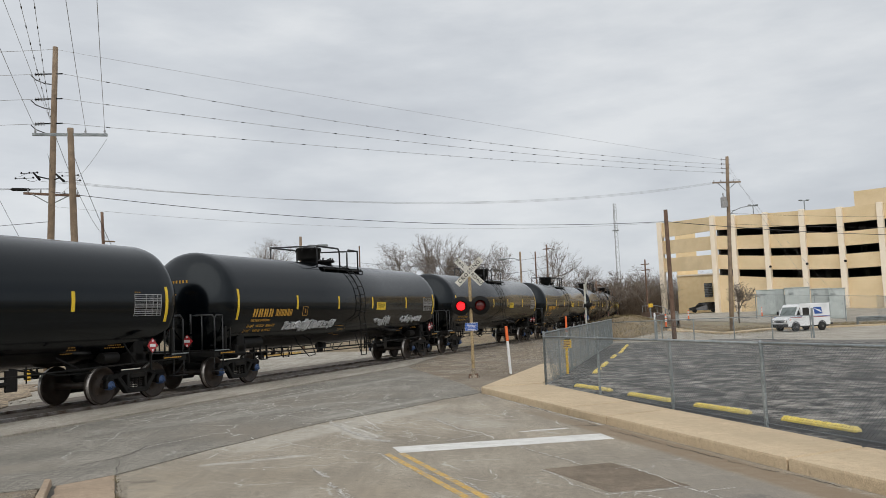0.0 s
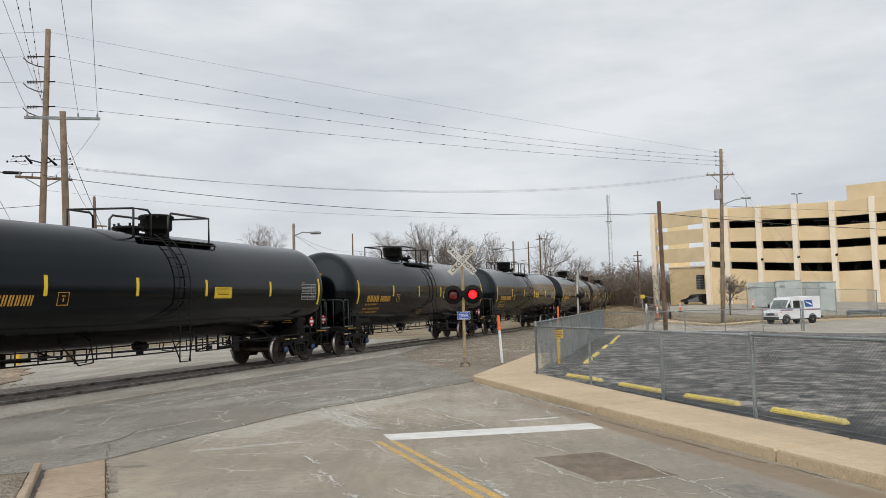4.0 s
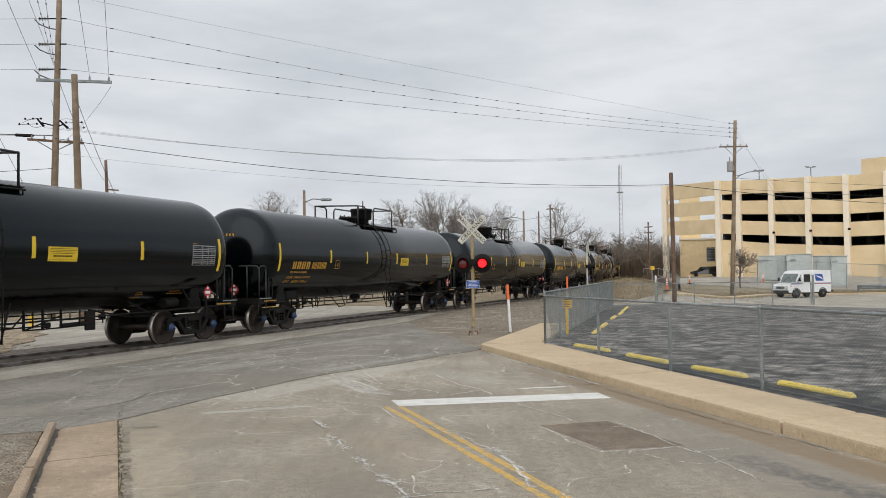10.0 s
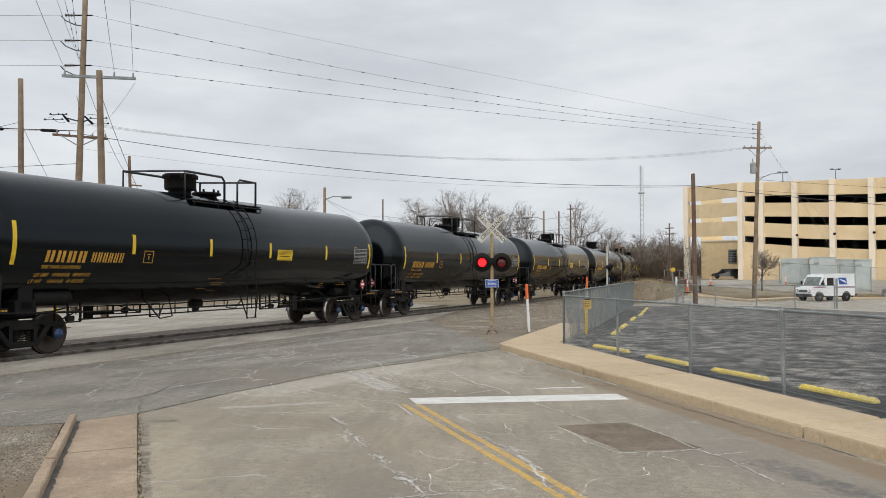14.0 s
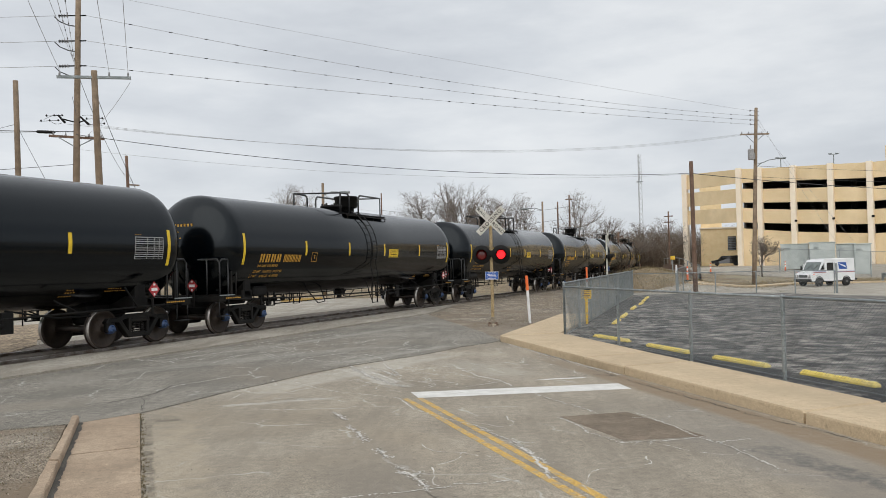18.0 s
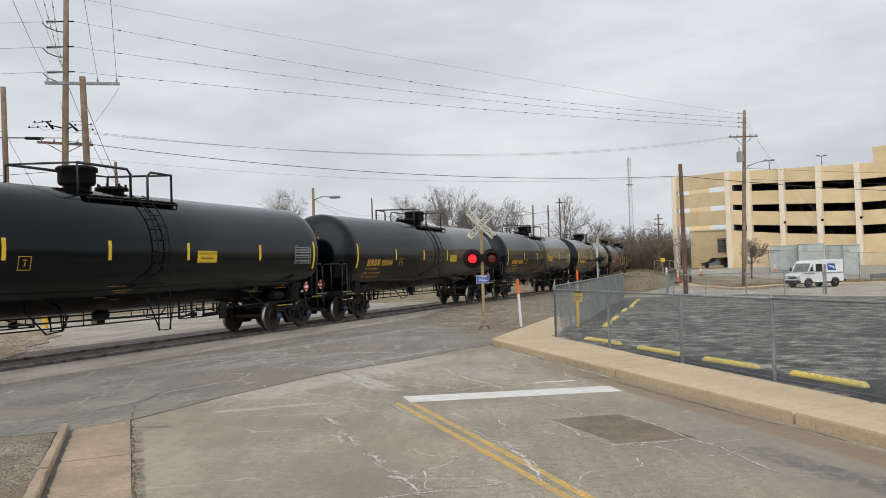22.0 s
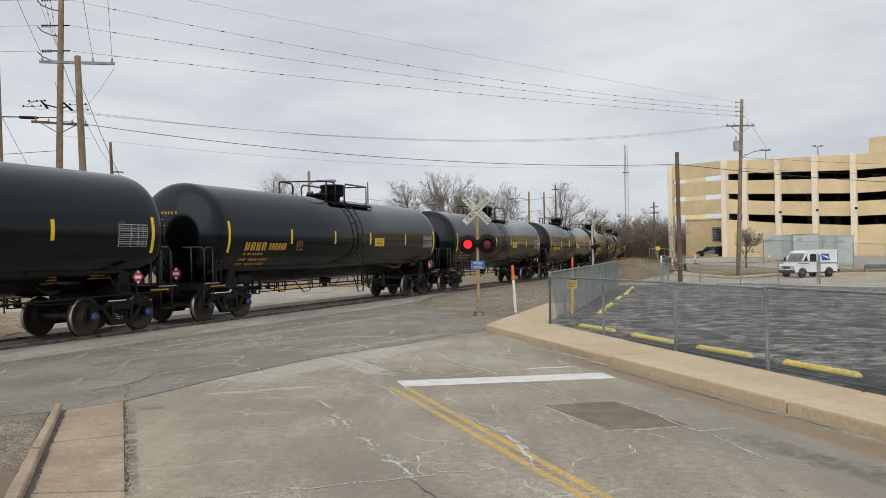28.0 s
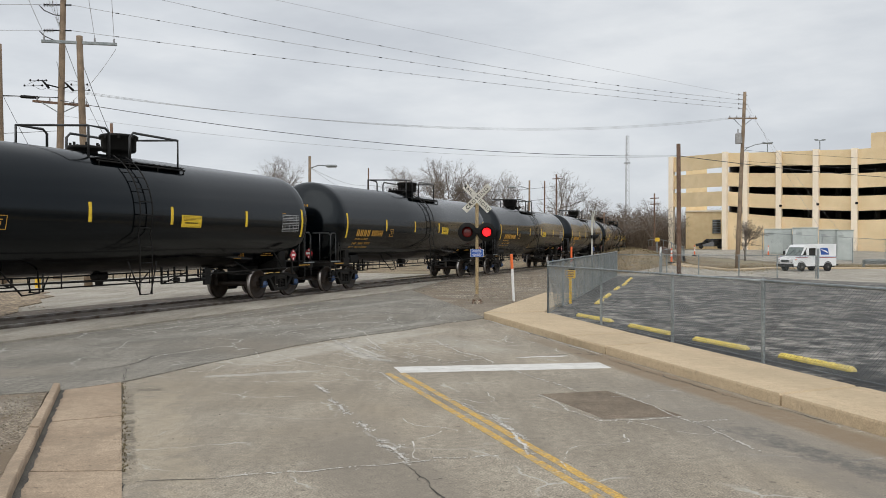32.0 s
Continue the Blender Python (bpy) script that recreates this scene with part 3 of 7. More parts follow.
def drape(name, poly, material, off, cuts=0, label="", category="", under=0.12):
    """A slab laid over the ground, its top off metres above it."""
    bm = bmesh.new()
    f = bm.faces.new([bm.verts.new((x, y, 0)) for x, y in poly])
    if cuts:
        xs, ys = [p[0] for p in poly], [p[1] for p in poly]
        for axis, lo, hi in ((0, min(xs), max(xs)), (1, min(ys), max(ys))):
            k = lo + cuts
            while k < hi:
                no = (1, 0, 0) if axis == 0 else (0, 1, 0)
                bmesh.ops.bisect_plane(bm, geom=bm.verts[:] + bm.edges[:] + bm.faces[:], plane_co=[c * k for c in no], plane_no=no)
                k += cuts
    bmesh.ops.recalc_face_normals(bm, faces=bm.faces[:])
    if bm.faces[:] and sum(q.normal.z for q in bm.faces) < 0:
        bmesh.ops.reverse_faces(bm, faces=bm.faces[:])
    r = bmesh.ops.extrude_face_region(bm, geom=bm.faces[:])
    low = {e for e in r["geom"] if isinstance(e, bmesh.types.BMVert)}
    for v in bm.verts:
        v.co.z = ground_z(v.co.x, v.co.y) + (off if v in low else -under)
    bmesh.ops.recalc_face_normals(bm, faces=bm.faces[:])
    me = bpy.data.meshes.new(name)
    bm.to_mesh(me)
    bm.free()
    me.materials.append(material)
    ob = new(name, me)
    return tagged(ob, label, category, kind="structure")


def terrain():
    def steps(lo, hi, fine_lo, fine_hi, d):
        out = list(np.arange(fine_lo, fine_hi + 0.01, d))
        k = d
        while out[0] > lo:
            k *= 1.5
            out.insert(0, out[0] - k)
        k = d
        while out[-1] < hi:
            k *= 1.5
            out.append(out[-1] + k)
        return out
    xs, ys = steps(-2500, 2500, -30, 60, 1.5), steps(-1500, 3500, -10, 125, 1.5)
    m = M()
    m.v = [(x, y, ground_z(x, y) - 0.05) for y in ys for x in xs]
    w = len(xs)
    m.f = [(j * w + i, j * w + i + 1, (j + 1) * w + i + 1, (j + 1) * w + i) for j in range(len(ys) - 1) for i in range(w - 1)]
    m.smooth = [True] * len(m.f)
    tagged(part("ground", m, DIRT), "dry brown winter ground reaching the horizon", "ground", kind="structure")


terrain()
SEAM = [(-8.6, 8.2), (-5.9, 9.6), (-4.95, 10.02), (-4.42, 10.7), (-4.17, 11.35), (-3.71, 12.6), (-3.4, 13.2), (-2.84, 14.55), (-2.33, 15.45), (-1.76, 16.21), (-1.13, 17.0), (-0.56, 17.95), (-0.2, 18.7), (0.50, 19.5), (0.74, 20.01)]
KERB = [(0.74, 19.84), (2.09, 14.94), (2.53, 13.53), (3.72, 9.24), (4.01, 8.16), (5.2, 3.7), (7.6, -5.3), (10.3, -15.4)]


def line(d, s0, s1):
    return [tuple(track(s, d)[:2]) for s in (s0, s1)]


def setting():
    left = [(-2.7, 6.48), (1.5, -3.8), (6.5, -16)]
    drape("road", SEAM[3:] + KERB + left[::-1], CONCRETE_ROAD, 0.0, 3, "worn grey concrete street with pale patched cracks", "road")
    apron = SEAM[::-1] + [(-30, 4.0)] + [tuple(track(-38, -2.87)[:2])] + [tuple(track(28.9, -2.88)[:2])] + [(0.4, 22.5)]
    drape("asphalt_apron", apron[::-1], ASPHALT, 0.012, 4, "darker cracked asphalt approach to the railway crossing", "road")
    strip = line(-2.87, -38, 28.9) + line(-1.05, 37, -38)
    drape("crossing_strip", strip, STRIP, 0.05, 4, "pale concrete strip beside the rails", "road")
    drape("crossing_panel", line(-1.03, -38, 37) + line(2.6, 37, -38), PANEL, 0.03, 4, "dark dirty crossing surface between the rails", "road")
    drape("far_street", line(2.62, 13, 44) + line(16, 44, 9), STRIP, 0.02, 6, "wide pale street beyond the railway", "road")
    drape("gravel_verge", [(0.4, 22.5), (0.75, 20.2), (3.3, 28.15), (4.6, 28.6), (8.9, 44.5), tuple(track(52, -1.05)[:2]), tuple(track(37, -1.05)[:2]), tuple(track(28.9, -2.87)[:2])], GRAVEL, -0.02, 3, "stony gravel verge by the crossing", "gravel")
    lot = [(2.28, 20.1), (3.2, 16.5), (4.3, 12.3), (7.2, 1.5), (11, -12), (60, -12), (40, 20), (22, 34), (17.9, 38), (15.5, 44.0), (8.95, 44.2)]
    drape("parking_lot", lot, LOT, 0.085, 3, "empty dark weathered asphalt parking lot", "parking lot")
    drape("far_road", [(8.5, 45.0), (15.7, 44.6), (18.4, 38.4), (22.4, 34.6), (40.6, 20.6), (62, -12), (120, -12), (120, 66), (60, 72), (33.9, 69.1), (26.3, 67.5), (16.2, 57.7), (9, 52)], STRIP, 0.02, 3, "pale street behind the parking lot", "road")
    kerb2 = [(15.4, 57.0), (16.2, 57.9), (26.3, 67.7), (33.9, 69.3), (60, 72.2), (60, 71.2), (33.9, 68.2), (26.5, 66.8), (16.4, 57.0)]
    drape("far_kerb", kerb2[::-1], WALK, 0.14, 3, "tan concrete kerb along the far street", "kerb")
    drape("left_verge", [(-5.1, 10.05), (-3.62, 6.43), (0.4, -3.6), (-4, -16), (-30, -16), (-30, 3.9), (-8.6, 8.1), (-5.95, 9.7)][::-1], GRAVEL, 0.0, 3, "grey gravel and dirt verge beside the old sidewalk", "gravel")
    drape("forecourt", [(21, 78), (30, 76), (75, 84), (75, 92), (49, 100), (40, 106), (34, 108), (22, 92)], STRIP, 0.03, 4, "pale concrete forecourt of the parking garage", "forecourt")


setting()


def sidewalk():
    top = tagged(new("sidewalk"), "tan concrete sidewalk with kerb and joints", "sidewalk", kind="structure")
    front = [(0.74, 19.9), (2.09, 14.94), (2.53, 13.53), (3.72, 9.24), (4.93, 4.75), (6.13, 0.26), (7.33, -4.2)]
    back = [(2.32, 20.3), (3.40, 15.6), (3.78, 14.1), (4.87, 9.77), (6.1, 5.2), (7.3, 0.75), (8.5, -3.7)]

    def slab(a, b, c, d, name="slab"):
        m = M()
        g, h, bev = 0.009, 0.14, 0.025
        pts = [Vector((*p, 0)) for p in (a, b, c, d)]
        mid = sum(pts, Vector()) / 4
        low = [mid + (p - mid) * (1 - g) for p in pts]
        up = [mid + (p - mid) * (1 - g - bev / max(0.5, (p - mid).length)) for p in pts]
        vs = [(p.x, p.y, -0.1) for p in low] + [(p.x, p.y, h - bev) for p in low] + [(p.x, p.y, h) for p in up]
        fs = [(i, (i + 1) % 4, 4 + (i + 1) % 4, 4 + i) for i in range(4)] + [(4 + i, 4 + (i + 1) % 4, 8 + (i + 1) % 4, 8 + i) for i in range(4)] + [(8, 9, 10, 11)]
        m.add(vs, fs)
        part(name, m, WALK, top)
    for i in (0, 2, 3, 4, 5):
        j = i + (2 if i == 0 else 1)
        if i == 0:
            slab(front[0], front[1], back[1], back[0])
            slab(front[1], front[2], back[2], back[1])
        else:
            slab(front[i], front[j], back[j], back[i])
    slab((0.74, 20.0), (2.30, 20.4), (4.35, 28.0), (3.2, 28.2))


def paint():
    m = M().prism([(-0.91, 12.09), (-0.76, 11.54), (2.35, 12.02), (2.26, 12.58)], -0.02, 0.002)
    tagged(part("stop_line", m, WHITEPAINT), "broad worn white stop line across the lane", "road marking", kind="structure")
    for k, (a, b) in enumerate((((-0.945, 11.51), (0.77, 6.67)), ((-0.745, 11.52), (0.93, 6.68)))):
        a, b = Vector((*a, 0)), Vector((*b, 0))
        d = (b - a).normalized()
        w = Vector((-d.y, d.x, 0)) * 0.043
        e = b + d * 20
        m = M().prism([tuple(p[:2]) for p in (a + w, a - w, e - w, e + w)], -0.02, 0.002)
        tagged(part("centre_line", m, YELLOWPAINT), "worn yellow centre line", "road marking", kind="structure")
    m = M().prism([(1.06, 9.93), (1.58, 8.53), (2.46, 8.69), (1.92, 10.17)], -0.02, 0.0015)
    tagged(part("road_patch", m, PATCHM), "square brown asphalt patch in the street", "road patch", kind="structure")


def left_walk():
    top = tagged(new("old_sidewalk"), "narrow old brown sidewalk strip with kerb", "sidewalk", kind="structure")
    a, b = Vector((-4.42, 10.66, 0)), Vector((-4.93, 10.03, 0))
    c, d = Vector((-2.7, 6.48, 0)), Vector((-3.48, 6.44, 0))
    for k in range(6):
        f0, f1 = k / 2.0, (k + 0.985) / 2.0
        q = [a.lerp(c, f0), b.lerp(d, f0), b.lerp(d, f1), a.lerp(c, f1)]
        part("slab", M().prism([tuple(p[:2]) for p in q], -0.1, 0.012), OLDWALK, top)
    e, f = Vector((-5.06, 10.12, 0)), Vector((-3.60, 6.43, 0))
    rng = random.Random(12)
    for k in range(4):      # worn kerb stones with a rounded, chipped top
        m, rows, n = M(), 14, 6
        for i in range(rows + 1):
            g = (k + 0.985 * i / rows) / 1.5
            p, q = e.lerp(f, g), b.lerp(d, g)
            for w, z in ((0.0, -0.1), (0.0, 0.075), (0.12, 0.10), (0.90, 0.105), (1.0, 0.085), (1.0, -0.1)):
                c = p.lerp(q, w + rng.uniform(-0.05, 0.05) * (z > 0))
                m.v.append((c.x, c.y, z + rng.uniform(-0.010, 0.004) * (z > 0)))
        m.f = [(i * n + j, (i + 1) * n + j, (i + 1) * n + j + 1, i * n + j + 1) for i in range(rows) for j in range(n - 1)] + [tuple(range(n)), tuple(range(rows * n, rows * n + n))[::-1]]
        m.smooth = [False] * len(m.f)
        part("kerb_stone", m, OLDWALK, top)
    m, last = M(), None      # dark strip at the kerb's foot: silt, with the kerb's shadow painted in
    for i in range(160):
        c = b.lerp(d, i / 60)
        w = Vector((0.92, 0.38, 0)) * (0.052 + 0.006 * math.sin(i * 0.9) + rng.uniform(-0.012, 0.012))
        now = [(c.x, c.y, 0.017), (c.x + w.x, c.y + w.y, 0.0155)]
        if last:
            m.add([last[0], now[0], now[1], last[1]], [(0, 1, 2, 3)])
        last = now
    part("silt_and_shade", m, CRACK, top, "dark strip of silt and painted kerb shade")


def rails():
    prof = [(-0.07, 0), (0.07, 0), (0.07, 0.02), (0.012, 0.05), (0.012, 0.12), (0.036, 0.13), (0.036, 0.165), (-0.036, 0.165), (-0.036, 0.13), (-0.012, 0.12), (-0.012, 0.05), (-0.07, 0.02)]
    ss = [-260, -60] + [float(s) for s in range(-40, 420, 10)]
    for side in (-0.755, 0.755):
        m = M()
        k = len(prof)
        for s in ss:
            m.v += [tuple(track(s, side + a, RAIL - 0.165 + h)) for a, h in prof]
        m.f = [(i * k + j, i * k + (j + 1) % k, (i + 1) * k + (j + 1) % k, (i + 1) * k + j) for i in range(len(ss) - 1) for j in range(k)]
        m.smooth = [False] * len(m.f)
        tagged(part("rail", m, RAILM), "long steel rail set into the crossing", "rail", "rails of the track", "structure")
    bed = M()
    for s in ss:
        bed.v += [tuple(track(s, d, z)) for d, z in ((-2.6, -0.06), (-1.5, 0.015), (1.5, 0.015), (2.6, -0.06))]
    bed.f = [(i * 4 + j, i * 4 + j + 1, i * 4 + j + 5, i * 4 + j + 4) for i in range(len(ss) - 1) for j in range(3)]
    bed.smooth = [False] * len(bed.f)
    tagged(part("ballast", bed, GRAVEL), "grey stone ballast bed under the track", "ballast", kind="structure")


def lies_at(x, y):
    """Height of the paving: the asphalt beyond the seam lies a little higher than the concrete street."""
    for (x0, y0), (x1, y1) in zip(SEAM, SEAM[1:]):
        if x0 <= x <= x1:
            return 0.0125 if y > y0 + (y1 - y0) * (x - x0) / (x1 - x0) else 0.0
    return 0.0125 if x < SEAM[0][0] else 0.0


def ribbon(m, path, width, rng, broken, lift):
    """A flat strip along a path, its edges wandering, with gaps."""
    gap, prev, wide = 0, None, [0.6, 0.6]
    n = len(path)
    for k, p in enumerate(path):
        d = (path[min(k + 1, n - 1)] - path[max(k - 1, 0)]).normalized()
        w = Vector((-d.y, d.x, 0)) * width * 0.5
        taper = min(1.0, 0.3 + 0.25 * min(k, n - 1 - k))
        wide = [min(1.3, max(0.2, q + rng.gauss(0, 0.22))) for q in wide]
        z = Vector((0, 0, lies_at(p.x, p.y) + lift))
        now = [p + w * taper * wide[0] + z, p - w * taper * wide[1] + z]
        if rng.random() < broken:
            gap = rng.randint(1, 3)
        if prev and not gap:
            m.add([prev[0], prev[1], now[1], now[0]], [(0, 1, 2, 3)])
        gap = max(0, gap - 1)
        prev = now


def crack(material, width, *pts):
    """A broken, wandering seam on the street, with ragged edges and small side branches."""
    rng = random.Random(int(1000 * abs(pts[0][0] * 7 + pts[0][1])))
    m = M()
    ps = [Vector((*p, 0)) for p in pts]
    path, drift = [], 0.0
    for a, c in zip(ps, ps[1:]):
        n = max(3, int((c - a).length / 0.05))
        d = (c - a).normalized()
        w = Vector((-d.y, d.x, 0))
        for k in range(n):
            drift = drift * 0.86 + rng.gauss(0, 0.010)
            path.append(a.lerp(c, k / n) + w * drift)
    path.append(ps[-1])
    broken = 0.0 if material is WHITEPAINT else 0.05
    lift = 0.0032 + 0.00012 * rng.randint(0, 12)
    if material is SEAL:
        ribbon(m, path, min(0.03, width * 0.8), rng, 0.10, lift)
        for p in path:      # crumbled edges
            for _ in range(int(width * 130)):
                c = p + Vector((rng.gauss(0, width * 0.42), rng.gauss(0, width * 0.55), 0))
                a, r = rng.uniform(0, 6.28), rng.uniform(0.004, 0.013)
                e, g = Vector((math.cos(a), math.sin(a), 0)) * r * rng.uniform(1, 2.6), Vector((-math.sin(a), math.cos(a), 0)) * r
                z = Vector((0, 0, lies_at(c.x, c.y) + lift - 0.0004))
                m.add([c - e + z, c - g + z, c + e + z, c + g + z], [(0, 1, 2, 3)])
    else:
        ribbon(m, path, width * 1.15, rng, broken, lift)
    if material is not WHITEPAINT:
        for k in range(0, len(path) - 4, 3):
            if rng.random() < 0.16:
                a, q = rng.uniform(0, 6.28), path[k].copy()
                twig = [q]
                for _ in range(rng.randint(2, 6)):
                    a += rng.gauss(0, 0.4)
                    q = q + Vector((math.cos(a), math.sin(a), 0)) * 0.04
                    twig.append(q)
                ribbon(m, twig, min(0.016, width * 0.6), rng, 0.0, lift - 0.001)
    what = "pale ragged repaired crack in the street" if material is SEAL else "dark open crack in the street" if material is CRACK else "short worn white mark by the kerb"
    tagged(part("road_crack", m, material), what, "road crack", kind="structure")


def wear():
    for width, *pts in (
            (0.020, (-2.99, 13.47), (-2.46, 12.7), (-1.84, 12.13), (-1.29, 11.76), (-1.02, 11.5), (-0.78, 10.67), (-0.48, 10.18), (-0.26, 9.88), (0.21, 9.14)),
            (0.034, (0.05, 9.4), (0.38, 8.75), (0.55, 8.16), (0.65, 7.31), (0.7, 7.06)),
            (0.040, (0.42, 8.70), (0.60, 8.10), (0.70, 7.6)),
            (0.045, (-0.33, 15.29), (-0.16, 14.46), (0.14, 13.72), (0.43, 13.24)), (0.022, (0.43, 13.24), (0.6, 12.44)),
            (0.045, (-0.18, 12.43), (0.17, 12.73), (0.42, 12.98)),
            (0.024, (0.85, 11.78), (1.12, 11.14), (1.36, 10.62), (1.54, 10.1)),
            (0.045, (-3.44, 11.18), (-3.15, 11.28), (-2.8, 11.48)), (0.022, (-2.8, 11.48), (-2.19, 11.69)),
            (0.040, (-2.6, 14.2), (-2.22, 14.68), (-1.8, 15.54)), (0.060, (-2.33, 15.45), (-1.86, 14.28), (-1.45, 13.22), (-1.12, 12.72), (-0.97, 12.6)),
            (0.045, (-1.99, 15.27), (-1.6, 14.68), (-1.23, 13.92)), (0.040, (-1.71, 15.73), (-1.4, 14.69), (-1.21, 13.92)),
            (0.040, (-2.1, 14.9), (-1.7, 13.9), (-1.5, 13.4)), (0.035, (-2.05, 15.0), (-1.55, 14.0), (-1.2, 13.1)),
            (0.062, (-1.79, 10.53), (-1.56, 9.98)), (0.070, (-1.46, 9.58), (-1.28, 9.03), (-1.15, 8.73)), (0.066, (-1.01, 8.32), (-0.85, 7.95)),
            (0.066, (-0.74, 7.6), (-0.61, 7.35), (-0.52, 7.19), (-0.43, 6.91)), (0.040, (-0.70, 7.38), (-0.56, 7.28), (-0.50, 7.40)),
            (0.030, (-0.43, 6.91), (-0.40, 6.74)),
            (0.020, (-1.87, 6.31), (-1.68, 6.44), (-1.19, 6.52), (-0.93, 6.64), (-0.56, 6.72), (-0.17, 6.88)), (0.024, (-0.17, 6.95), (0.05, 6.92), (0.35, 7.02)),
            (0.030, (-6.44, 16.16), (-6.08, 17.81), (-5.3, 19.1), (-4.4, 21.26), (-3.64, 23.11)), (0.030, (-7.0, 17.0), (-6.2, 18.9), (-5.0, 21.6), (-4.0, 23.6)),
            (0.028, (-5.28, 17.23), (-4.89, 18.06), (-4.24, 18.57)), (0.030, (-3.54, 15.99), (-3.39, 16.92), (-2.9, 17.6), (-2.69, 17.83)),
            (0.030, (-2.71, 18.85), (-1.77, 18.72), (-1.14, 18.09)), (0.030, (-2.27, 17.49), (-1.88, 16.72), (-1.69, 16.01)), (0.030, (-4.53, 15.52), (-4.03, 15.25)),
            (0.030, (-4.97, 12.67), (-4.79, 13.18), (-4.25, 14.18)), (0.026, (-7.49, 17.48), (-6.62, 16.93), (-5.95, 17.90)), (0.026, (-5.27, 16.25), (-5.01, 17.76)),
            (0.030, (1.04, 9.90), (1.31, 9.01), (1.54, 8.43)), (0.022, (2.02, 10.08), (2.21, 9.35), (2.40, 8.66)), (0.024, (1.54, 8.43), (2.37, 8.62), (2.46, 8.37), (2.85, 8.51)), (0.020, (2.52, 8.37), (2.6, 7.77), (2.73, 7.24)),
            (0.022, (-3.56, 6.85), (-2.97, 6.96)), (0.026, (-3.13, 5.79), (-2.89, 5.99), (-2.64, 6.14)), (0.018, (-4.0, 8.3), (-3.75, 8.35), (-3.5, 8.32)),
            (0.070, (0.80, 19.45), (1.25, 17.93), (1.65, 16.41)), (0.050, (1.65, 16.41), (2.18, 14.6), (2.46, 13.50))):
        crack(SEAL, width, *pts)
    for width, *pts in (
            (0.018, (-0.40, 6.74), (-0.26, 6.34), (-0.15, 6.02), (-0.02, 5.7)), (0.014, (-2.59, 6.15), (-2.43, 6.26), (-2.17, 6.28), (-1.87, 6.31)),
            (0.030, (1.50, 13.37), (1.91, 13.54), (2.12, 13.61), (2.42, 13.35)), (0.020, (2.45, 13.0), (2.96, 11.08), (3.31, 9.86), (3.63, 9.13), (3.91, 8.26)),
            (0.016, (1.57, 16.75), (1.94, 15.05), (2.40, 13.2)),
            (0.022, (-5.89, 10.19), (-5.72, 10.69), (-5.41, 11.16), (-5.14, 11.81), (-5.0, 11.98), (-4.85, 12.37), (-4.89, 13.18)), (0.020, (-5.62, 9.7), (-5.46, 10.2), (-5.3, 10.61), (-5.2, 10.9)),
            (0.018, (-5.3, 10.6), (-5.05, 10.15)), (0.020, (-4.94, 11.98), (-4.5, 10.9), (-4.40, 10.7)), (0.020, (-4.42, 10.62), (-4.1, 9.9), (-3.50, 8.43), (-2.91, 6.95), (-2.45, 5.85)),
            (0.012, (-4.40, 10.68), (-4.17, 11.3), (-3.71, 12.55)), (0.014, (-4.30, 10.5), (-4.0, 10.75), (-3.85, 10.72)), (0.012, (-4.2, 10.15), (-3.9, 10.2), (-3.7, 10.15))):
        crack(CRACK, width, *pts)
    crack(WHITEPAINT, 0.100, (1.02, 13.09), (1.87, 13.28))


def crack_web(x, y, w, d, n, seed, width=0.016, along=0.0):
    """Many thin branching pale cracks over a stretch of street."""
    rng = random.Random(seed)
    m = M()
    for _ in range(n):
        p = Vector((x + rng.gauss(0, w), y + rng.gauss(0, d), 0))
        a = rng.gauss(along, 0.55)
        for k in range(rng.randint(6, 20)):
            a += rng.gauss(0, 0.35)
            q = p + Vector((math.cos(a), math.sin(a), 0)) * rng.uniform(0.05, 0.13)
            e = Vector((-math.sin(a), math.cos(a), 0)) * width * rng.uniform(0.35, 1.0)
            z = Vector((0, 0, lies_at(p.x, p.y) + 0.0022 + 0.00006 * (k % 9)))
            if rng.random() < 0.8:
                m.add([v + z for v in (p - e, q - e * rng.uniform(0.3, 1), q + e * rng.uniform(0.3, 1), p + e)], [(0, 1, 2, 3)])
            p = q
    tagged(part("crack_web", m, SEAL), "web of fine pale cracks in the street", "road crack", kind="structure")


sidewalk()
crack_web(-1.85, 14.2, 0.5, 0.8, 12, 1, 0.012, -1.1)
crack_web(-1.1, 13.0, 0.3, 0.5, 7, 2, 0.012, -1.1)
crack_web(-3.1, 18.5, 1.3, 1.6, 24, 3, 0.017, 1.0)
crack_web(-6.0, 18.5, 1.6, 1.6, 18, 4, 0.017, 1.1)
crack_web(-0.2, 14.8, 0.5, 0.7, 7, 5, 0.012, -1.0)
crack_web(-3.0, 11.3, 0.5, 0.3, 6, 6, 0.012, 0.4)
crack_web(-0.3, 8.0, 1.0, 1.2, 5, 7, 0.010, -1.2)
crack_web(1.6, 17.0, 0.3, 1.2, 12, 8, 0.016, -1.3)
paint()
wear()
left_walk()
rails()

# ---------------------------------------------------------------- tank cars
R, AXIS, HALF = 1.53, 2.50, 7.72


def on_tank(x, z, side, off):
    a = math.asin(max(-1, min(1, (z - AXIS) / R)))
    return (x * side, -side * (R + off) * math.cos(a), AXIS + (R + off) * math.sin(a))


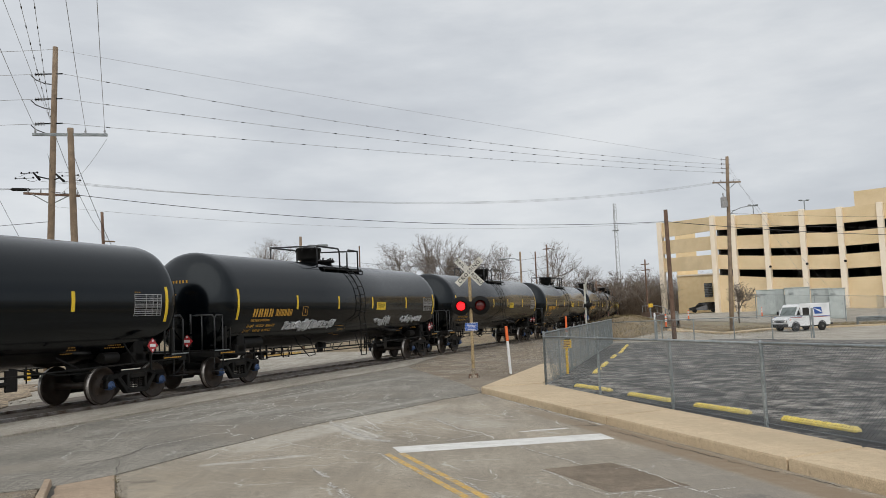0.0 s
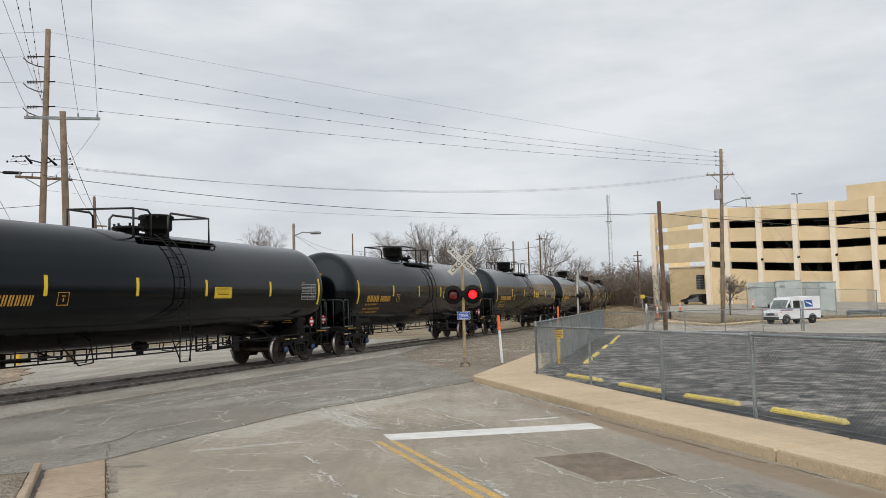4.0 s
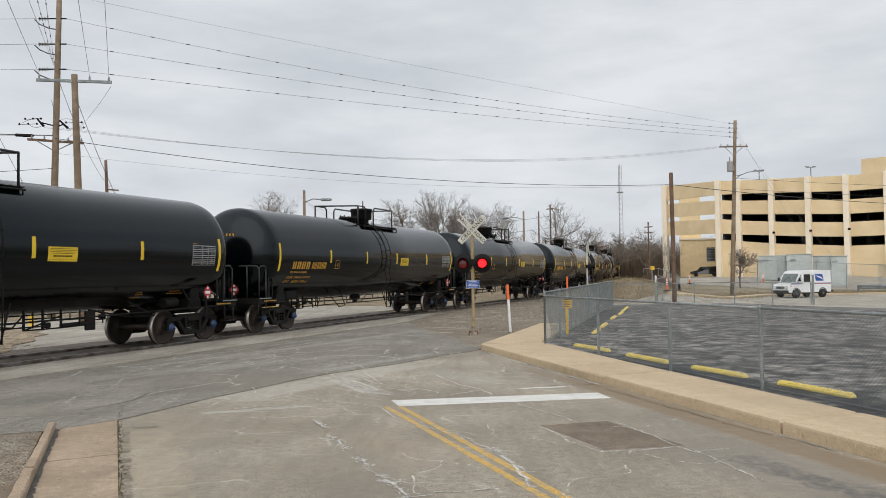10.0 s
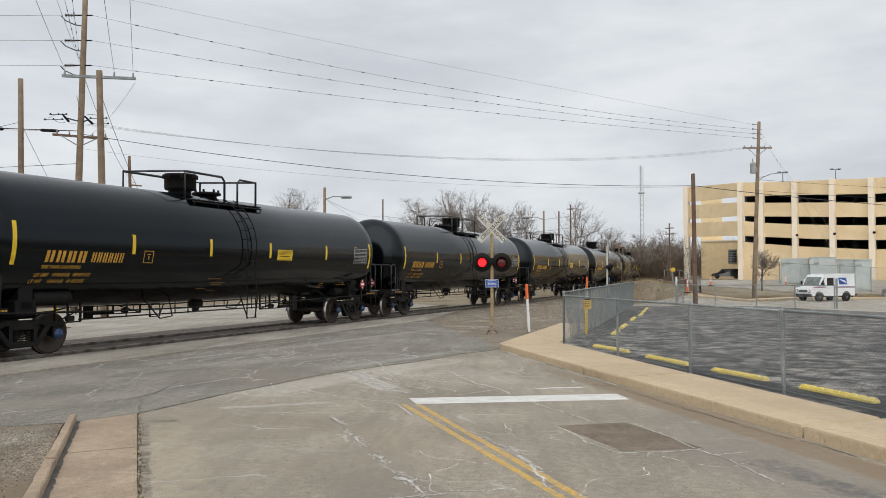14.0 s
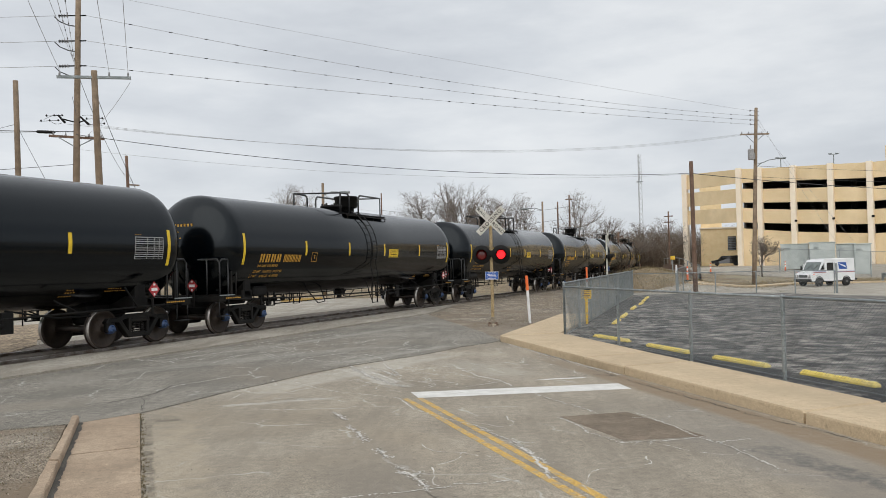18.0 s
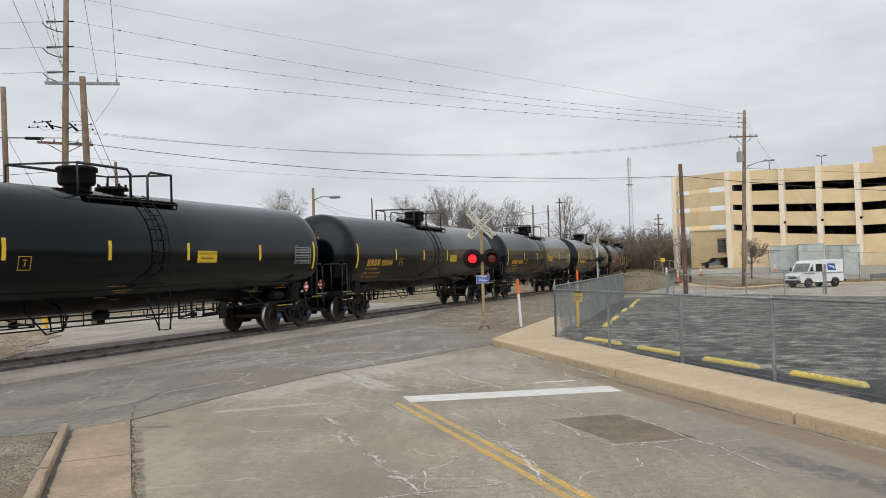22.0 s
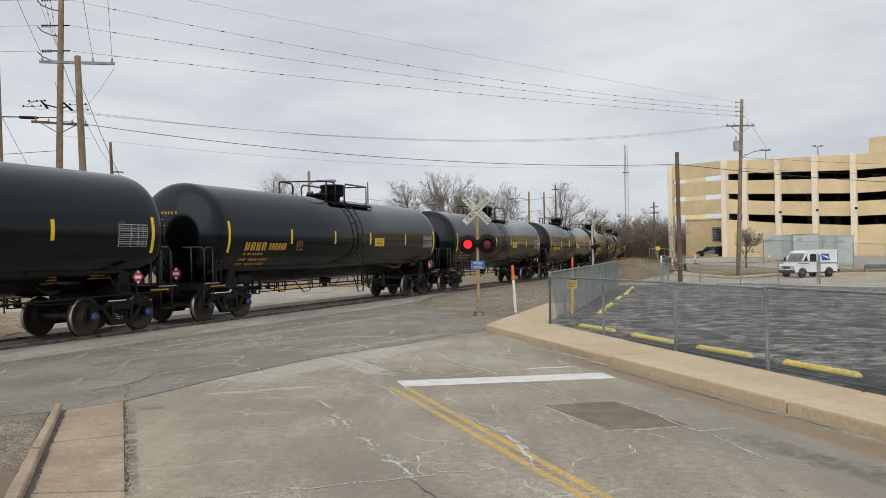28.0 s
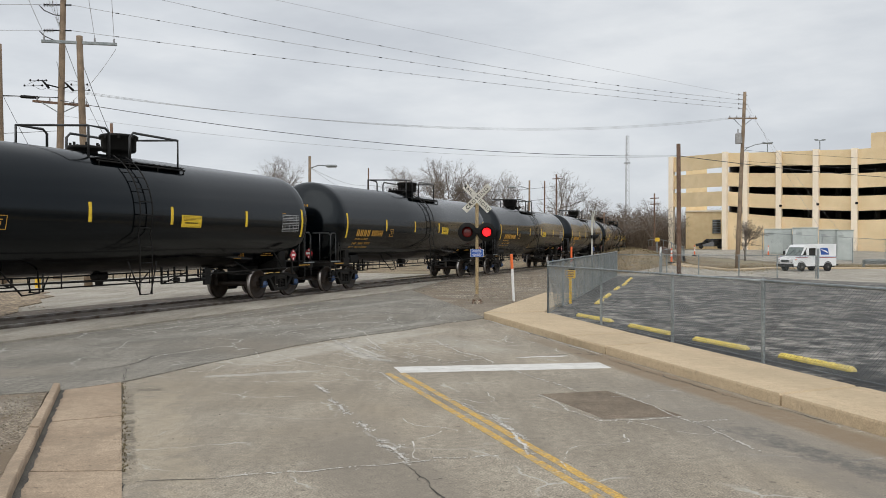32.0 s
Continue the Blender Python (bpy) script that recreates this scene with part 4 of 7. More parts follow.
def patch(m, x0, x1, z0, z1, side=1, off=0.005, n=3, slant=0.0):
    """A thin plate bent to the tank's side. side 1 faces -y, side -1 faces +y."""
    rows = [(z0 + (z1 - z0) * i / n, slant * i / n) for i in range(n + 1)]
    vs = [on_tank(x + sl, z, side, o) for o in (-0.01, off) for z, sl in rows for x in (x0, x1)]
    k = 2 * (n + 1)
    fs = []
    for i in range(n):
        a = 2 * i
        fs += [(k + a, k + a + 1, k + a + 3, k + a + 2), (a, k + a, k + a + 2, a + 2), (a + 1, a + 3, k + a + 3, k + a + 1)]
    fs += [(0, 1, k + 1, k), (k - 2, 2 * k - 2, 2 * k - 1, k - 1)]
    return m.add(vs, fs)


def tank_text(text, x, z, size, side):
    """Slanted lettering bent to the tank's side."""
    cu = bpy.data.curves.new("lettering", "FONT")
    cu.body, cu.size, cu.resolution_u, cu.offset, cu.space_character = text, size, 2, 0.002, 1.0
    tmp = bpy.data.objects.new("lettering", cu)
    scene.collection.objects.link(tmp)
    me = bpy.data.meshes.new_from_object(tmp.evaluated_get(bpy.context.evaluated_depsgraph_get()))
    bpy.data.objects.remove(tmp)
    for v in me.vertices:
        v.co = on_tank(x + v.co.x + 0.18 * v.co.y, z + v.co.y, side, 0.006)
    me.materials.clear()
    me.materials.append(MARK)
    return me


def mesh_wheel():
    m = M()
    prof = [(0.0, -0.03), (0.12, -0.05), (0.13, -0.02), (0.36, 0.015), (0.40, -0.055), (0.457, -0.06), (0.462, 0.03), (0.475, 0.055), (0.485, 0.065), (0.48, 0.075), (0.40, 0.075), (0.37, 0.05), (0.14, 0.03), (0.12, 0.07), (0.0, 0.07)]
    m.lathe(prof, 32, "y")
    for k in range(3):      # small cast marks on the plate
        a = 2 * math.pi * k / 3
        m.box((0.25 * math.cos(a), -0.012, 0.25 * math.sin(a)), (0.05, 0.02, 0.03))
    return m


def mesh_side_frame():
    m = M()
    y = 0.0
    top = [(-1.0, 0.60), (-0.95, 0.66), (-0.62, 0.66), (-0.45, 0.73), (0.45, 0.73), (0.62, 0.66), (0.95, 0.66), (1.0, 0.60)]

    def bar(pts, w, h):
        for a, b in zip(pts, pts[1:]):
            a, b = Vector(a), Vector(b)
            d = b - a
            mm = Matrix.Translation((a + b) / 2) @ Matrix.Rotation(-math.atan2(d.z, d.x), 4, "Y")
            m.box((0, 0, 0), (d.length + 0.05, w, h), mm, 0.015)
    bar([(x, y, z) for x, z in top], 0.15, 0.11)
    bar([(-0.62, y, 0.62), (-0.33, y, 0.27), (0.33, y, 0.27), (0.62, y, 0.62)], 0.17, 0.11)
    for s in (-1, 1):
        m.box((s * 0.30, y, 0.50), (0.09, 0.17, 0.42), bev=0.015)
        m.box((s * 0.89, y, 0.50), (0.26, 0.15, 0.24), bev=0.03)
    m.box((0, y, 0.64), (0.5, 0.2, 0.12), bev=0.02)
    return m


def mesh_spring():
    m = M()
    for x in (-0.15, 0.0, 0.15):
        for k in range(5):
            m.lathe([(0.045, 0.31 + k * 0.05), (0.068, 0.32 + k * 0.05), (0.068, 0.34 + k * 0.05), (0.045, 0.35 + k * 0.05)], 8, "z", (x, 0, 0))
    return m


def mesh_bearing():
    m = M()
    m.lathe([(0.0, -0.14), (0.05, -0.14), (0.055, -0.11), (0.10, -0.10), (0.115, -0.04), (0.115, 0.06)], 14, "y")
    for k in range(3):
        a = math.pi / 2 + 2 * math.pi * k / 3
        m.cyl((0.065 * math.cos(a), -0.145, 0.065 * math.sin(a)), (0.065 * math.cos(a), -0.10, 0.065 * math.sin(a)), 0.02, n=6)
    return m


def build_car():
    """A tank car whose middle stands at the rail's height; its parts in its own space, x along the track."""
    car = thing("tank_car", "glossy black tank car with yellow reflective strips", "tank car", group="cars of the train")
    # shell
    prof = [(0.0, -HALF - 0.78)]
    for k in range(1, 9):
        a = math.pi / 2 * k / 8
        prof.append((R * math.sin(a), -HALF - 0.78 * math.cos(a)))
    for x in (-7.4, -2.6, -2.57, 2.57, 2.6, 7.4):
        prof.append((R + (0.004 if abs(x) < 2.59 else 0), x))
    prof += [(r, -h) for r, h in prof[:9][::-1]]
    part("tank", M().lathe(prof, 64, "x", (0, 0, AXIS)), TANK, car)
    for side in (1, -1):
        for x, z0, z1 in ((-7.56, 1.96, 2.86), (7.54, 1.96, 2.86), (-4.3, 2.24, 2.70), (-1.48, 2.24, 2.70), (1.25, 2.24, 2.70), (4.47, 2.24, 2.70)):
            m = patch(M(), x - 0.05, x + 0.05, z0, z1, side, 0.006, 5)
            part("reflective_strip", m, TAPE, car)
        m = M()
        for k in range(4):
            for q in (0.0, 0.125):
                patch(m, -6.78 + k * 0.285 + q, -6.70 + k * 0.285 + q, 2.02, 2.27, side, 0.006, 2, 0.03)
        for k in range(6):
            for q in (0.0, 0.072):
                patch(m, -5.55 + k * 0.163 + q, -5.508 + k * 0.163 + q, 2.03, 2.255, side, 0.006, 2, 0.03)
        tagged(part("reporting_mark", m, MARK, car, "ochre stencilled mark blocks"), kind="stuff")
        for text, x, z, h in (("THE TANK CAR PEOPLE", -6.84, 1.885, 0.098), ("LD LMT   195600 LB   88 850 KG", -6.95, 1.715, 0.108), ("LT WT     90400 LB   41 050 KG", -7.02, 1.575, 0.108)):
            tagged(part("load_data", tank_text(text, x, z, h, side), MARK, car, "small ochre stencilled lettering"), kind="stuff")
        m = M()
        for a, b, c, d in ((-3.95, -3.63, 2.315, 2.33), (-3.95, -3.63, 2.03, 2.045), (-3.95, -3.932, 2.045, 2.315), (-3.648, -3.63, 2.045, 2.315), (-3.84, -3.74, 2.23, 2.25), (-3.80, -3.77, 2.12, 2.20)):
            patch(m, a, b, c, d, side, 0.006, 1)
        tagged(part("test_mark", m, MARK, car), kind="stuff")
        m = patch(M(), 1.62, 2.43, 2.18, 2.50, side, 0.006, 2)
        pl = part("warning_plate", m, TAPE, car, "yellow warning plate")
        m = M()
        for k, (z, w) in enumerate(((2.455, 0.34), (2.42, 0.36), (2.385, 0.33), (2.35, 0.30), (2.28, 0.26), (2.21, 0.37))):
            x = 2.025 - w
            while x < 2.025 + w:
                patch(m, x, x + (0.055 if k < 5 else 0.04), z, z + (0.011 if k < 4 else 0.035 if k == 4 else 0.008), side, 0.009, 1)
                x += 0.075
        tagged(part("print", m, BLACK, pl), kind="stuff")
        m = M()
        for k in range(11):
            z = 2.12 + k * 0.052
            patch(m, 6.38, 7.34, z, z + (0.022 if k % 3 else 0.010), side, 0.006, 1)
        for x in (6.38, 6.78, 7.02, 7.18, 7.32):
            patch(m, x, x + 0.02, 2.12, 2.66, side, 0.006, 2)
        tagged(part("data_panel", m, MARKW, car, "grey printed data panel"), kind="stuff")
        m = M()
        for x0, x1, z in ((6.4, 6.68, 2.70), (4.75, 5.05, 1.42), (4.75, 5.1, 1.36), (4.65, 5.05, 1.28), (5.95, 6.4, 1.42), (5.9, 6.6, 1.36), (-1.3, -0.7, 1.62), (-1.1, -0.4, 1.52), (-1.0, -0.5, 1.46), (-1.5, -1.1, 1.36), (-1.0, -0.6, 1.30))[:11 if side > 0 else 6]:
            for q in range(int((x1 - x0) / 0.075)):
                patch(m, x0 + q * 0.075, x0 + q * 0.075 + 0.035, z, z + 0.016, side, 0.005, 1)
        tagged(part("small_stencil", m, MARK, car), kind="stuff")
        # ladder with hanging foot
        m = M()
        for x in (0.0, 0.42):
            pts = []
            for k in range(14):
                a = radians(62 - k * 6.2)
                pts.append((x * side, -side * (R + 0.10) * math.cos(a), AXIS + (R + 0.10) * math.sin(a)))
            pts += [(x * side, -side * 1.62, 1.6), (x * side, -side * 1.60, 0.48)]
            m.tube(pts, 0.018, 5)
        m.tube([(-0.28 * side, -side * 1.5, 1.3), (0.04 * side, -side * 1.6, 0.48)], 0.018, 5)
        m.tube([(0.70 * side, -side * 1.5, 1.3), (0.38 * side, -side * 1.6, 0.48)], 0.018, 5)
        lad = part("ladder", m, BLACK, car, "black side ladder")
        for k in range(11):
            if k < 7:
                a = radians(56 - k * 11.5)
                y, z = -side * (R + 0.10) * math.cos(a), AXIS + (R + 0.10) * math.sin(a)
            else:
                y, z = -side * 1.61, 1.66 - (k - 7) * 0.39
            part("rung", RUNG, BLACK, lad, at=Matrix.Translation((0.21 * side, y, z)))
        # running pipes and brackets below the tank
        m = M()
        m.tube([(-7.9 * side, -side * 1.36, 0.97), (-5.0 * side, -side * 1.36, 0.90), (0.0, -side * 1.38, 0.86), (5.0 * side, -side * 1.36, 0.93), (8.0 * side, -side * 1.34, 0.98)], 0.022, 6)
        m.tube([(-5.5 * side, -side * 1.05, 0.73), (2.0 * side, -side * 1.05, 0.75)], 0.018, 6)
        for x in (-4.7, -4.1, -2.4, -1.9, 0.9, 1.6, 2.9, 3.6):
            m.tube([(x * side, -side * 1.10, 0.72), (x * side, -side * 1.10, 1.08)], 0.016, 5)
        for x in (-3.2,):
            m.tube([(x * side, -side * 0.7, 1.2), ((x + 0.3) * side, -side * 1.05, 0.62), ((x + 0.75) * side, -side * 1.05, 0.66), ((x + 1.0) * side, -side * 0.7, 1.2)], 0.02, 5)
        for x0, x1 in ((-6.1, -5.4), (1.45, 2.45)):       # hanger frames with levers
            for z in (0.68, 0.92):
                m.box(((x0 + x1) / 2 * side, -side * 1.0, z), (x1 - x0, 0.05, 0.03))
            for x in (x0, (x0 + x1) / 2, x1):
                m.box((x * side, -side * 1.0, 0.90), (0.035, 0.05, 0.44))
            m.tube([(x0 * side, -side * 1.0, 0.68), (x1 * side, -side * 0.98, 0.95)], 0.018, 5)
            m.box(((x0 * 0.4 + x1 * 0.6) * side, -side * 0.98, 0.76), (0.22, 0.1, 0.12), bev=0.02)
        m.box((3.3 * side, -side * 1.0, 0.80), (0.30, 0.08, 0.46), bev=0.02)
        m.cyl((2.45 * side, -side * 1.0, 0.72), (3.2 * side, -side * 1.0, 0.74), 0.055, n=10)
        m.tube([(3.3 * side, -side * 0.95, 1.05), (4.6 * side, -side * 0.9, 0.82), (5.6 * side, -side * 0.9, 0.80)], 0.022, 5)
        m.tube([(4.3 * side, -side * 1.2, 1.22), (4.8 * side, -side * 1.36, 0.93)], 0.022, 5)
        m.tube([(6.3 * side, -side * 1.25, 1.45), (6.6 * side, -side * 1.36, 0.95)], 0.022, 5)
        part("brake_pipe", m, BLACK, car, "thin black pipes and brackets")
    # top fittings
    m = M()
    m.lathe([(0.0, 4.60), (0.44, 4.60), (0.47, 4.58), (0.47, 4.53), (0.44, 4.52), (0.44, 4.20), (0.41, 4.15), (0.31, 4.13), (0.31, 3.95)], 28, "z", (-0.98, 0, 0))
    for k in range(8):
        a = 2 * math.pi * k / 8
        m.box((-0.98 + 0.45 * math.cos(a), 0.45 * math.sin(a), 4.52), (0.07, 0.07, 0.12), bev=0.015)
    part("manway", m, BLACK, car, "black bolted manway housing")
    m = M()
    m.lathe([(0.0, 4.18), (0.40, 4.18), (0.42, 4.15), (0.42, 4.10), (0.30, 4.08), (0.30, 3.95)], 20, "z", (0.15, 0, 0))
    for k in range(7):
        a = 2 * math.pi * k / 7
        m.cyl((0.15 + 0.34 * math.cos(a), 0.34 * math.sin(a), 4.1), (0.15 + 0.34 * math.cos(a), 0.34 * math.sin(a), 4.26), 0.035, n=6)
    part("valve_plate", m, BLACK, car)
    for side in (1, -1):
        m = M()
        mid = -0.1 if side > 0 else -0.78
        m.box((mid, -side * 0.86, 3.80), (3.15, 0.28, 0.02))
        for k in range(15):
            m.box((mid - 1.45 + k * 0.207, -side * 0.86, 3.815), (0.02, 0.28, 0.02))
        m.tube([(mid - 1.57, -side * 1.02, 3.74), (mid + 1.57, -side * 1.02, 3.74)], 0.026, 5)
        for x in (-1.5, -0.5, 0.5, 1.5):
            m.tube([(mid + x, -side * 0.92, 3.80), (mid + x, -side * 1.03, 3.74), (mid + x, -side * 1.03, 3.62)], 0.02, 5)
        part("walkway", m, BLACK, car, "black grated walkway")
        m = M()
        y, z = -side * 0.78, 4.58
        x0, x1 = (-1.7, 1.5) if side > 0 else (-2.35, 0.8)
        g0, g1 = (0.0, 0.6) if side > 0 else (-0.55, 0.15)      # gap at the head of the ladder
        m.tube([(x0, y, 3.7), (x0, y, z), (-2.02, 0, z)], 0.030, 6)
        m.tube([(x0, y, z), (g0 - 0.12, y, z), (g0, y, z - 0.12), (g0, y, 3.72)], 0.034, 6)
        m.tube([(x1, y, 3.7), (x1, y, z), (g1 + 0.12, y, z), (g1, y, z - 0.1), (g1, y, 3.72)], 0.034, 6)
        m.tube([(x1, y, z), (1.15, 0, z)], 0.030, 6)
        part("guard_rail", m, STEELB, car, "black safety railing")
    # end sills, platforms, railings, couplers
    for e in (-1, 1):
        m = M()
        m.box((e * 7.3, 0, 0.92), (2.6, 0.7, 0.3), bev=0.03)
        m.box((e * 8.35, 0, 1.0), (0.32, 2.7, 0.16), bev=0.02)
        m.box((e * 8.2, 0, 1.1), (0.6, 2.75, 0.03))
        m.box((e * 6.95, 0, 1.05), (0.5, 2.3, 0.34), bev=0.04)
        for s in (-1, 1):
            m.box((e * 6.95, s * 1.0, 1.35), (0.35, 0.3, 0.75), bev=0.04)
            m.box((e * 7.95, s * 1.32, 1.4), (0.07, 0.05, 0.75))
        part("end_sill", m, BLACK, car)
        for sd in (-1, 1):
            part("deck_edge", M().box((e * 8.2, sd * 1.385, 1.105), (0.66, 0.02, 0.03)), GALV, car, "worn bright platform edge")
            part("sill_plate", M().box((e * 7.92, sd * 1.36, 1.02), (0.72, 0.02, 0.10)), BLACK, car)
            m = M()
            for q in range(9):
                m.box((e * (7.62 + q * 0.075), sd * 1.374, 1.02), (0.05, 0.012, 0.03))
            tagged(part("sill_marks", m, MARK, car, "small ochre stencil on the sill"), kind="stuff")
        m = M()
        for s in (-1, 1):
            y = s * 1.3
            m.tube([(e * 8.42, y, 1.05), (e * 8.42, y, 2.02), (e * 8.40, y - s * 0.1, 2.12), (e * 8.40, s * 0.25, 2.12), (e * 8.40, s * 0.18, 2.02), (e * 8.40, s * 0.18, 1.05)], 0.026, 6)
            m.tube([(e * 8.41, y - s * 0.45, 1.05), (e * 8.41, y - s * 0.45, 2.12)], 0.023, 6)
            m.tube([(e * 7.7, y, 1.05), (e * 7.7, y, 1.98), (e * 7.8, y, 2.1), (e * 8.32, y, 2.12), (e * 8.42, y, 2.02)], 0.026, 6)
            m.tube([(e * 8.05, y, 0.55), (e * 8.05, y, 2.1)], 0.023, 6)
            m.box((e * 8.25, y, 0.52), (0.45, 0.2, 0.02))
            m.tube([(e * 8.45, y, 0.52), (e * 8.45, y, 1.05)], 0.016, 5)
        m.tube([(e * 8.46, -0.5, 2.16), (e * 8.46, -0.5, 1.6)], 0.03, 6)
        part("end_railing", m, STEELB, car, "black platform handrails")
        m = M()
        m.box((e * 8.65, 0, 0.87), (0.55, 0.2, 0.2), bev=0.03)
        m.box((e * 8.97, 0.03, 0.87), (0.24, 0.28, 0.3), bev=0.06)
        m.tube([(e * 8.5, -0.3, 0.85), (e * 8.75, -0.28, 0.55), (e * 9.08, -0.2, 0.42)], 0.03, 6)
        part("coupler", m, BLACK, car)
        # placards: one on the end railing, one on the side
        for place, turn in ((Matrix.Translation((e * 8.72, e * 0.58, 1.39)), math.pi / 2 * e), (Matrix.Translation((e * 7.0, -e * 1.52, 1.37)), 0 if e > 0 else math.pi)):
            at = place @ Matrix.Rotation(turn, 4, "Z")
            pl = part("placard_holder", M().box((0, 0.02, 0), (0.30, 0.012, 0.30)).box((0, 0.06, -0.3), (0.05, 0.05, 0.6)), BLACK, car, at=at)
            part("placard", M().box((0, 0, 0), (0.27, 0.008, 0.27), Matrix.Rotation(math.pi / 4, 4, "Y")), REDM, pl, "red diamond placard")
            part("placard_band", M().box((0, -0.008, 0), (0.20, 0.006, 0.075)).box((0, -0.008, -0.12), (0.05, 0.006, 0.06)).box((0, -0.008, 0.12), (0.06, 0.006, 0.05)), WHITEM, pl)
        m = M()
        for k, (z, w) in enumerate(((3.12, 0.88), (2.93, 0.45), (2.84, 0.3), (2.75, 0.6), (2.62, 0.25))):
            y = 0.35
            r = math.hypot(y, z - AXIS)
            x = HALF + 0.78 * math.sqrt(1 - min(1, (r / R) ** 2)) + 0.012
            for j in range(int(w / 0.11)):
                yy = y - (j - 1) * 0.115
                x = HALF + 0.78 * math.sqrt(max(0.0, 1 - (yy * yy + (z - AXIS) ** 2) / R ** 2)) + 0.002
                m.box((e * x, yy * (-e), z), (0.012, 0.058, 0.085 if k == 0 else 0.03))
        tagged(part("head_stencil", m, MARK, car), kind="stuff")
    m = M()
    m.cyl((-6.7, -0.95, 1.24), (-5.75, -0.95, 1.24), 0.17, n=16)
    m.lathe([(0.0, -6.78), (0.1, -6.76), (0.17, -6.7)], 16, "x", (0, -0.95, 1.24))
    m.lathe([(0.0, -5.67), (0.1, -5.69), (0.17, -5.75)], 16, "x", (0, -0.95, 1.24))
    part("air_reservoir", m, BLACK, car)
    part("brake_cylinder", M().cyl((5.9, -0.9, 1.12), (6.4, -0.9, 1.12), 0.14, n=12).box((6.15, -0.75, 1.12), (0.3, 0.4, 0.2), bev=0.04), BLACK, car)
    part("valve_box", M().box((6.2, 0.9, 1.15), (0.7, 0.35, 0.3), bev=0.05), BLACK, car)
    part("bottom_outlet", M().cyl((-0.3, 0, 0.66), (-0.3, 0, 0.95), 0.10, n=12).box((-0.3, 0, 0.90), (0.36, 0.36, 0.2), bev=0.06), BLACK, car)
    # trucks
    for tx in (-6.95, 6.95):
        tr = part("truck", M().box((tx, 0, 0.62), (0.45, 1.9, 0.24), bev=0.05), BLACK, car, "black two-axle truck")
        for s in (-1, 1):
            part("side_frame", SIDE, BLACK, tr, at=Matrix.Translation((tx, s * 1.0, 0)))
            part("springs", SPRING, BLACK, tr, at=Matrix.Translation((tx, s * 1.0, 0)))
            for ax in (-0.89, 0.89):
                part("bearing_cap", CAP, BLUECAP, tr, at=Matrix.Translation((tx + ax, s * 1.0, 0.457)) @ Matrix.Rotation(0 if s < 0 else math.pi, 4, "Z"))
        for ax in (-0.89, 0.89):
            w = part("wheelset", M().cyl((0, -0.95, 0), (0, 0.95, 0), 0.085, n=14), WHEELM, car, "rusty steel wheelset", Matrix.Translation((tx + ax, 0, 0.457)))
            for s in (-1, 1):
                part("wheel", WHEEL, WHEELM, w, at=Matrix.Translation((0, s * 0.755, 0)) @ Matrix.Rotation(0 if s < 0 else math.pi, 4, "Z"))
    return car


RUNG = M().tube([(-0.23, 0, 0), (0.23, 0, 0)], 0.013, 5).mesh("rung", BLACK)
WHEEL, SIDE, SPRING, CAP = mesh_wheel().mesh("wheel", WHEELM), mesh_side_frame().mesh("side_frame", BLACK), mesh_spring().mesh("springs", BLACK), mesh_bearing().mesh("bearing_cap", BLUECAP)
WHEEL.materials.append(TREAD)
for face in WHEEL.polygons:      # the running surface is worn bright
    r = math.hypot(face.center.x, face.center.z)
    if 0.452 < r < 0.462 and face.center.y < 0.03 and abs(face.normal.y) < 0.5:
        face.material_index = 1
PITCH, CARS = 18.2, 24
TURNED = {2, 5, 7, 8, 10, 11, 12, 13, 14, 16, 17, 20, 21, 23}      # cars that run with the other end first


def travelled(t):
    """Car lengths that the train has gone since the start."""
    return 0.00195 + 0.385189 * t + 0.00035635 * t * t - 9.41e-7 * t ** 3


def car_pose(k, t):
    s = 0.3 + PITCH * (k + 0.5 - travelled(t))
    a, b = track(s - 6.95), track(s + 6.95)
    mid, d = (a + b) / 2, b - a
    turn = math.atan2(d.y, d.x) + (math.pi if k in TURNED else 0)
    return Matrix.Translation((mid.x, mid.y, RAIL)) @ Matrix.Rotation(turn, 4, "Z")


def graffiti(car):
    rng = random.Random(5)
    for x0, x1, z, h, name in ((-4.9, -1.6, 1.72, 0.42, "graffiti"), (1.6, 3.0, 1.75, 0.42, "graffiti"), (4.1, 6.2, 1.78, 0.40, "graffiti")):
        m = M()
        x = x0
        while x < x1:
            w = rng.uniform(0.12, 0.3)
            pts = []
            for k in range(9):
                pts.append(on_tank(x + w * (0.5 + 0.5 * math.sin(k * 2.3 + x)), z + h * (rng.random() - 0.5) * (0.75 + 0.25 * math.sin(3 * x)), 1, 0.006))
            m.tube(pts, 0.028, 4)
            if h > 0.3 and name == "graffiti" and x0 < 0:
                patch(m, x, x + w * 0.8, z - h * 0.3, z + h * rng.uniform(0.1, 0.35), 1, 0.005, 2, 0.05)
            x += w
        tagged(part(name, m, GRAFF, car, "pale sprayed scrawl"), kind="stuff")


def train():
    first = build_car()
    cars = [first] + [copy_thing(first, car_pose(k, 0)) for k in range(1, CARS)]
    first.matrix_basis = car_pose(0, 0)
    graffiti(cars[1])
    cars[1]["label"] = "glossy black tank car with pale graffiti along its side"
    return cars


CAR_LIST = train()


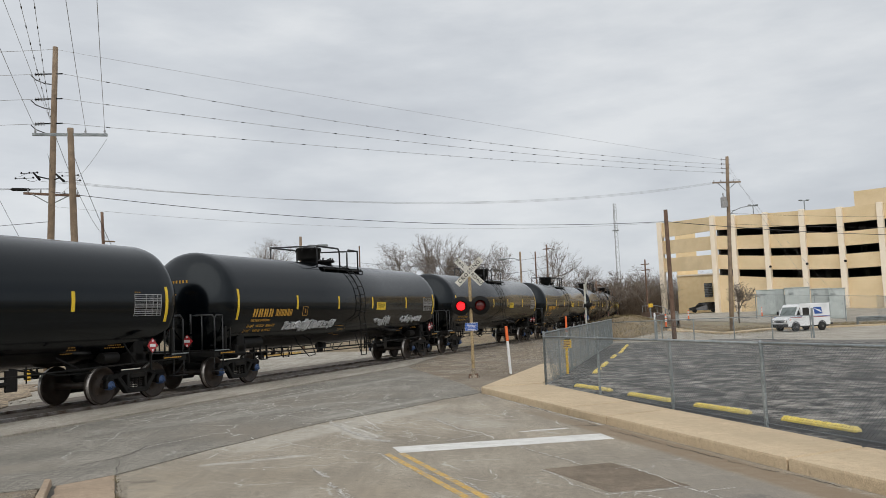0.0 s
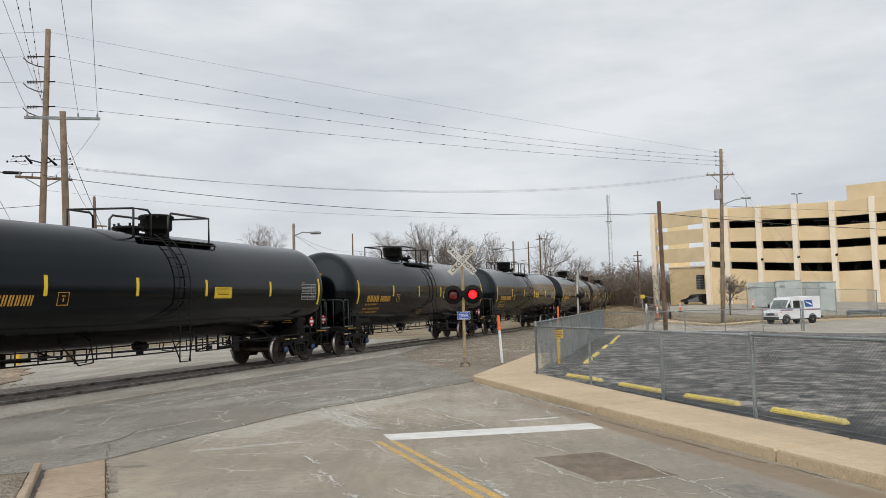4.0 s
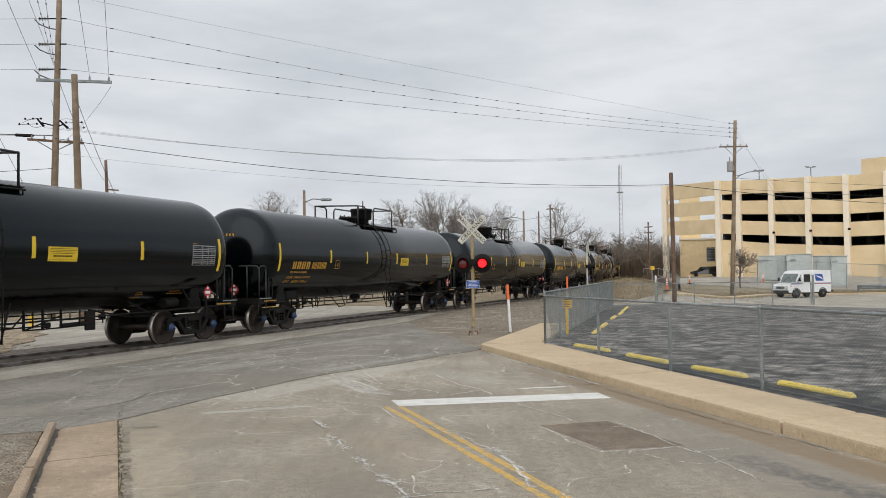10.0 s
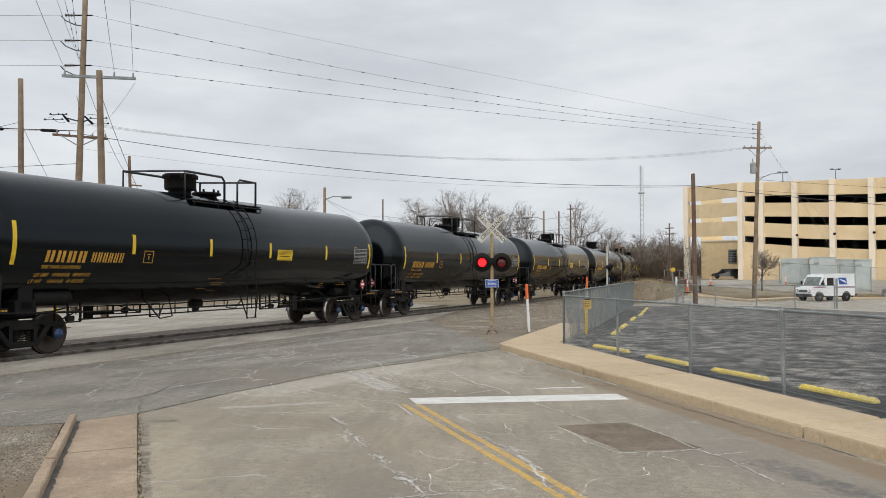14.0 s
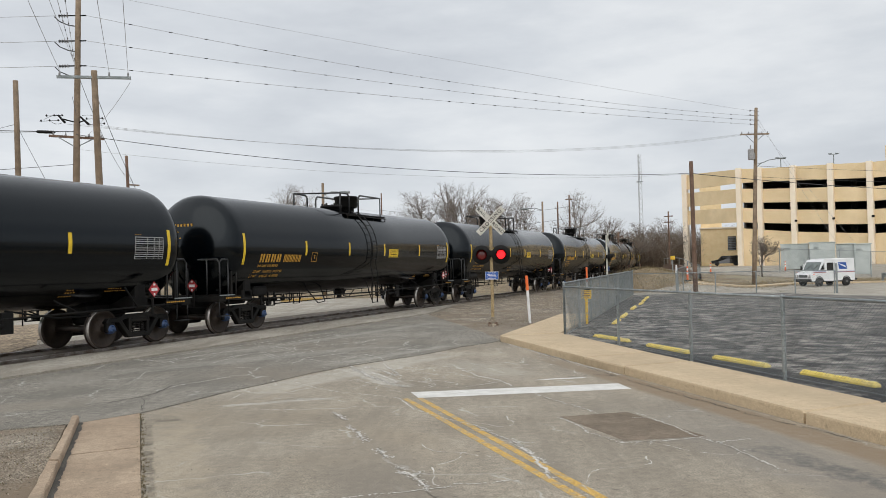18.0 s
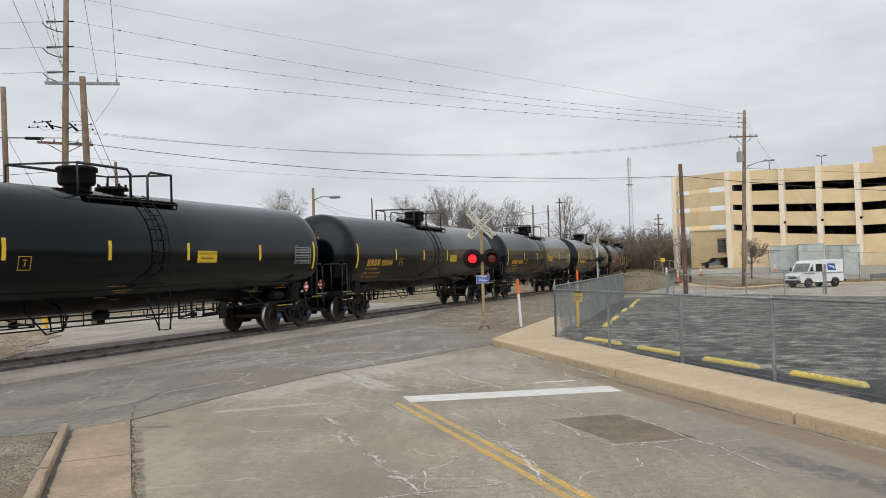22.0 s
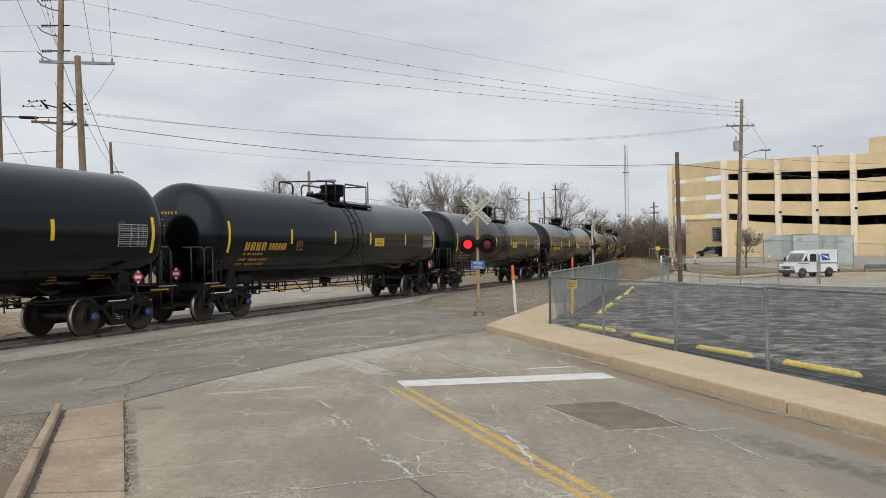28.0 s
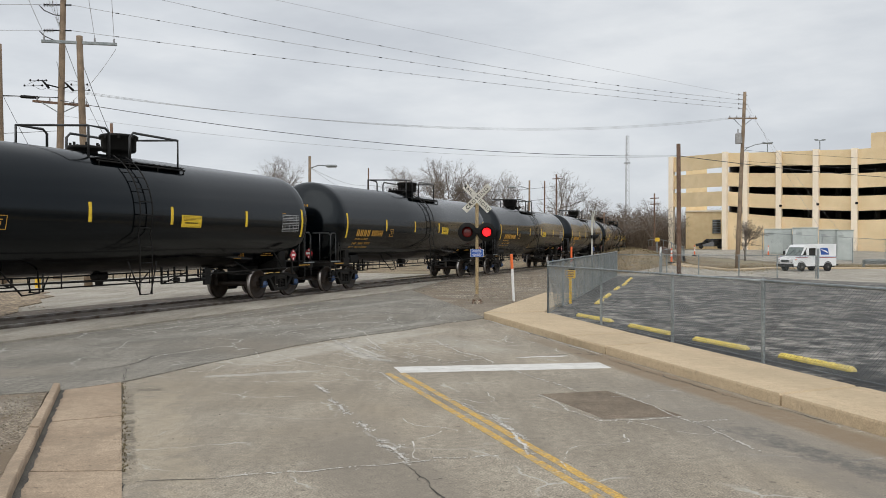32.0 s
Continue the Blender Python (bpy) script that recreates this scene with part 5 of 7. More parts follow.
# ---------------------------------------------------------------- crossing signals
def crossing_signal(m, lit=True, mast=OCHREPOLE, label="railway crossing signal with crossbuck and red lamps on a weathered mast"):
    sg = thing("crossing_signal", label, "crossing signal", m, "signals of the crossing")
    part("mast", M().cyl((0, 0, 0), (0, 0, 3.45), 0.05, n=14), mast, sg)
    part("base", M().lathe([(0.0, 0.30), (0.075, 0.30), (0.09, 0.10), (0.17, 0.07), (0.18, -0.02)], 14), GRAVEL, sg, "stained cast base")
    mm = M()
    for k in range(4):
        a = math.pi / 4 + k * math.pi / 2
        mm.cyl((0.17 * math.cos(a), 0.17 * math.sin(a), 0), (0.17 * math.cos(a), 0.17 * math.sin(a), 0.13), 0.022, n=6)
        mm.box((0.1 * math.cos(a), 0.1 * math.sin(a), 0.08), (0.06, 0.06, 0.10), bev=0.015)
    part("base_bolts", mm, WOODD, sg, "rusty anchor bolts")
    for k, (ang, text) in enumerate(((45, "CROSSING"), (-45, "RAIL     ROAD"))):
        d = Matrix.Translation((0, -0.075 - 0.012 * (1 - k), 3.28)) @ Matrix.Rotation(radians(-ang), 4, "Y")
        bl = part("blade", M().box((0, 0, 0), (1.10, 0.012, 0.20), d), SIGNW, sg, "aged white crossbuck blade with black letters")
        d2 = Matrix.Translation((0, -0.083 - 0.012 * (1 - k), 3.28)) @ Matrix.Rotation(radians(-ang), 4, "Y") @ Matrix.Rotation(math.pi / 2, 4, "X")
        tagged(lettering("letters", text, 0.165 if k == 0 else 0.145, BLACK, bl, d2), kind="stuff")
    part("lamp_arm", M().box((0, -0.02, 2.23), (0.6, 0.09, 0.07), bev=0.02).box((0, -0.02, 2.26), (0.2, 0.18, 0.2), bev=0.03), BLACK, sg)
    out = []
    for s in (-1, 1):
        c = (s * 0.30, -0.1, 2.23)
        h = M()
        h.lathe([(0.0, 0.12), (0.12, 0.11), (0.17, 0.05), (0.18, -0.03), (0.17, -0.03)], 20, "y", c)
        h.lathe([(0.15, 0.0), (0.29, 0.0), (0.295, 0.008), (0.29, 0.018), (0.15, 0.018)], 28, "y", c)
        lamp = part("lamp", h, BLACK, sg, "black round lamp with backing disc and hood")
        hood = M()
        n = 18
        vs, fs = [], []
        for i in range(n + 1):
            a = radians(-25) + radians(230) * i / n
            dep = 0.26 * (0.35 + 0.65 * math.sin(max(0, math.pi * i / n)))
            for r in (0.165, 0.175):
                vs += [(c[0] + r * math.cos(a), c[1] - 0.0, c[2] + r * math.sin(a)), (c[0] + r * math.cos(a), c[1] - dep, c[2] + r * math.sin(a))]
        for i in range(n):
            a = 4 * i
            fs += [(a, a + 1, a + 5, a + 4), (a + 2, a + 6, a + 7, a + 3), (a + 1, a + 3, a + 7, a + 5)]
        hood.add(vs, fs, True)
        part("hood", hood, BLACK, lamp)
        back = part("lens", M().lathe([(0.0, -0.03), (0.16, -0.02), (0.165, 0.0)], 20, "y", c), REDDARK, lamp, "dark red lens")
        if lit:
            fl = part("flasher_disc", M().lathe([(0.0, 0.012), (0.135, 0.012), (0.135, 0.004)], 24, "y"), BLACK, sg, "turning flasher disc", Matrix.Translation((c[0], c[1] - 0.055, c[2])))
            part("lit_face", M().lathe([(0.135, -0.012), (0.12, -0.02), (0.0, -0.022)], 24, "y"), REDLIT, fl, "glowing red face")
            part("dark_face", M().lathe([(0.135, 0.013), (0.12, 0.02), (0.0, 0.022)], 24, "y"), REDDARK, fl, "unlit red face")
            out.append(fl)
    pl = part("notice_plate", M().box((0, -0.08, 1.58), (0.39, 0.01, 0.24), bev=0.004), SIGNBLUE, sg, "blue notice plate with white rows")
    rows = M()
    for z, w in ((1.665, 0.3), (1.62, 0.34), (1.58, 0.28), (1.54, 0.34), (1.495, 0.3)):
        rows.box((0, -0.088, z), (w * 0.85, 0.004, 0.010))
    for x, z, a, b in ((0, 1.70, 0.40, 0.006), (0, 1.46, 0.40, 0.006), (-0.2, 1.58, 0.006, 0.24), (0.2, 1.58, 0.006, 0.24)):
        rows.box((x, -0.088, z), (a, 0.004, b))
    tagged(part("print", rows, WHITEM, pl), kind="stuff")
    return out


FLASHERS = crossing_signal(pose(0.74, 25.2, -0.03, 0, 0, -2))
crossing_signal(pose(7.78, 45.34, -0.05, 0, 0, 90), False, SIGNW, "second crossing signal on a pale mast, seen from behind")


def marker_post(x, y, z, h, lean=0.0, low=WHITEM, r=0.045):
    p = thing("marker_post", "white marker post with an orange top", "marker post", pose(x, y, z, 0, lean, 0), "marker posts")
    part("post", M().cyl((0, 0, 0), (0, 0, h * 0.7), r, n=12), low, p)
    part("cap", M().cyl((0, 0, h * 0.7), (0, 0, h), r + 0.003, n=12).lathe([(r + 0.003, h), (0.03, h + 0.02), (0, h + 0.025)], 12), ORANGE, p)


marker_post(1.96, 26.15, -0.03, 1.52, -3)
marker_post(4.34, 29.7, -0.05, 1.75, 0, WHITEM, 0.032)


def sign_post():
    p = thing("pipeline_sign", "small yellow notice on a yellow post inside the fence", "sign", pose(3.44, 23.78, 0.0, 0, 0, -8))
    part("post", M().box((0, 0, 0.5), (0.075, 0.075, 1.05), bev=0.01), SIGNY, p)
    b = part("board", M().box((0, -0.05, 0.95), (0.29, 0.02, 0.25), bev=0.006), SIGNY, p)
    m = M()
    for z, w in ((1.03, 0.2), (0.98, 0.23), (0.93, 0.22), (0.88, 0.18)):
        m.box((0, -0.062, z), (w, 0.004, 0.022))
    tagged(part("print", m, WOODD, b), kind="stuff")
    part("cap_box", M().box((0.02, 0.02, 1.08), (0.2, 0.12, 0.05), bev=0.01), BLACK, p)


sign_post()


drape("yellow_kerb", [(-11.05, 47.5), (-10.9, 47.3), (-9.0, 49.8), (-9.15, 50.0)], YELLOWPAINT, 0.15, 0, "yellow-painted concrete kerb beyond the railway", "kerb")


drape("bare_soil", [(-17.6, 29.4), (-16.2, 30.3), (-15.0, 29.9), (-14.6, 28.4), (-13.7, 27.6), (-13.5, 26.2), (-12.6, 24.6), (-12.4, 22.9), (-11.5, 21.2), (-11.1, 19.1), (-13.2, 21.0)], SOIL, 0.045, 0, "patch of bare brown soil beyond the railway", "soil")


# ---------------------------------------------------------------- fences
def fence(name, pts, h, post_at, label, rail=True, cell=0.055, mesh=True, base=0.02, r=0.03, wire=0.0022, z_of=None, group="chain-link fences"):
    f = thing(name, label, "fence", group=group)
    zz = z_of or (lambda x, y: ground_z(x, y) + base)
    tops = []
    for x, y in post_at:
        z = zz(x, y)
        part("post", M().cyl((x, y, z - 0.2), (x, y, z + h), r, n=10).lathe([(r * 1.2, z + h), (r * 1.2, z + h + 0.02), (0, z + h + 0.05)], 10, "z", (x, y, 0)), GALV, f)
    for (x0, y0), (x1, y1) in zip(pts, pts[1:]):
        L = math.hypot(x1 - x0, y1 - y0)
        if rail:
            part("top_rail", M().tube([(x0, y0, zz(x0, y0) + h), (x1, y1, zz(x1, y1) + h)], 0.021, 8), GALV, f)
            part("bottom_wire", M().tube([(x0, y0, zz(x0, y0) + 0.06), (x1, y1, zz(x1, y1) + 0.06)], 0.004, 4), GALV, f)
        if mesh:
            m = M()
            hh = h - 0.05
            n = int((L + hh) / cell)
            for sgn in (1, -1):
                for k in range(n):
                    a = k * cell - (hh if sgn > 0 else 0)
                    b = a + hh
                    lo, hi = max(0, a), min(L, b)
                    if hi - lo < 0.02:
                        continue
                    def at(c):
                        w = (c - a) if sgn > 0 else hh - (c - a)
                        x, y = x0 + (x1 - x0) * c / L, y0 + (y1 - y0) * c / L
                        return (x, y, zz(x, y) + 0.04 + w)
                    m.tube([at(lo), at(hi)], wire, 3)
            tagged(part("chain_link", m, GALV, f), kind="stuff")
    return f


def end_post(x, y, h):
    z = ground_z(x, y)
    p = thing("fence_post", "thick galvanised end post of the chain-link fence", "fence post", pose(x, y, z))
    part("tube", M().cyl((0, 0, -0.2), (0, 0, h), 0.055, n=14), GALV, p)
    part("cap", M().lathe([(0.062, h), (0.062, h + 0.03), (0, h + 0.07)], 14), GALV, p)


def lerp_posts(a, b, n):
    return [(a[0] + (b[0] - a[0]) * k / n, a[1] + (b[1] - a[1]) * k / n) for k in range(n + 1)]


CORNER, FAR_END = (2.33, 19.9), (8.99, 44.45)
NEAR = [(2.33, 19.9), (3.13, 17.16), (3.91, 14.48), (4.58, 12.0), (5.38, 9.3), (6.18, 6.6)]
fence("chain_link_fence", [CORNER, (4.58, 12.0), (6.18, 6.6), (9.0, -3)], 1.22, NEAR + [(7.04, 3.77), (7.83, 1.1), (9.0, -3)], "low galvanised chain-link fence along the sidewalk", wire=0.0019, cell=0.06, base=0.08)
fence("chain_link_fence", [CORNER, FAR_END], 1.34, lerp_posts(CORNER, FAR_END, 9), "low chain-link fence between lot and railway", wire=0.0021, base=0.05)
fence("chain_link_fence", [FAR_END, (15.3, 43.5), (19.2, 43.0)], 1.2, [(11.6, 44.0), (13.2, 43.6), (15.25, 43.3), (17.2, 43.1), (19.2, 43.0)], "chain-link fence at the back of the lot", wire=0.002, cell=0.08)
end_post(19.32, 43.0, 1.55)
fence("chain_link_fence", [(12.4, 48.6), (14.4, 56.0), (17.3, 61.2)], 1.2, [(12.4, 48.6), (12.62, 49.0), (13.4, 52.3), (14.4, 56.0), (15.8, 58.6), (17.3, 61.2)], "chain-link fence at the foot of the bank", wire=0.0022, cell=0.12)


# ---------------------------------------------------------------- wheel stops
def wheel_stop(a, b):
    d = math.hypot(b[0] - a[0], b[1] - a[1])
    m = pose((a[0] + b[0]) / 2, (a[1] + b[1]) / 2, 0.08, 0, 0, math.degrees(math.atan2(b[1] - a[1], b[0] - a[0])))
    w = thing("wheel_stop", "chipped yellow concrete wheel stop", "wheel stop", m, "wheel stops of the lot")
    g = M()
    n = 9
    g.box((0, 0, 0.02), (d, 0.13, 0.06), bev=0.015)
    for k in range(n):
        g.box((-d / 2 + d * (k + 0.5) / n, 0, 0.055), (d / n * 0.8, 0.095, 0.045), bev=0.02)
    part("block", g, YSTOP, w)


YSTOP = mat("chipped_yellow_paint", (0.72, 0.55, 0.10), (0.80, 0.64, 0.16), 0.7, scale=5, fine=40, c=(0.66, 0.55, 0.24), grain=0.2)
for a, b in (((3.03, 19.66), (3.54, 18.13)), ((3.75, 17.18), (4.18, 15.63)), ((4.41, 14.80), (4.86, 13.42)), ((5.09, 12.62), (5.50, 11.16)), ((5.80, 10.26), (6.22, 8.80)),
             ((4.16, 23.49), (4.62, 25.11)), ((4.90, 26.14), (5.36, 27.76)), ((6.10, 30.50), (6.56, 32.12)), ((7.10, 33.80), (7.56, 35.42)), ((7.80, 36.50), (8.26, 38.12)), ((8.50, 39.10), (8.96, 40.72))):
    wheel_stop(a, b)


# ---------------------------------------------------------------- poles and wires
def pole(name, base, top, r0, r1, label, material=WOOD):
    p = thing(name, label, "utility pole", group="utility poles")
    part("shaft", M().tube([Vector(base).lerp(Vector(top), k / 6) for k in range(7)], [r0 + (r1 - r0) * k / 6 for k in range(7)], 14), material, p)
    return p


def crossarm(p, a, b, material=WOOD, pins=(0.05, 0.95), s=0.1):
    a, b = Vector(a), Vector(b)
    d = b - a
    mm = Matrix.Translation((a + b) / 2) @ d.to_track_quat("X", "Z").to_matrix().to_4x4()
    part("crossarm", M().box((0, 0, 0), (d.length, s, s * 1.2), mm, 0.01), material, p)
    for f in pins:
        c = a.lerp(b, f)
        part("insulator", M().lathe([(0.02, 0.05), (0.05, 0.08), (0.03, 0.11), (0.05, 0.14), (0.03, 0.18), (0.04, 0.22), (0, 0.24)], 10, "z", c), PORC, p)


def wire(a, b, sag, r=0.012, material=WIREG, n=24, name="cable", label="thin grey overhead power cable", beads=0):
    a, b = Vector(a), Vector(b)
    pts = [a.lerp(b, k / n) - Vector((0, 0, 4 * sag * k / n * (1 - k / n))) for k in range(n + 1)]
    w = thing(name, label, "cable", group="overhead cables")
    part("strand", M().tube(pts, r, 5), material, w)
    if beads:
        m = M()
        for k in range(1, beads):
            f = (k + 0.2 * math.sin(k * 7)) / beads
            c = a.lerp(b, f) - Vector((0, 0, 4 * sag * f * (1 - f)))
            d = (b - a).normalized() * 0.09
            m.cyl(c - d, c + d, 0.024, n=6)
        tagged(part("spacer", m, WIRE, w), kind="stuff")


def poles():
    p1 = pole("utility_pole", (-20.32, 41.28, 0), (-19.98, 41.43, 16.87), 0.20, 0.13, "tall weathered wooden utility pole with three line arms")
    e = Vector((-1.0, -0.05, 0)).normalized()
    for z in (15.41, 14.08, 12.77):
        c = Vector((-20.05, 41.4, z))
        part("line_post", M().tube([c + Vector((0.45, 0, 0)), c - Vector((0.95, 0.1, -0.0))], 0.035, 6), BLACK, p1)
        for k in range(4):
            part("insulator_disc", M().lathe([(0.02, -0.02), (0.10, 0.0), (0.02, 0.02)], 10, "x", c - Vector((0.5 + 0.14 * k, 0.05, 0))), PORC, p1)
        m = M()
        m.tube([c - Vector((1.15, 0.1, 0.05)), c - Vector((0.9, 0.1, 0.3)), c - Vector((0.45, 0.05, 0.5)), c - Vector((0.1, 0.0, 0.55))], 0.03, 5)
        part("jumper", m, WIRE, p1)
    crossarm(p1, (-21.3, 40.75, 9.05), (-18.95, 41.95, 9.0), WOODD, pins=(0.08, 0.3, 0.72, 0.95))
    part("brace", M().tube([(-20.9, 40.9, 9.0), (-20.15, 41.3, 8.5), (-19.4, 41.7, 9.0)], 0.03, 5), GALV, p1)
    for x, y, z, lean in ((-20.75, 41.0, 9.95, 0.35), (-19.72, 41.35, 9.9, 0.42)):      # cutouts, leaning out from their brackets
        m = M().tube([(x - lean * 0.5, y, z + 0.2), (x + lean * 0.5, y, z - 0.2)], [0.045, 0.065], 10)
        m.tube([(x, y, z), (-20.12, 41.3, z - 0.15)], 0.035, 5)
        part("cutout", m, BLACK, p1, "black leaning cutout on a bracket")
    for k, (x0, x1, z) in enumerate(((-21.9, -20.9, 9.86), (-21.6, -20.7, 10.12), (-19.5, -18.6, 9.9), (-19.4, -18.5, 9.62))):
        m = M().tube([(x0, 41.0, z), (x1, 41.1, z + 0.03)], 0.014, 5)
        for q in range(3):
            m.lathe([(0.02, z - 0.02), (0.055, z + 0.03), (0.02, z + 0.09)], 8, "z", (x0 + (x1 - x0) * (0.05 + 0.45 * q), 41.05, 0))
        part("line_bracket", m, BLACK, p1)
    m = M()
    for x0, z0, x1, z1, up in ((-21.7, 9.95, -20.75, 10.15, 0.08), (-20.75, 9.75, -21.4, 9.9, -0.12), (-19.7, 10.1, -18.8, 9.95, 0.08), (-20.0, 10.2, -20.2, 11.1, 0.0)):
        m.tube([(x0 + (x1 - x0) * f, 41.05, z0 + (z1 - z0) * f + up * 4 * f * (1 - f)) for f in (0, 0.25, 0.5, 0.75, 1)], 0.010, 5)
    part("jumper", m, WIRE, p1)
    p2 = pole("utility_pole", (-15.28, 33.7, 0), (-15.57, 33.56, 10.48), 0.165, 0.125, "shorter wooden utility pole with one crossarm")
    crossarm(p2, (-16.86, 32.93, 10.12), (-14.24, 34.15, 10.27), GALV, (0.04, 0.7, 0.96))
    pole("utility_pole", (-20.5, 36.66, 0), (-20.65, 36.58, 10.91), 0.145, 0.115, "plain wooden pole standing alone")
    p4 = pole("utility_pole", (-28.9, 69.2, 0), (-29.27, 69.05, 12.11), 0.16, 0.12, "reddish wooden pole far beyond the tracks", WOODD)
    crossarm(p4, (-29.3, 69.0, 9.6), (-28.3, 69.4, 9.55), pins=())
    # pole by the far street, with transformer and lamp
    pr = pole("utility_pole", (23.68, 67.68, -0.3), (24.22, 67.48, 14.4), 0.19, 0.13, "brown wooden utility pole with transformer and street lamp")
    crossarm(pr, (22.98, 67.9, 12.28), (25.12, 67.14, 12.16), pins=(0.06, 0.3, 0.75, 0.94))
    part("brace", M().tube([(23.4, 67.75, 12.2), (24.0, 67.55, 11.5), (24.7, 67.3, 12.1)], 0.03, 5), GALV, pr)
    for k in range(4):
        z = 14.2 - 0.38 * k
        part("line_arm", M().tube([(24.4, 67.4, z - 0.1), (23.8, 67.62, z)], 0.03, 6), PORC, pr)
        m = M().lathe([(0.02, z - 0.08), (0.06, z - 0.04), (0.03, z), (0.06, z + 0.04), (0.02, z + 0.1)], 8, "z", (23.77, 67.63, 0))
        part("line_pin", m, PORC, pr)
    m = M()
    m.cyl((23.66, 67.4, 10.1), (23.66, 67.4, 10.9), 0.25, n=18)
    m.lathe([(0.25, 10.9), (0.18, 10.98), (0, 11.02)], 18, "z", (23.66, 67.4, 0))
    m.cyl((23.6, 67.3, 10.95), (23.6, 67.3, 11.3), 0.05, n=8)
    m.box((23.85, 67.5, 10.4), (0.3, 0.2, 0.5))
    part("transformer", m, MARKW, pr, "grey can transformer")
    m = M()
    m.tube([(23.95, 67.58, 9.3), (24.4, 67.4, 9.75), (25.0, 67.15, 10.0), (25.7, 66.9, 10.08)], 0.035, 6)
    m.tube([(23.95, 67.58, 9.7), (24.6, 67.3, 9.85)], 0.02, 5)
    part("lamp_arm", m, GALV, pr)
    part("lamp_head", M().box((25.9, 66.84, 10.08), (0.7, 0.25, 0.12), bev=0.05), GALV, pr)
    # leaning dark pole
    pm = pole("utility_pole", (15.05, 54.0, -0.2), (14.98, 53.95, 8.45), 0.155, 0.13, "dark brown wooden pole stump without arms", WOODD)
    # long spans to the far pole
    for k, (z, sag) in enumerate(((15.41, 0.75), (14.08, 0.45), (12.77, 0.25))):
        wire((-19.6, 41.4, z), (23.75, 67.65, 13.8 - 0.36 * k), sag, 0.011, beads=26)
        wire((-21.1, 41.3, z), (-75, 38.5, z + 1.7), 0.6, 0.012)
    wire((-19.98, 41.43, 16.75), (23.8, 67.65, 14.2), 0.20, 0.008)
    wire((-20.1, 41.43, 16.75), (-75, 38.6, 17.3), 0.5, 0.012)
    for k in range(3):
        wire((-20.6 + 0.75 * k, 41.1 + 0.35 * k, 9.70), (23.2 + 0.7 * k, 67.8 - 0.24 * k, 12.35), 1.40 + 0.07 * k, 0.008)
    wire((-20.1, 41.2, 9.15), (14.95, 53.9, 7.65), 0.8, 0.016, WIRE, label="thick black overhead telephone cable")
    wire((14.95, 53.9, 7.65), (75, 88, 9.0), 1.1, 0.022, WIRE, label="thick black overhead telephone cable")
    wire((-20.1, 41.3, 8.40), (14.95, 53.9, 7.6), 0.75, 0.007)
    wire((-20.2, 41.2, 9.3), (-60, 34, 10.9), 0.3, 0.022, WIRE, label="thick black overhead telephone cable")
    for f in (0.034, 0.10):       # black splice cases hanging on the cable
        c = Vector((-20.2, 41.2, 9.3)).lerp(Vector((-60, 34, 10.9)), f) - Vector((0, 0, 1.2 * f * (1 - f) + 0.03))
        sc = thing("splice_case", "black splice case hanging on a cable", "splice case", group="splice cases")
        part("case", M().tube([c + Vector((-0.46, -0.08, 0.02)), c + Vector((-0.38, -0.06, 0.015)), c + Vector((0.38, 0.06, -0.015)), c + Vector((0.46, 0.08, -0.02))], [0.03, 0.085, 0.085, 0.03], 10), BLACK, sc)
    wire((-20.2, 41.2, 9.3), (-70, 36, 10.6), 0.3, 0.012)
    wire((-20.2, 41.2, 7.6), (-60, 32, 7.0), 0.7, 0.014, WIRE)
    for f, q in ((0.04, (-12.53, 22.78, 9.65)), (0.7, (-10.84, 23.63, 9.92)), (0.96, (-10.19, 23.92, 10.01))):
        c = Vector((-16.86, 32.93, 10.4)).lerp(Vector((-14.24, 34.15, 10.5)), f)
        d = (Vector(q) - c) * 5.5
        wire(c, (c.x + d.x, c.y + d.y, 10.8), 0.9, 0.009)
    for k, end in enumerate(((-11.22, 18.93, 12.10), (-10.72, 19.22, 12.26), (-10.26, 19.47, 12.39))):      # steep spans to the next pole behind
        wire((-20.25 + 0.06 * k, 41.3, 13.1 - 0.2 * k), end, 0.05, 0.009, beads=(0, 14, 14)[k])
    wire((-15.55, 33.6, 9.6), (-13.6, 36.5, 3.0), 0.5, 0.012, WIRE)
    wire((-14.3, 34.2, 10.1), (-19.9, 41.3, 8.9), 0.3, 0.008)
    wire((-20.0, 41.4, 12.2), (-28.9, 69.1, 9.8), 0.8, 0.014, WIRE)
    wire((-20.65, 36.6, 8.9), (-17.5, 36.6, 3.0), 0.1, 0.010, WIRE)
    wire((-20.65, 36.6, 8.9), (-34.0, 30.0, 5.0), 0.3, 0.010, WIRE)
    for k in range(2):
        wire((24.3, 67.5, 13.6 - 0.5 * k), (34 + 2 * k, 72, 0.8), 0.3, 0.008)
        wire((24.0, 67.6, 9.6 - 0.9 * k), (90, 78, 10.5 - k), 1.2, 0.012, WIRE)


poles()


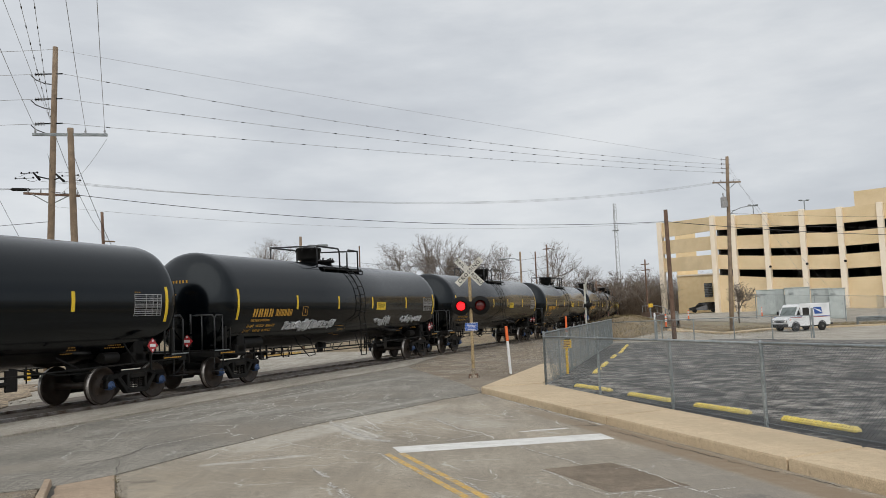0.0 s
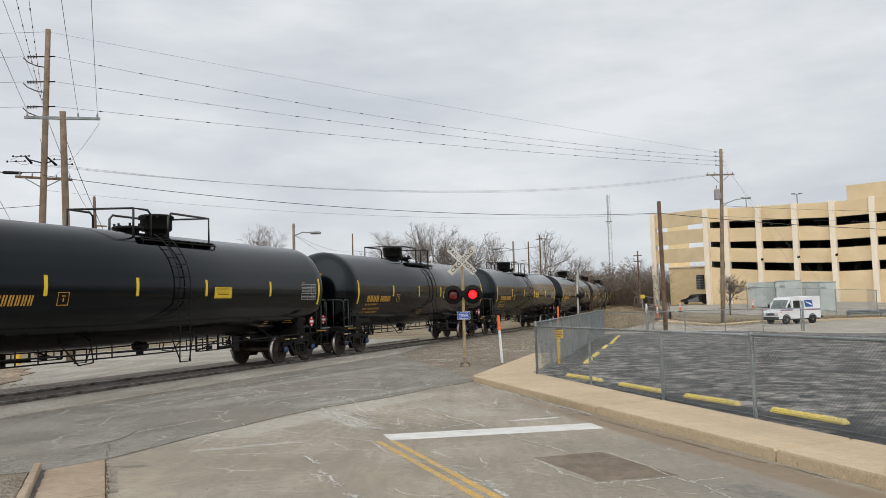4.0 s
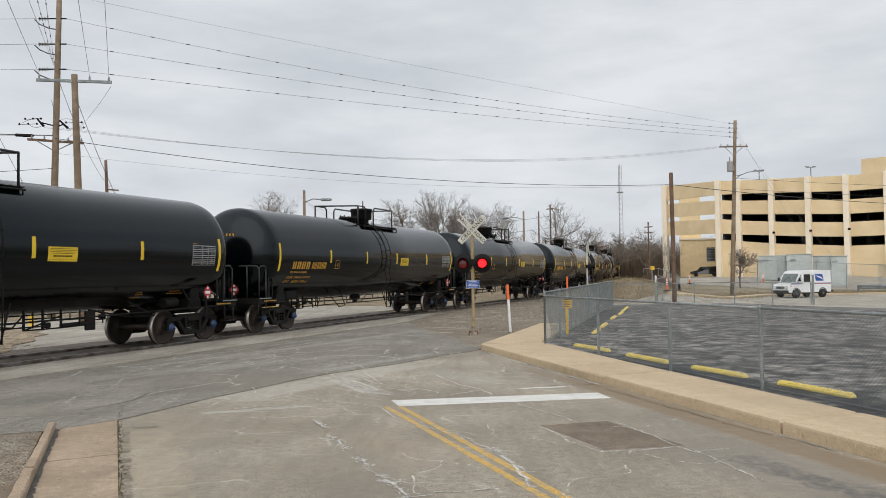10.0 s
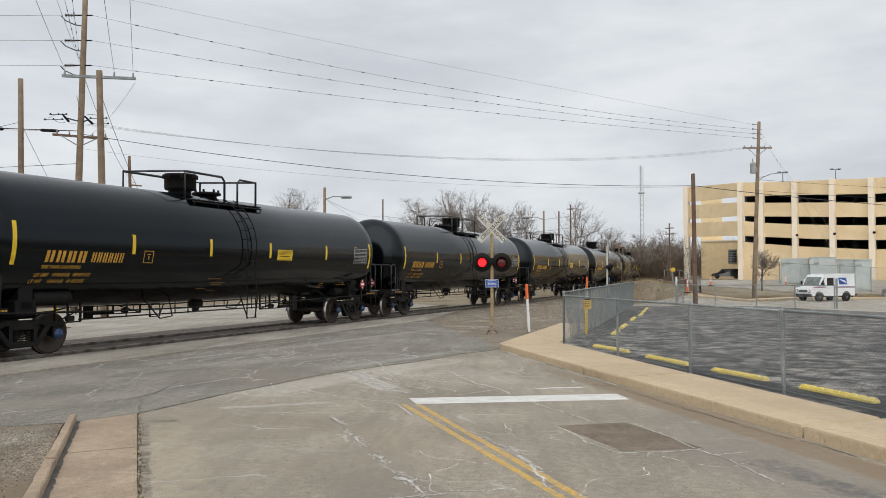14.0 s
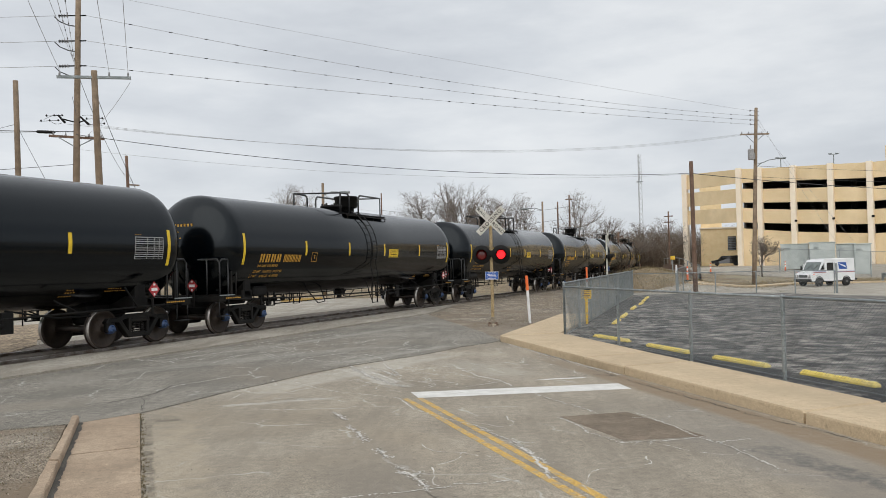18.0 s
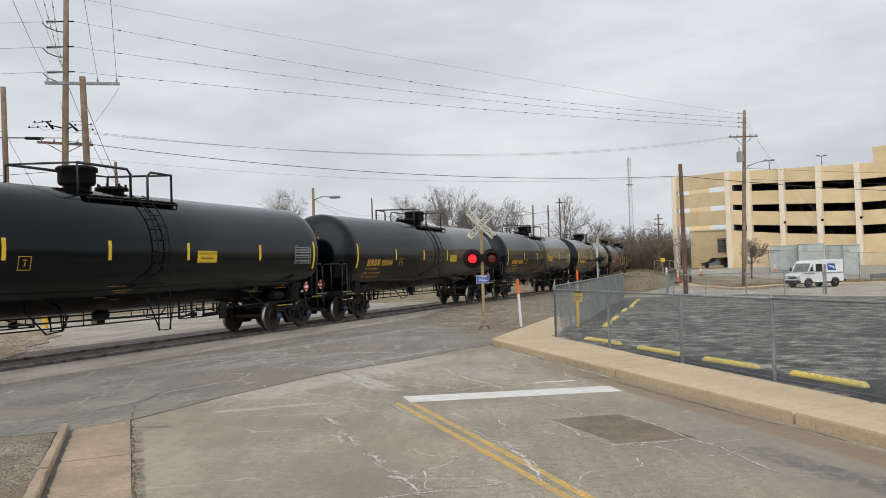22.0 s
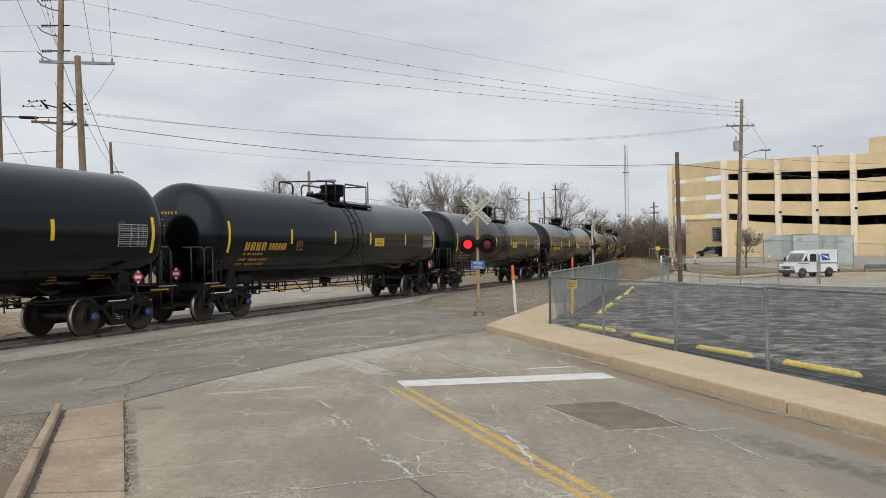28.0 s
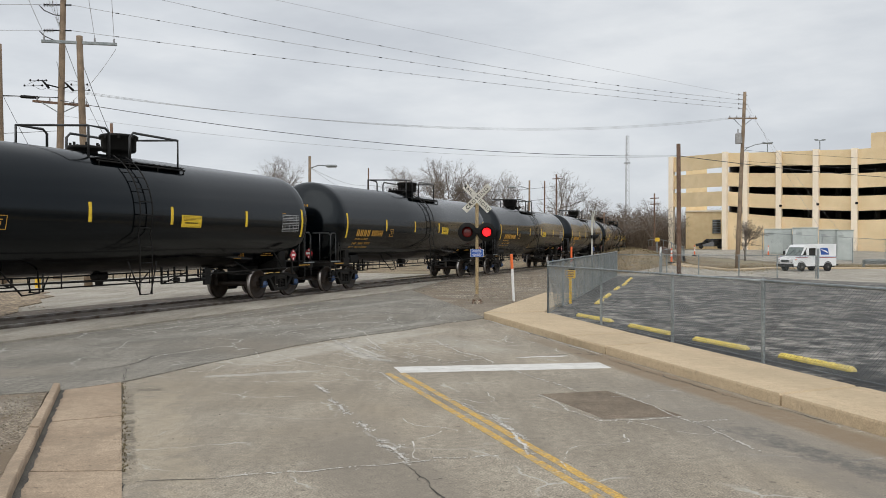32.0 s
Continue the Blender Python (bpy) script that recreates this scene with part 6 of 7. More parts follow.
# ---------------------------------------------------------------- garage
COLS = [
    (34.18, 126.46, (15.19, 12.88, 12.35, 10.24, 9.61, 7.45, 7.45, 1.40, 1.40)),
    (38.68, 115.18, (14.65, 12.68, 11.89, 9.93, 9.23, 7.14, 7.14, 6.30, 1.30)),
    (41.10, 113.81, (14.50, 12.63, 11.65, 9.74, 8.85, 6.90, 6.90, 5.96, 1.24)),
    (44.25, 110.15, (14.24, 12.37, 11.33, 9.45, 8.42, 6.54, 6.54, 5.46, 1.23)),
    (47.50, 106.27, (13.97, 12.04, 11.00, 9.11, 8.06, 6.18, 6.18, 5.10, 1.23)),
    (50.95, 103.10, (13.75, 11.77, 10.68, 8.86, 7.81, 5.95, 5.95, 4.79, 1.22)),
]
for k in range(4):
    x, y, z = COLS[-1]
    COLS.append((x + 3.4, y - 3.3, tuple(h - 0.02 * k for h in z)))


def garage():
    g = thing("parking_garage", "beige concrete parking garage with dark open levels", "garage")
    run = Vector((0.72, -0.69, 0))
    inward = Vector((0.69, 0.72, 0))
    for k, (x, y, z) in enumerate(COLS):
        m = M()
        w = 0.68 if k else 0.8
        mm = Matrix.Translation((x, y, 0)) @ Matrix.Rotation(math.atan2(run.y, run.x), 4, "Z")
        m.box((0, -0.15, (z[0] + 0.12) / 2), (w, 0.7, z[0] + 0.12), mm, 0.03)
        part("column", m, CREAM, g)
    for k, (a, b) in enumerate(zip(COLS, COLS[1:])):
        pa, pb = Vector((a[0], a[1], 0)), Vector((b[0], b[1], 0))
        deep = 2.4 if k == 0 else 26.0
        back = inward if k else Vector((-(pb - pa).y, (pb - pa).x, 0)).normalized()
        nrm = Vector((-(pb - pa).y, (pb - pa).x, 0)).normalized()
        for lv in range(4):
            t0, b0, t1, b1 = a[2][2 * lv], a[2][2 * lv + 1], b[2][2 * lv], b[2][2 * lv + 1]
            if lv == 3:
                if k == 0:
                    continue
                t0, b0, t1, b1 = a[2][7], 0.5, b[2][7], 0.5
            th = nrm * 0.22
            vs = [pa + Vector((0, 0, b0)), pb + Vector((0, 0, b1)), pb + Vector((0, 0, t1)), pa + Vector((0, 0, t0))]
            vs += [v + th for v in vs]
            part("spandrel", M().add(vs, [(0, 1, 2, 3), (7, 6, 5, 4), (0, 4, 5, 1), (3, 2, 6, 7), (0, 3, 7, 4), (1, 5, 6, 2)]), BEIGE, g)
            if lv < 3:
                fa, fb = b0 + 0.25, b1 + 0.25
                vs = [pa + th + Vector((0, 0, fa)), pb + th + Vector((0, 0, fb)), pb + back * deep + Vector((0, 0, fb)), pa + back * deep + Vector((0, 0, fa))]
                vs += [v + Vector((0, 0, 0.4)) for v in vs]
                # deck slab, its colour darkened so the open level looks deep in shade
                part("deck", M().add(vs, [(3, 2, 1, 0), (4, 5, 6, 7), (0, 1, 5, 4), (1, 2, 6, 5), (2, 3, 7, 6), (3, 0, 4, 7)]), SHADEGREY, g)
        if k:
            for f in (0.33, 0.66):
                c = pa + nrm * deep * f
                part("inner_column", M().box((c.x, c.y, 6.5), (0.6, 0.6, 12.0)), SHADEGREY, g)
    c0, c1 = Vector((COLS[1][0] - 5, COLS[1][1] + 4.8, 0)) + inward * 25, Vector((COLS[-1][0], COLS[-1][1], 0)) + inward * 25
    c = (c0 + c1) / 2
    # added full-height back wall, dark in colour, shuts out the sky behind
    part("added_back_wall", M().box((0, 0, 7.0), ((c1 - c0).length, 0.3, 13.4), Matrix.Translation((c.x, c.y, 0)) @ Matrix.Rotation(math.atan2((c1 - c0).y, (c1 - c0).x), 4, "Z")), SHADEGREY, g)
    for k, dd in ((1, 26.0), (len(COLS) - 1, 26.0)):
        x, y, z = COLS[k]
        c = Vector((x, y, 0)) + inward * dd / 2
        if k == 1:
            c = Vector((x, y, 0)) + inward * 13.5
            # wall added to block daylight from the left, its shade in the colour
            part("added_end_wall", M().box((0, 0, 6.6), (0.3, 24, 13.0), Matrix.Translation((c.x, c.y, 0)) @ Matrix.Rotation(math.atan2(run.y, run.x), 4, "Z")), SHADEGREY, g)
        else:
            part("added_end_wall", M().box((0, 0, 6.6), (0.3, dd, 13.0), Matrix.Translation((c.x, c.y, 0)) @ Matrix.Rotation(math.atan2(run.y, run.x), 4, "Z")), BEIGE, g)
    # stair head on the roof
    part("stair_head", M().box((0, 0, 0), (9, 8, 4.0), Matrix.Translation((60.8, 106.5, 14.3)) @ Matrix.Rotation(math.atan2(run.y, run.x), 4, "Z")), BEIGE, g, "plain beige stair head on the roof")
    for x, y, z0, h in ((44.5, 115, 13.8, 2.2), (50.5, 112, 13.4, 2.6)):
        m = M().cyl((x, y, z0), (x, y, z0 + h), 0.07, n=8)
        m.box((x, y, z0 + h), (1.1, 0.1, 0.08)).box((x - 0.5, y, z0 + h + 0.08), (0.45, 0.3, 0.16), bev=0.04).box((x + 0.5, y, z0 + h + 0.08), (0.45, 0.3, 0.16), bev=0.04)
        part("roof_lamp", m, GALV, g, "double-headed roof lamp")
    for k in (3, 4, 5):
        x, y, z = COLS[k]
        part("wall_lamp", M().box((x - 0.1, y - 0.6, 6.9), (0.32, 0.25, 0.3), bev=0.06), BLACK, g)


garage()


def brick_block():
    b = thing("brick_building", "yellow brick building with a barred window", "building")
    run = math.atan2(-1.4, 4.6)
    mm = Matrix.Translation((38.85, 137.5, 0)) @ Matrix.Rotation(run, 4, "Z")
    part("wall", M().box((5.6, 2, 3.5), (10, 6, 7.2), mm), BRICKY, b)
    part("stair_tower", M().box((2.3, 4, 8), (3.4, 4, 15.4), mm), BRICKY, b)
    part("coping", M().box((5.6, 2, 7.2), (10.3, 6.3, 0.25), mm), CREAM, b)
    w = part("window", M().box((5.5, -1.02, 4.6), (1.3, 0.12, 2.3), mm), GLASSD, b)
    m = M()
    for k in range(8):
        m.box((5.5, -1.1, 3.6 + 0.28 * k), (1.3, 0.06, 0.07), mm)
    part("bars", m, GALV, w)


brick_block()


# ---------------------------------------------------------------- yard in front of the garage
def cabinet(x, y, w, d, h, label="pale green electrical cabinet"):
    z = ground_z(x, y)
    c = thing("electrical_cabinet", label, "cabinet", pose(x, y, z, 0, 0, -24), "electrical cabinets")
    part("body", M().box((0, 0, h / 2), (w, d, h), bev=0.04), XFORM, c)
    part("roof", M().box((0, 0, h + 0.03), (w + 0.12, d + 0.12, 0.08), bev=0.02), XFORM, c)
    n = max(1, int(w / 0.9))
    for k in range(n):
        cx = -w / 2 + w * (k + 0.5) / n
        dr = part("door", M().box((cx, -d / 2 - 0.015, h * 0.48), (w / n * 0.9, 0.03, h * 0.85), bev=0.01), XFORM, c)
        part("handle", M().box((cx + w / n * 0.3, -d / 2 - 0.05, h * 0.5), (0.04, 0.04, 0.2)), GALV, dr)
    m = M()
    for k in range(5):
        m.box((-w * 0.25, -d / 2 - 0.04, h * 0.78 + k * 0.05), (0.5, 0.02, 0.02))
    part("louvre", m, GALV, c)


for x, y, w, d, h in ((34.75, 86.8, 2.7, 2.2, 2.6), (36.5, 84.2, 2.4, 1.8, 2.95), (38.45, 83.35, 1.7, 1.8, 2.9), (39.6, 82.2, 1.5, 1.6, 3.0)):
    cabinet(x, y, w, d, h)
fence("yard_fence", [(29.6, 82.0), (30.6, 80.2), (41.9, 77.3), (42.4, 80)], 2.4, [(29.6, 82.0), (30.6, 80.2), (33.2, 79.5), (35.8, 78.85), (38.4, 78.2), (41.9, 77.3)], "tall chain-link fence round the electrical yard", wire=0.005, cell=0.16, r=0.04)


def guardrail():
    g = thing("guardrail", "grey steel guardrail beside the far street", "guardrail")
    a, b = Vector((35.5, 70.2, 0)), Vector((52, 73.5, 0))
    for k in range(6):
        p = a.lerp(b, k / 5)
        part("post", M().box((p.x, p.y + 0.12, ground_z(p.x, p.y) + 0.3), (0.12, 0.16, 0.9)), GALV, g)
    m = M()
    for z, o in ((0.45, 0.0), (0.53, 0.06), (0.6, 0.0), (0.68, 0.06), (0.76, 0.0)):
        m.tube([(a.x, a.y - o, ground_z(a.x, a.y) + z), (b.x, b.y - o, ground_z(b.x, b.y) + z)], 0.045, 5)
    part("beam", m, GALV, g)


guardrail()


def delineator(x, y, h=1.0):
    z = ground_z(x, y)
    d = thing("traffic_delineator", "orange traffic delineator with white bands", "traffic delineator", pose(x, y, z), "delineators")
    part("base", M().lathe([(0.25, 0), (0.25, 0.05), (0.1, 0.08)], 12), RUBBER, d)
    part("tube", M().lathe([(0.075, 0.05), (0.055, h), (0, h + 0.03)], 12), ORANGE, d)
    for k in (0.55, 0.8):
        part("band", M().lathe([(0.08 - 0.022 * k, h * k - 0.09), (0.077 - 0.022 * k, h * k + 0.09)], 12), WHITEM, d)


for x, y in ((32.3, 83.2), (23.2, 77.9), (15.6, 57.9)):
    delineator(x, y)


def retaining_wall():
    pts = [(22.3, 92.3), (21.75, 85.2), (20.8, 77.2), (19.45, 69.3), (18.1, 63.5), (17.4, 61.3)]
    w = thing("retaining_wall", "curved dark retaining wall with a fence on top", "wall")
    fine = []
    for k in range(len(pts) - 1):
        fine += [(pts[k][0] + (pts[k + 1][0] - pts[k][0]) * f, pts[k][1] + (pts[k + 1][1] - pts[k][1]) * f) for f in (0, 0.34, 0.67)]
    fine.append(pts[-1])
    m = M()
    for x, y in fine:
        z = ground_z(x, y)
        m.v += [(x - 0.12, y, z - 0.3), (x - 0.12, y, z + 0.55), (x + 0.12, y, z + 0.55), (x + 0.12, y, z - 0.3)]
    m.f = [(4 * i + j, 4 * i + (j + 1) % 4, 4 * i + 4 + (j + 1) % 4, 4 * i + 4 + j) for i in range(len(fine) - 1) for j in range(4)] + [(0, 1, 2, 3)]
    m.smooth = [False] * len(m.f)
    part("wall", m, WOODD, w)
    part("rail", M().tube([(x, y, ground_z(x, y) + 1.25) for x, y in fine], 0.03, 6), GALV, w)
    for x, y in fine[::2]:
        part("post", M().cyl((x, y, ground_z(x, y)), (x, y, ground_z(x, y) + 1.3), 0.03, n=8), GALV, w)


retaining_wall()


def orange_sign():
    o = thing("work_sign", "yellow-orange work box on a grey post", "sign", pose(18.3, 72.7, ground_z(18.3, 72.7)))
    part("post", M().box((0, 0, 0.9), (0.08, 0.08, 1.8)), GALV, o)
    part("board", M().box((0, -0.06, 1.95), (0.36, 0.3, 0.34), bev=0.03), SIGNY, o)
    p = thing("white_bollard", "short white concrete bollard on the bank", "bollard", pose(15.0, 58.6, ground_z(15.0, 58.6)))
    part("shaft", M().cyl((0, 0, -0.1), (0, 0, 0.75), 0.07, n=12).lathe([(0.07, 0.75), (0.04, 0.8), (0, 0.81)], 12), WHITEM, p)


orange_sign()


def yellow_bollard(x, y):
    p = thing("yellow_bollard", "yellow-painted steel bollard beyond the railway", "bollard", pose(x, y, ground_z(x, y) - 0.03))
    part("shaft", M().cyl((0, 0, -0.1), (0, 0, 0.95), 0.11, n=14).lathe([(0.11, 0.95), (0.08, 1.02), (0, 1.05)], 14), SIGNY, p)


yellow_bollard(-17.02, 32.92)


def parked_car():
    # made-up car shape in place of a small dark garbage object
    c = thing("parked_car", "dark car shape standing in for a small garbage object by the brick building", "car", pose(40.0, 126.0, ground_z(40.0, 126.0) + 0.02, 0, 0, 165))
    prof = [(-2.2, 0.35), (2.2, 0.35), (2.25, 0.75), (1.3, 0.95), (0.7, 1.5), (-1.6, 1.55), (-2.2, 1.0)]
    vs = [(x, s * (0.9 if z < 1.1 else 0.72), z) for s in (-1, 1) for x, z in prof]
    n = len(prof)
    part("body", M().add(vs, [tuple(range(n)), tuple(range(n, 2 * n))[::-1]] + [(i, n + i, n + (i + 1) % n, (i + 1) % n) for i in range(n)]), GLASSD, c)
    for s in (-1, 1):
        part("side_window", M().box((-0.3, s * 0.80, 1.25), (2.0, 0.04, 0.35), bev=0.02), GLASSD, c)
        for x in (-1.35, 1.4):
            part("wheel", M().lathe([(0, 0.1 * s), (0.18, 0.1 * s), (0.33, 0.08 * s), (0.33, -0.1 * s), (0, -0.1 * s)], 16, "y", (x, s * 0.82, 0.33)), RUBBER, c)


parked_car()


# ---------------------------------------------------------------- mail van
# glass with a pale base colour that stands for the reflected sky
GLASSV = mat("van_glass_sky_grey", (0.10, 0.125, 0.12), (0.16, 0.19, 0.18), 0.08, bump=0, spec=0.9)
STRIPER = mat("faded_red_stripe", (0.30, 0.10, 0.09), (0.36, 0.13, 0.11), 0.5, bump=0)


def mail_van():
    v = thing("mail_van", "white boxy mail delivery van parked on the far street", "van", pose(27.59, 63.42, ground_z(27.59, 63.42) + 0.0, 0, 0, 198) @ Matrix.Scale(0.93, 4, (1, 0, 0)))
    # x forward, y left
    side = [(2.15, 0.42), (2.17, 0.80), (2.02, 1.04), (1.38, 1.20), (0.98, 1.90), (0.82, 2.06), (-2.15, 2.12), (-2.18, 0.45)]
    m = M()
    hw = 0.90
    vs = [(x, s * hw, z) for s in (-1, 1) for x, z in side]
    n = len(side)
    m.add(vs, [tuple(range(n)), tuple(range(n, 2 * n))[::-1]] + [(i, n + i, n + (i + 1) % n, (i + 1) % n) for i in range(n)])
    part("body", m, BODYW, v)
    part("roof_cap", M().box((-0.8, 0, 2.09), (2.8, 1.72, 0.07), bev=0.03), BODYW, v)
    part("windscreen", M().add([(1.33, -0.80, 1.24), (1.33, 0.80, 1.24), (1.0, 0.78, 1.86), (1.0, -0.78, 1.86), (1.37, -0.80, 1.25), (1.37, 0.80, 1.25), (1.03, 0.78, 1.87), (1.03, -0.78, 1.87)], [(0, 3, 2, 1), (4, 5, 6, 7), (0, 1, 5, 4), (1, 2, 6, 5), (2, 3, 7, 6), (3, 0, 4, 7)]), GLASSV, v, "sloping windscreen with the sky's reflection put into its pale colour")
    for s in (-1, 1):
        part("side_window", M().add([(x, s * o, z) for o in (0.88, 0.914) for x, z in ((1.24, 1.28), (0.86, 1.84), (0.86, 1.28))], [(0, 1, 2), (5, 4, 3), (0, 2, 5, 3), (2, 1, 4, 5), (1, 0, 3, 4)]), GLASSD, v)
        part("door_window", M().box((0.28, s * 0.90, 1.5), (0.66, 0.03, 0.62), bev=0.01), GLASSD, v)
        part("door", M().box((0.3, s * 0.90, 0.80), (0.85, 0.02, 0.75), bev=0.008), BODYW, v)
        part("stripe", M().box((-0.15, s * 0.902, 1.13), (4.0, 0.012, 0.035)), BLUEM, v)
        part("stripe", M().box((-0.1, s * 0.902, 1.075), (4.1, 0.012, 0.05)), STRIPER, v)
        part("rain_gutter", M().box((-0.65, s * 0.905, 2.0), (2.9, 0.03, 0.03)), BODYW, v)
        part("side_mirror", M().box((1.25, s * 1.14, 1.42), (0.05, 0.2, 0.28), bev=0.02).tube([(1.2, s * 0.88, 1.3), (1.25, s * 1.1, 1.42)], 0.018, 5), RUBBER, v)
        part("marker_lamp", M().box((1.9, s * 0.903, 0.92), (0.14, 0.012, 0.06)), ORANGE, v)
        part("door_seam", M().box((-0.16, s * 0.906, 1.1), (0.02, 0.008, 1.5)), SHADEGREY, v)
        sx = 1 if s > 0 else -1
        pts = [(-1.42, 1.30), (-0.62, 1.30), (-0.50, 1.82), (-1.30, 1.82)]
        e = M().add([(x, s * 0.895, z) for x, z in pts] + [(x, s * 0.908, z) for x, z in pts], [(4, 5, 6, 7), (3, 2, 1, 0), (0, 1, 5, 4), (1, 2, 6, 5), (2, 3, 7, 6), (3, 0, 4, 7)])
        em = part("emblem", e, BLUEM, v, "blue emblem panel")
        e2 = M()
        e2.add([(-0.55, s * 0.912, 1.74), (-1.15, s * 0.912, 1.60), (-1.38, s * 0.912, 1.38), (-0.8, s * 0.912, 1.60)], [(0, 1, 2, 3), (3, 2, 1, 0)])
        part("swoosh", e2, WHITEM, em)
        for x in (1.38, -1.3):
            w = part("wheel", M().lathe([(0, -0.1), (0.2, -0.1), (0.22, -0.06), (0.33, -0.08), (0.35, -0.05), (0.35, 0.1), (0.3, 0.12), (0, 0.1)], 20, "y", (x, s * 0.87, 0.35)) if s < 0 else M().lathe([(0, 0.1), (0.2, 0.1), (0.22, 0.06), (0.33, 0.08), (0.35, 0.05), (0.35, -0.1), (0.3, -0.12), (0, -0.1)], 20, "y", (x, s * 0.87, 0.35)), RUBBER, v)
            part("hub", M().lathe([(0, s * 0.11), (0.07, s * 0.105), (0.09, s * 0.09)], 14, "y", (x, s * 0.88, 0.35)), SHADEGREY, w)
            part("wheel_arch", M().tube([(x + 0.39 * math.cos(a), s * 0.92, 0.38 + 0.38 * math.sin(a)) for a in [math.pi * k / 10 for k in range(11)]], 0.03, 5), RUBBER, v)
        part("headlight", M().lathe([(0.0, 2.20), (0.085, 2.19), (0.10, 2.15)], 16, "x", (0, s * 0.66, 0.80)), WHITEM, v)
        part("headlight_rim", M().lathe([(0.10, 2.185), (0.125, 2.19), (0.13, 2.14)], 16, "x", (0, s * 0.66, 0.80)), SHADEGREY, v)
        part("mirror", M().box((1.0, s * 1.1, 1.55), (0.06, 0.2, 0.3), bev=0.02).tube([(0.95, s * 0.85, 1.45), (1.0, s * 1.08, 1.55)], 0.015, 5), BODYW, v)
    part("bumper", M().box((2.2, 0, 0.5), (0.16, 1.84, 0.2), bev=0.04), RUBBER, v)
    part("rear_bumper", M().box((-2.28, 0, 0.52), (0.28, 1.84, 0.14), bev=0.03), RUBBER, v)
    gr = part("grille", M().box((2.165, 0, 0.80), (0.03, 0.9, 0.2), bev=0.01), BLACK, v)
    for k in range(4):
        part("grille_bar", M().box((2.185, 0, 0.725 + 0.05 * k), (0.02, 0.86, 0.018)), GALV, gr)
    part("roof_lip", M().box((-2.2, 0, 2.10), (0.22, 1.7, 0.05), bev=0.02), BODYW, v)
    part("wiper", M().tube([(1.42, -0.45, 1.24), (1.18, -0.15, 1.62)], 0.012, 5).tube([(1.42, 0.25, 1.24), (1.18, 0.55, 1.62)], 0.012, 5), RUBBER, v)
    part("sill", M().box((0.0, 0, 0.42), (4.1, 1.7, 0.16)), RUBBER, v)


mail_van()


# ---------------------------------------------------------------- trees
def bare_tree(x, y, h, seed, width=0.6, name="bare_tree", label="leafless grey winter tree with fine twigs", depth=6, twig=0.0075, stem=0.27):
    """A trunk with limbs that fork into a rounded crown of fine twigs; h high, about width * h across."""
    rng = random.Random(seed)
    t = thing(name, label, "tree", pose(x, y, ground_z(x, y) - 0.1), "bare trees")
    trunk, crown = M(), M()

    def grow(p, d, length, rad, level):
        m = trunk if level == 0 else crown
        steps = 4 if level < 3 else 3
        pts, q, dd = [p], p.copy(), d.copy()
        for k in range(steps):
            bow = 0.10 if level == 0 else 0.30
            dd = (dd + Vector((rng.uniform(-1, 1), rng.uniform(-1, 1), rng.uniform(-0.55, 0.8))) * bow).normalized()
            q = q + dd * length / steps
            pts.append(q.copy())
        m.tube(pts, [rad * (1 - 0.45 * k / steps) for k in range(steps + 1)], 7 if level < 2 else (4 if level < 3 else 3))
        if level >= depth:
            return
        kids = rng.randint(4, 5) if level == 0 else rng.randint(2, 4) if level < 3 else rng.randint(2, 3)
        turn = rng.uniform(0, 6.28)
        for k in range(kids):
            f = rng.uniform(0.55, 1.0) if level == 0 else rng.uniform(0.25, 1.0)
            i = min(steps - 1, int(f * steps))
            c = pts[i].lerp(pts[i + 1], f * steps - i)
            turn += 2.4 + rng.uniform(-0.5, 0.5)
            side = Vector((math.cos(turn), math.sin(turn), rng.uniform(-0.25, 0.2)))
            bend = rng.uniform(0.45, 0.85) if level == 0 else rng.uniform(0.5, 1.15)
            nd = (dd * math.cos(bend) + side * math.sin(bend)).normalized()
            ratio = rng.uniform(0.7, 1.05) if level == 0 else rng.uniform(0.48, 0.78)
            grow(c, nd, length * ratio, max(twig, rad * rng.uniform(0.42, 0.6)), level + 1)
        grow(pts[-1], dd, length * (0.8 if level == 0 else 0.68), max(twig, rad * 0.6), level + 1)
    grow(Vector((0, 0, 0)), Vector((rng.uniform(-.08, .08), rng.uniform(-.08, .08), 1)).normalized(), h * stem, h * 0.017, 0)
    top = sorted(v[2] for v in crown.v)[int(len(crown.v) * 0.985)]
    wide = sorted(math.hypot(v[0], v[1]) for v in crown.v)[int(len(crown.v) * 0.96)]
    sz, sx = h / top, min(1.6, max(0.6, width * h * 0.5 / wide))
    for m in (trunk, crown):
        m.v = [(a * sx, b * sx, c * sz if c * sz < 0.72 * h else h * (0.72 + 0.28 * math.tanh((c * sz / h - 0.72) / 0.28))) for a, b, c in m.v]
    part("trunk", trunk, BARK, t)
    part("crown", crown, TWIG, t, "fine leafless twigs")


TREES = [(-19.8, 93, 12.4, 1, 0.44), (-23.6, 97, 8.2, 2, 0.6), (-9.5, 120, 10.8, 3, 0.5), (-5.3, 119, 13.6, 4, 0.62), (-2.9, 118, 15.0, 5, 0.58), (-0.3, 118.5, 14.6, 6, 0.6), (2.7, 118, 12.4, 7, 0.55), (4.9, 118, 12.8, 8, 0.55), (8.5, 118, 12.6, 9, 0.4), (15.2, 117, 12.9, 10, 0.66), (20.0, 118, 8.2, 11, 0.65), (-14.5, 118, 9.4, 14, 0.6), (24.5, 116, 7.0, 12, 0.7), (29.0, 118, 7.6, 13, 0.7), (11.5, 130, 9.0, 16, 0.5)]
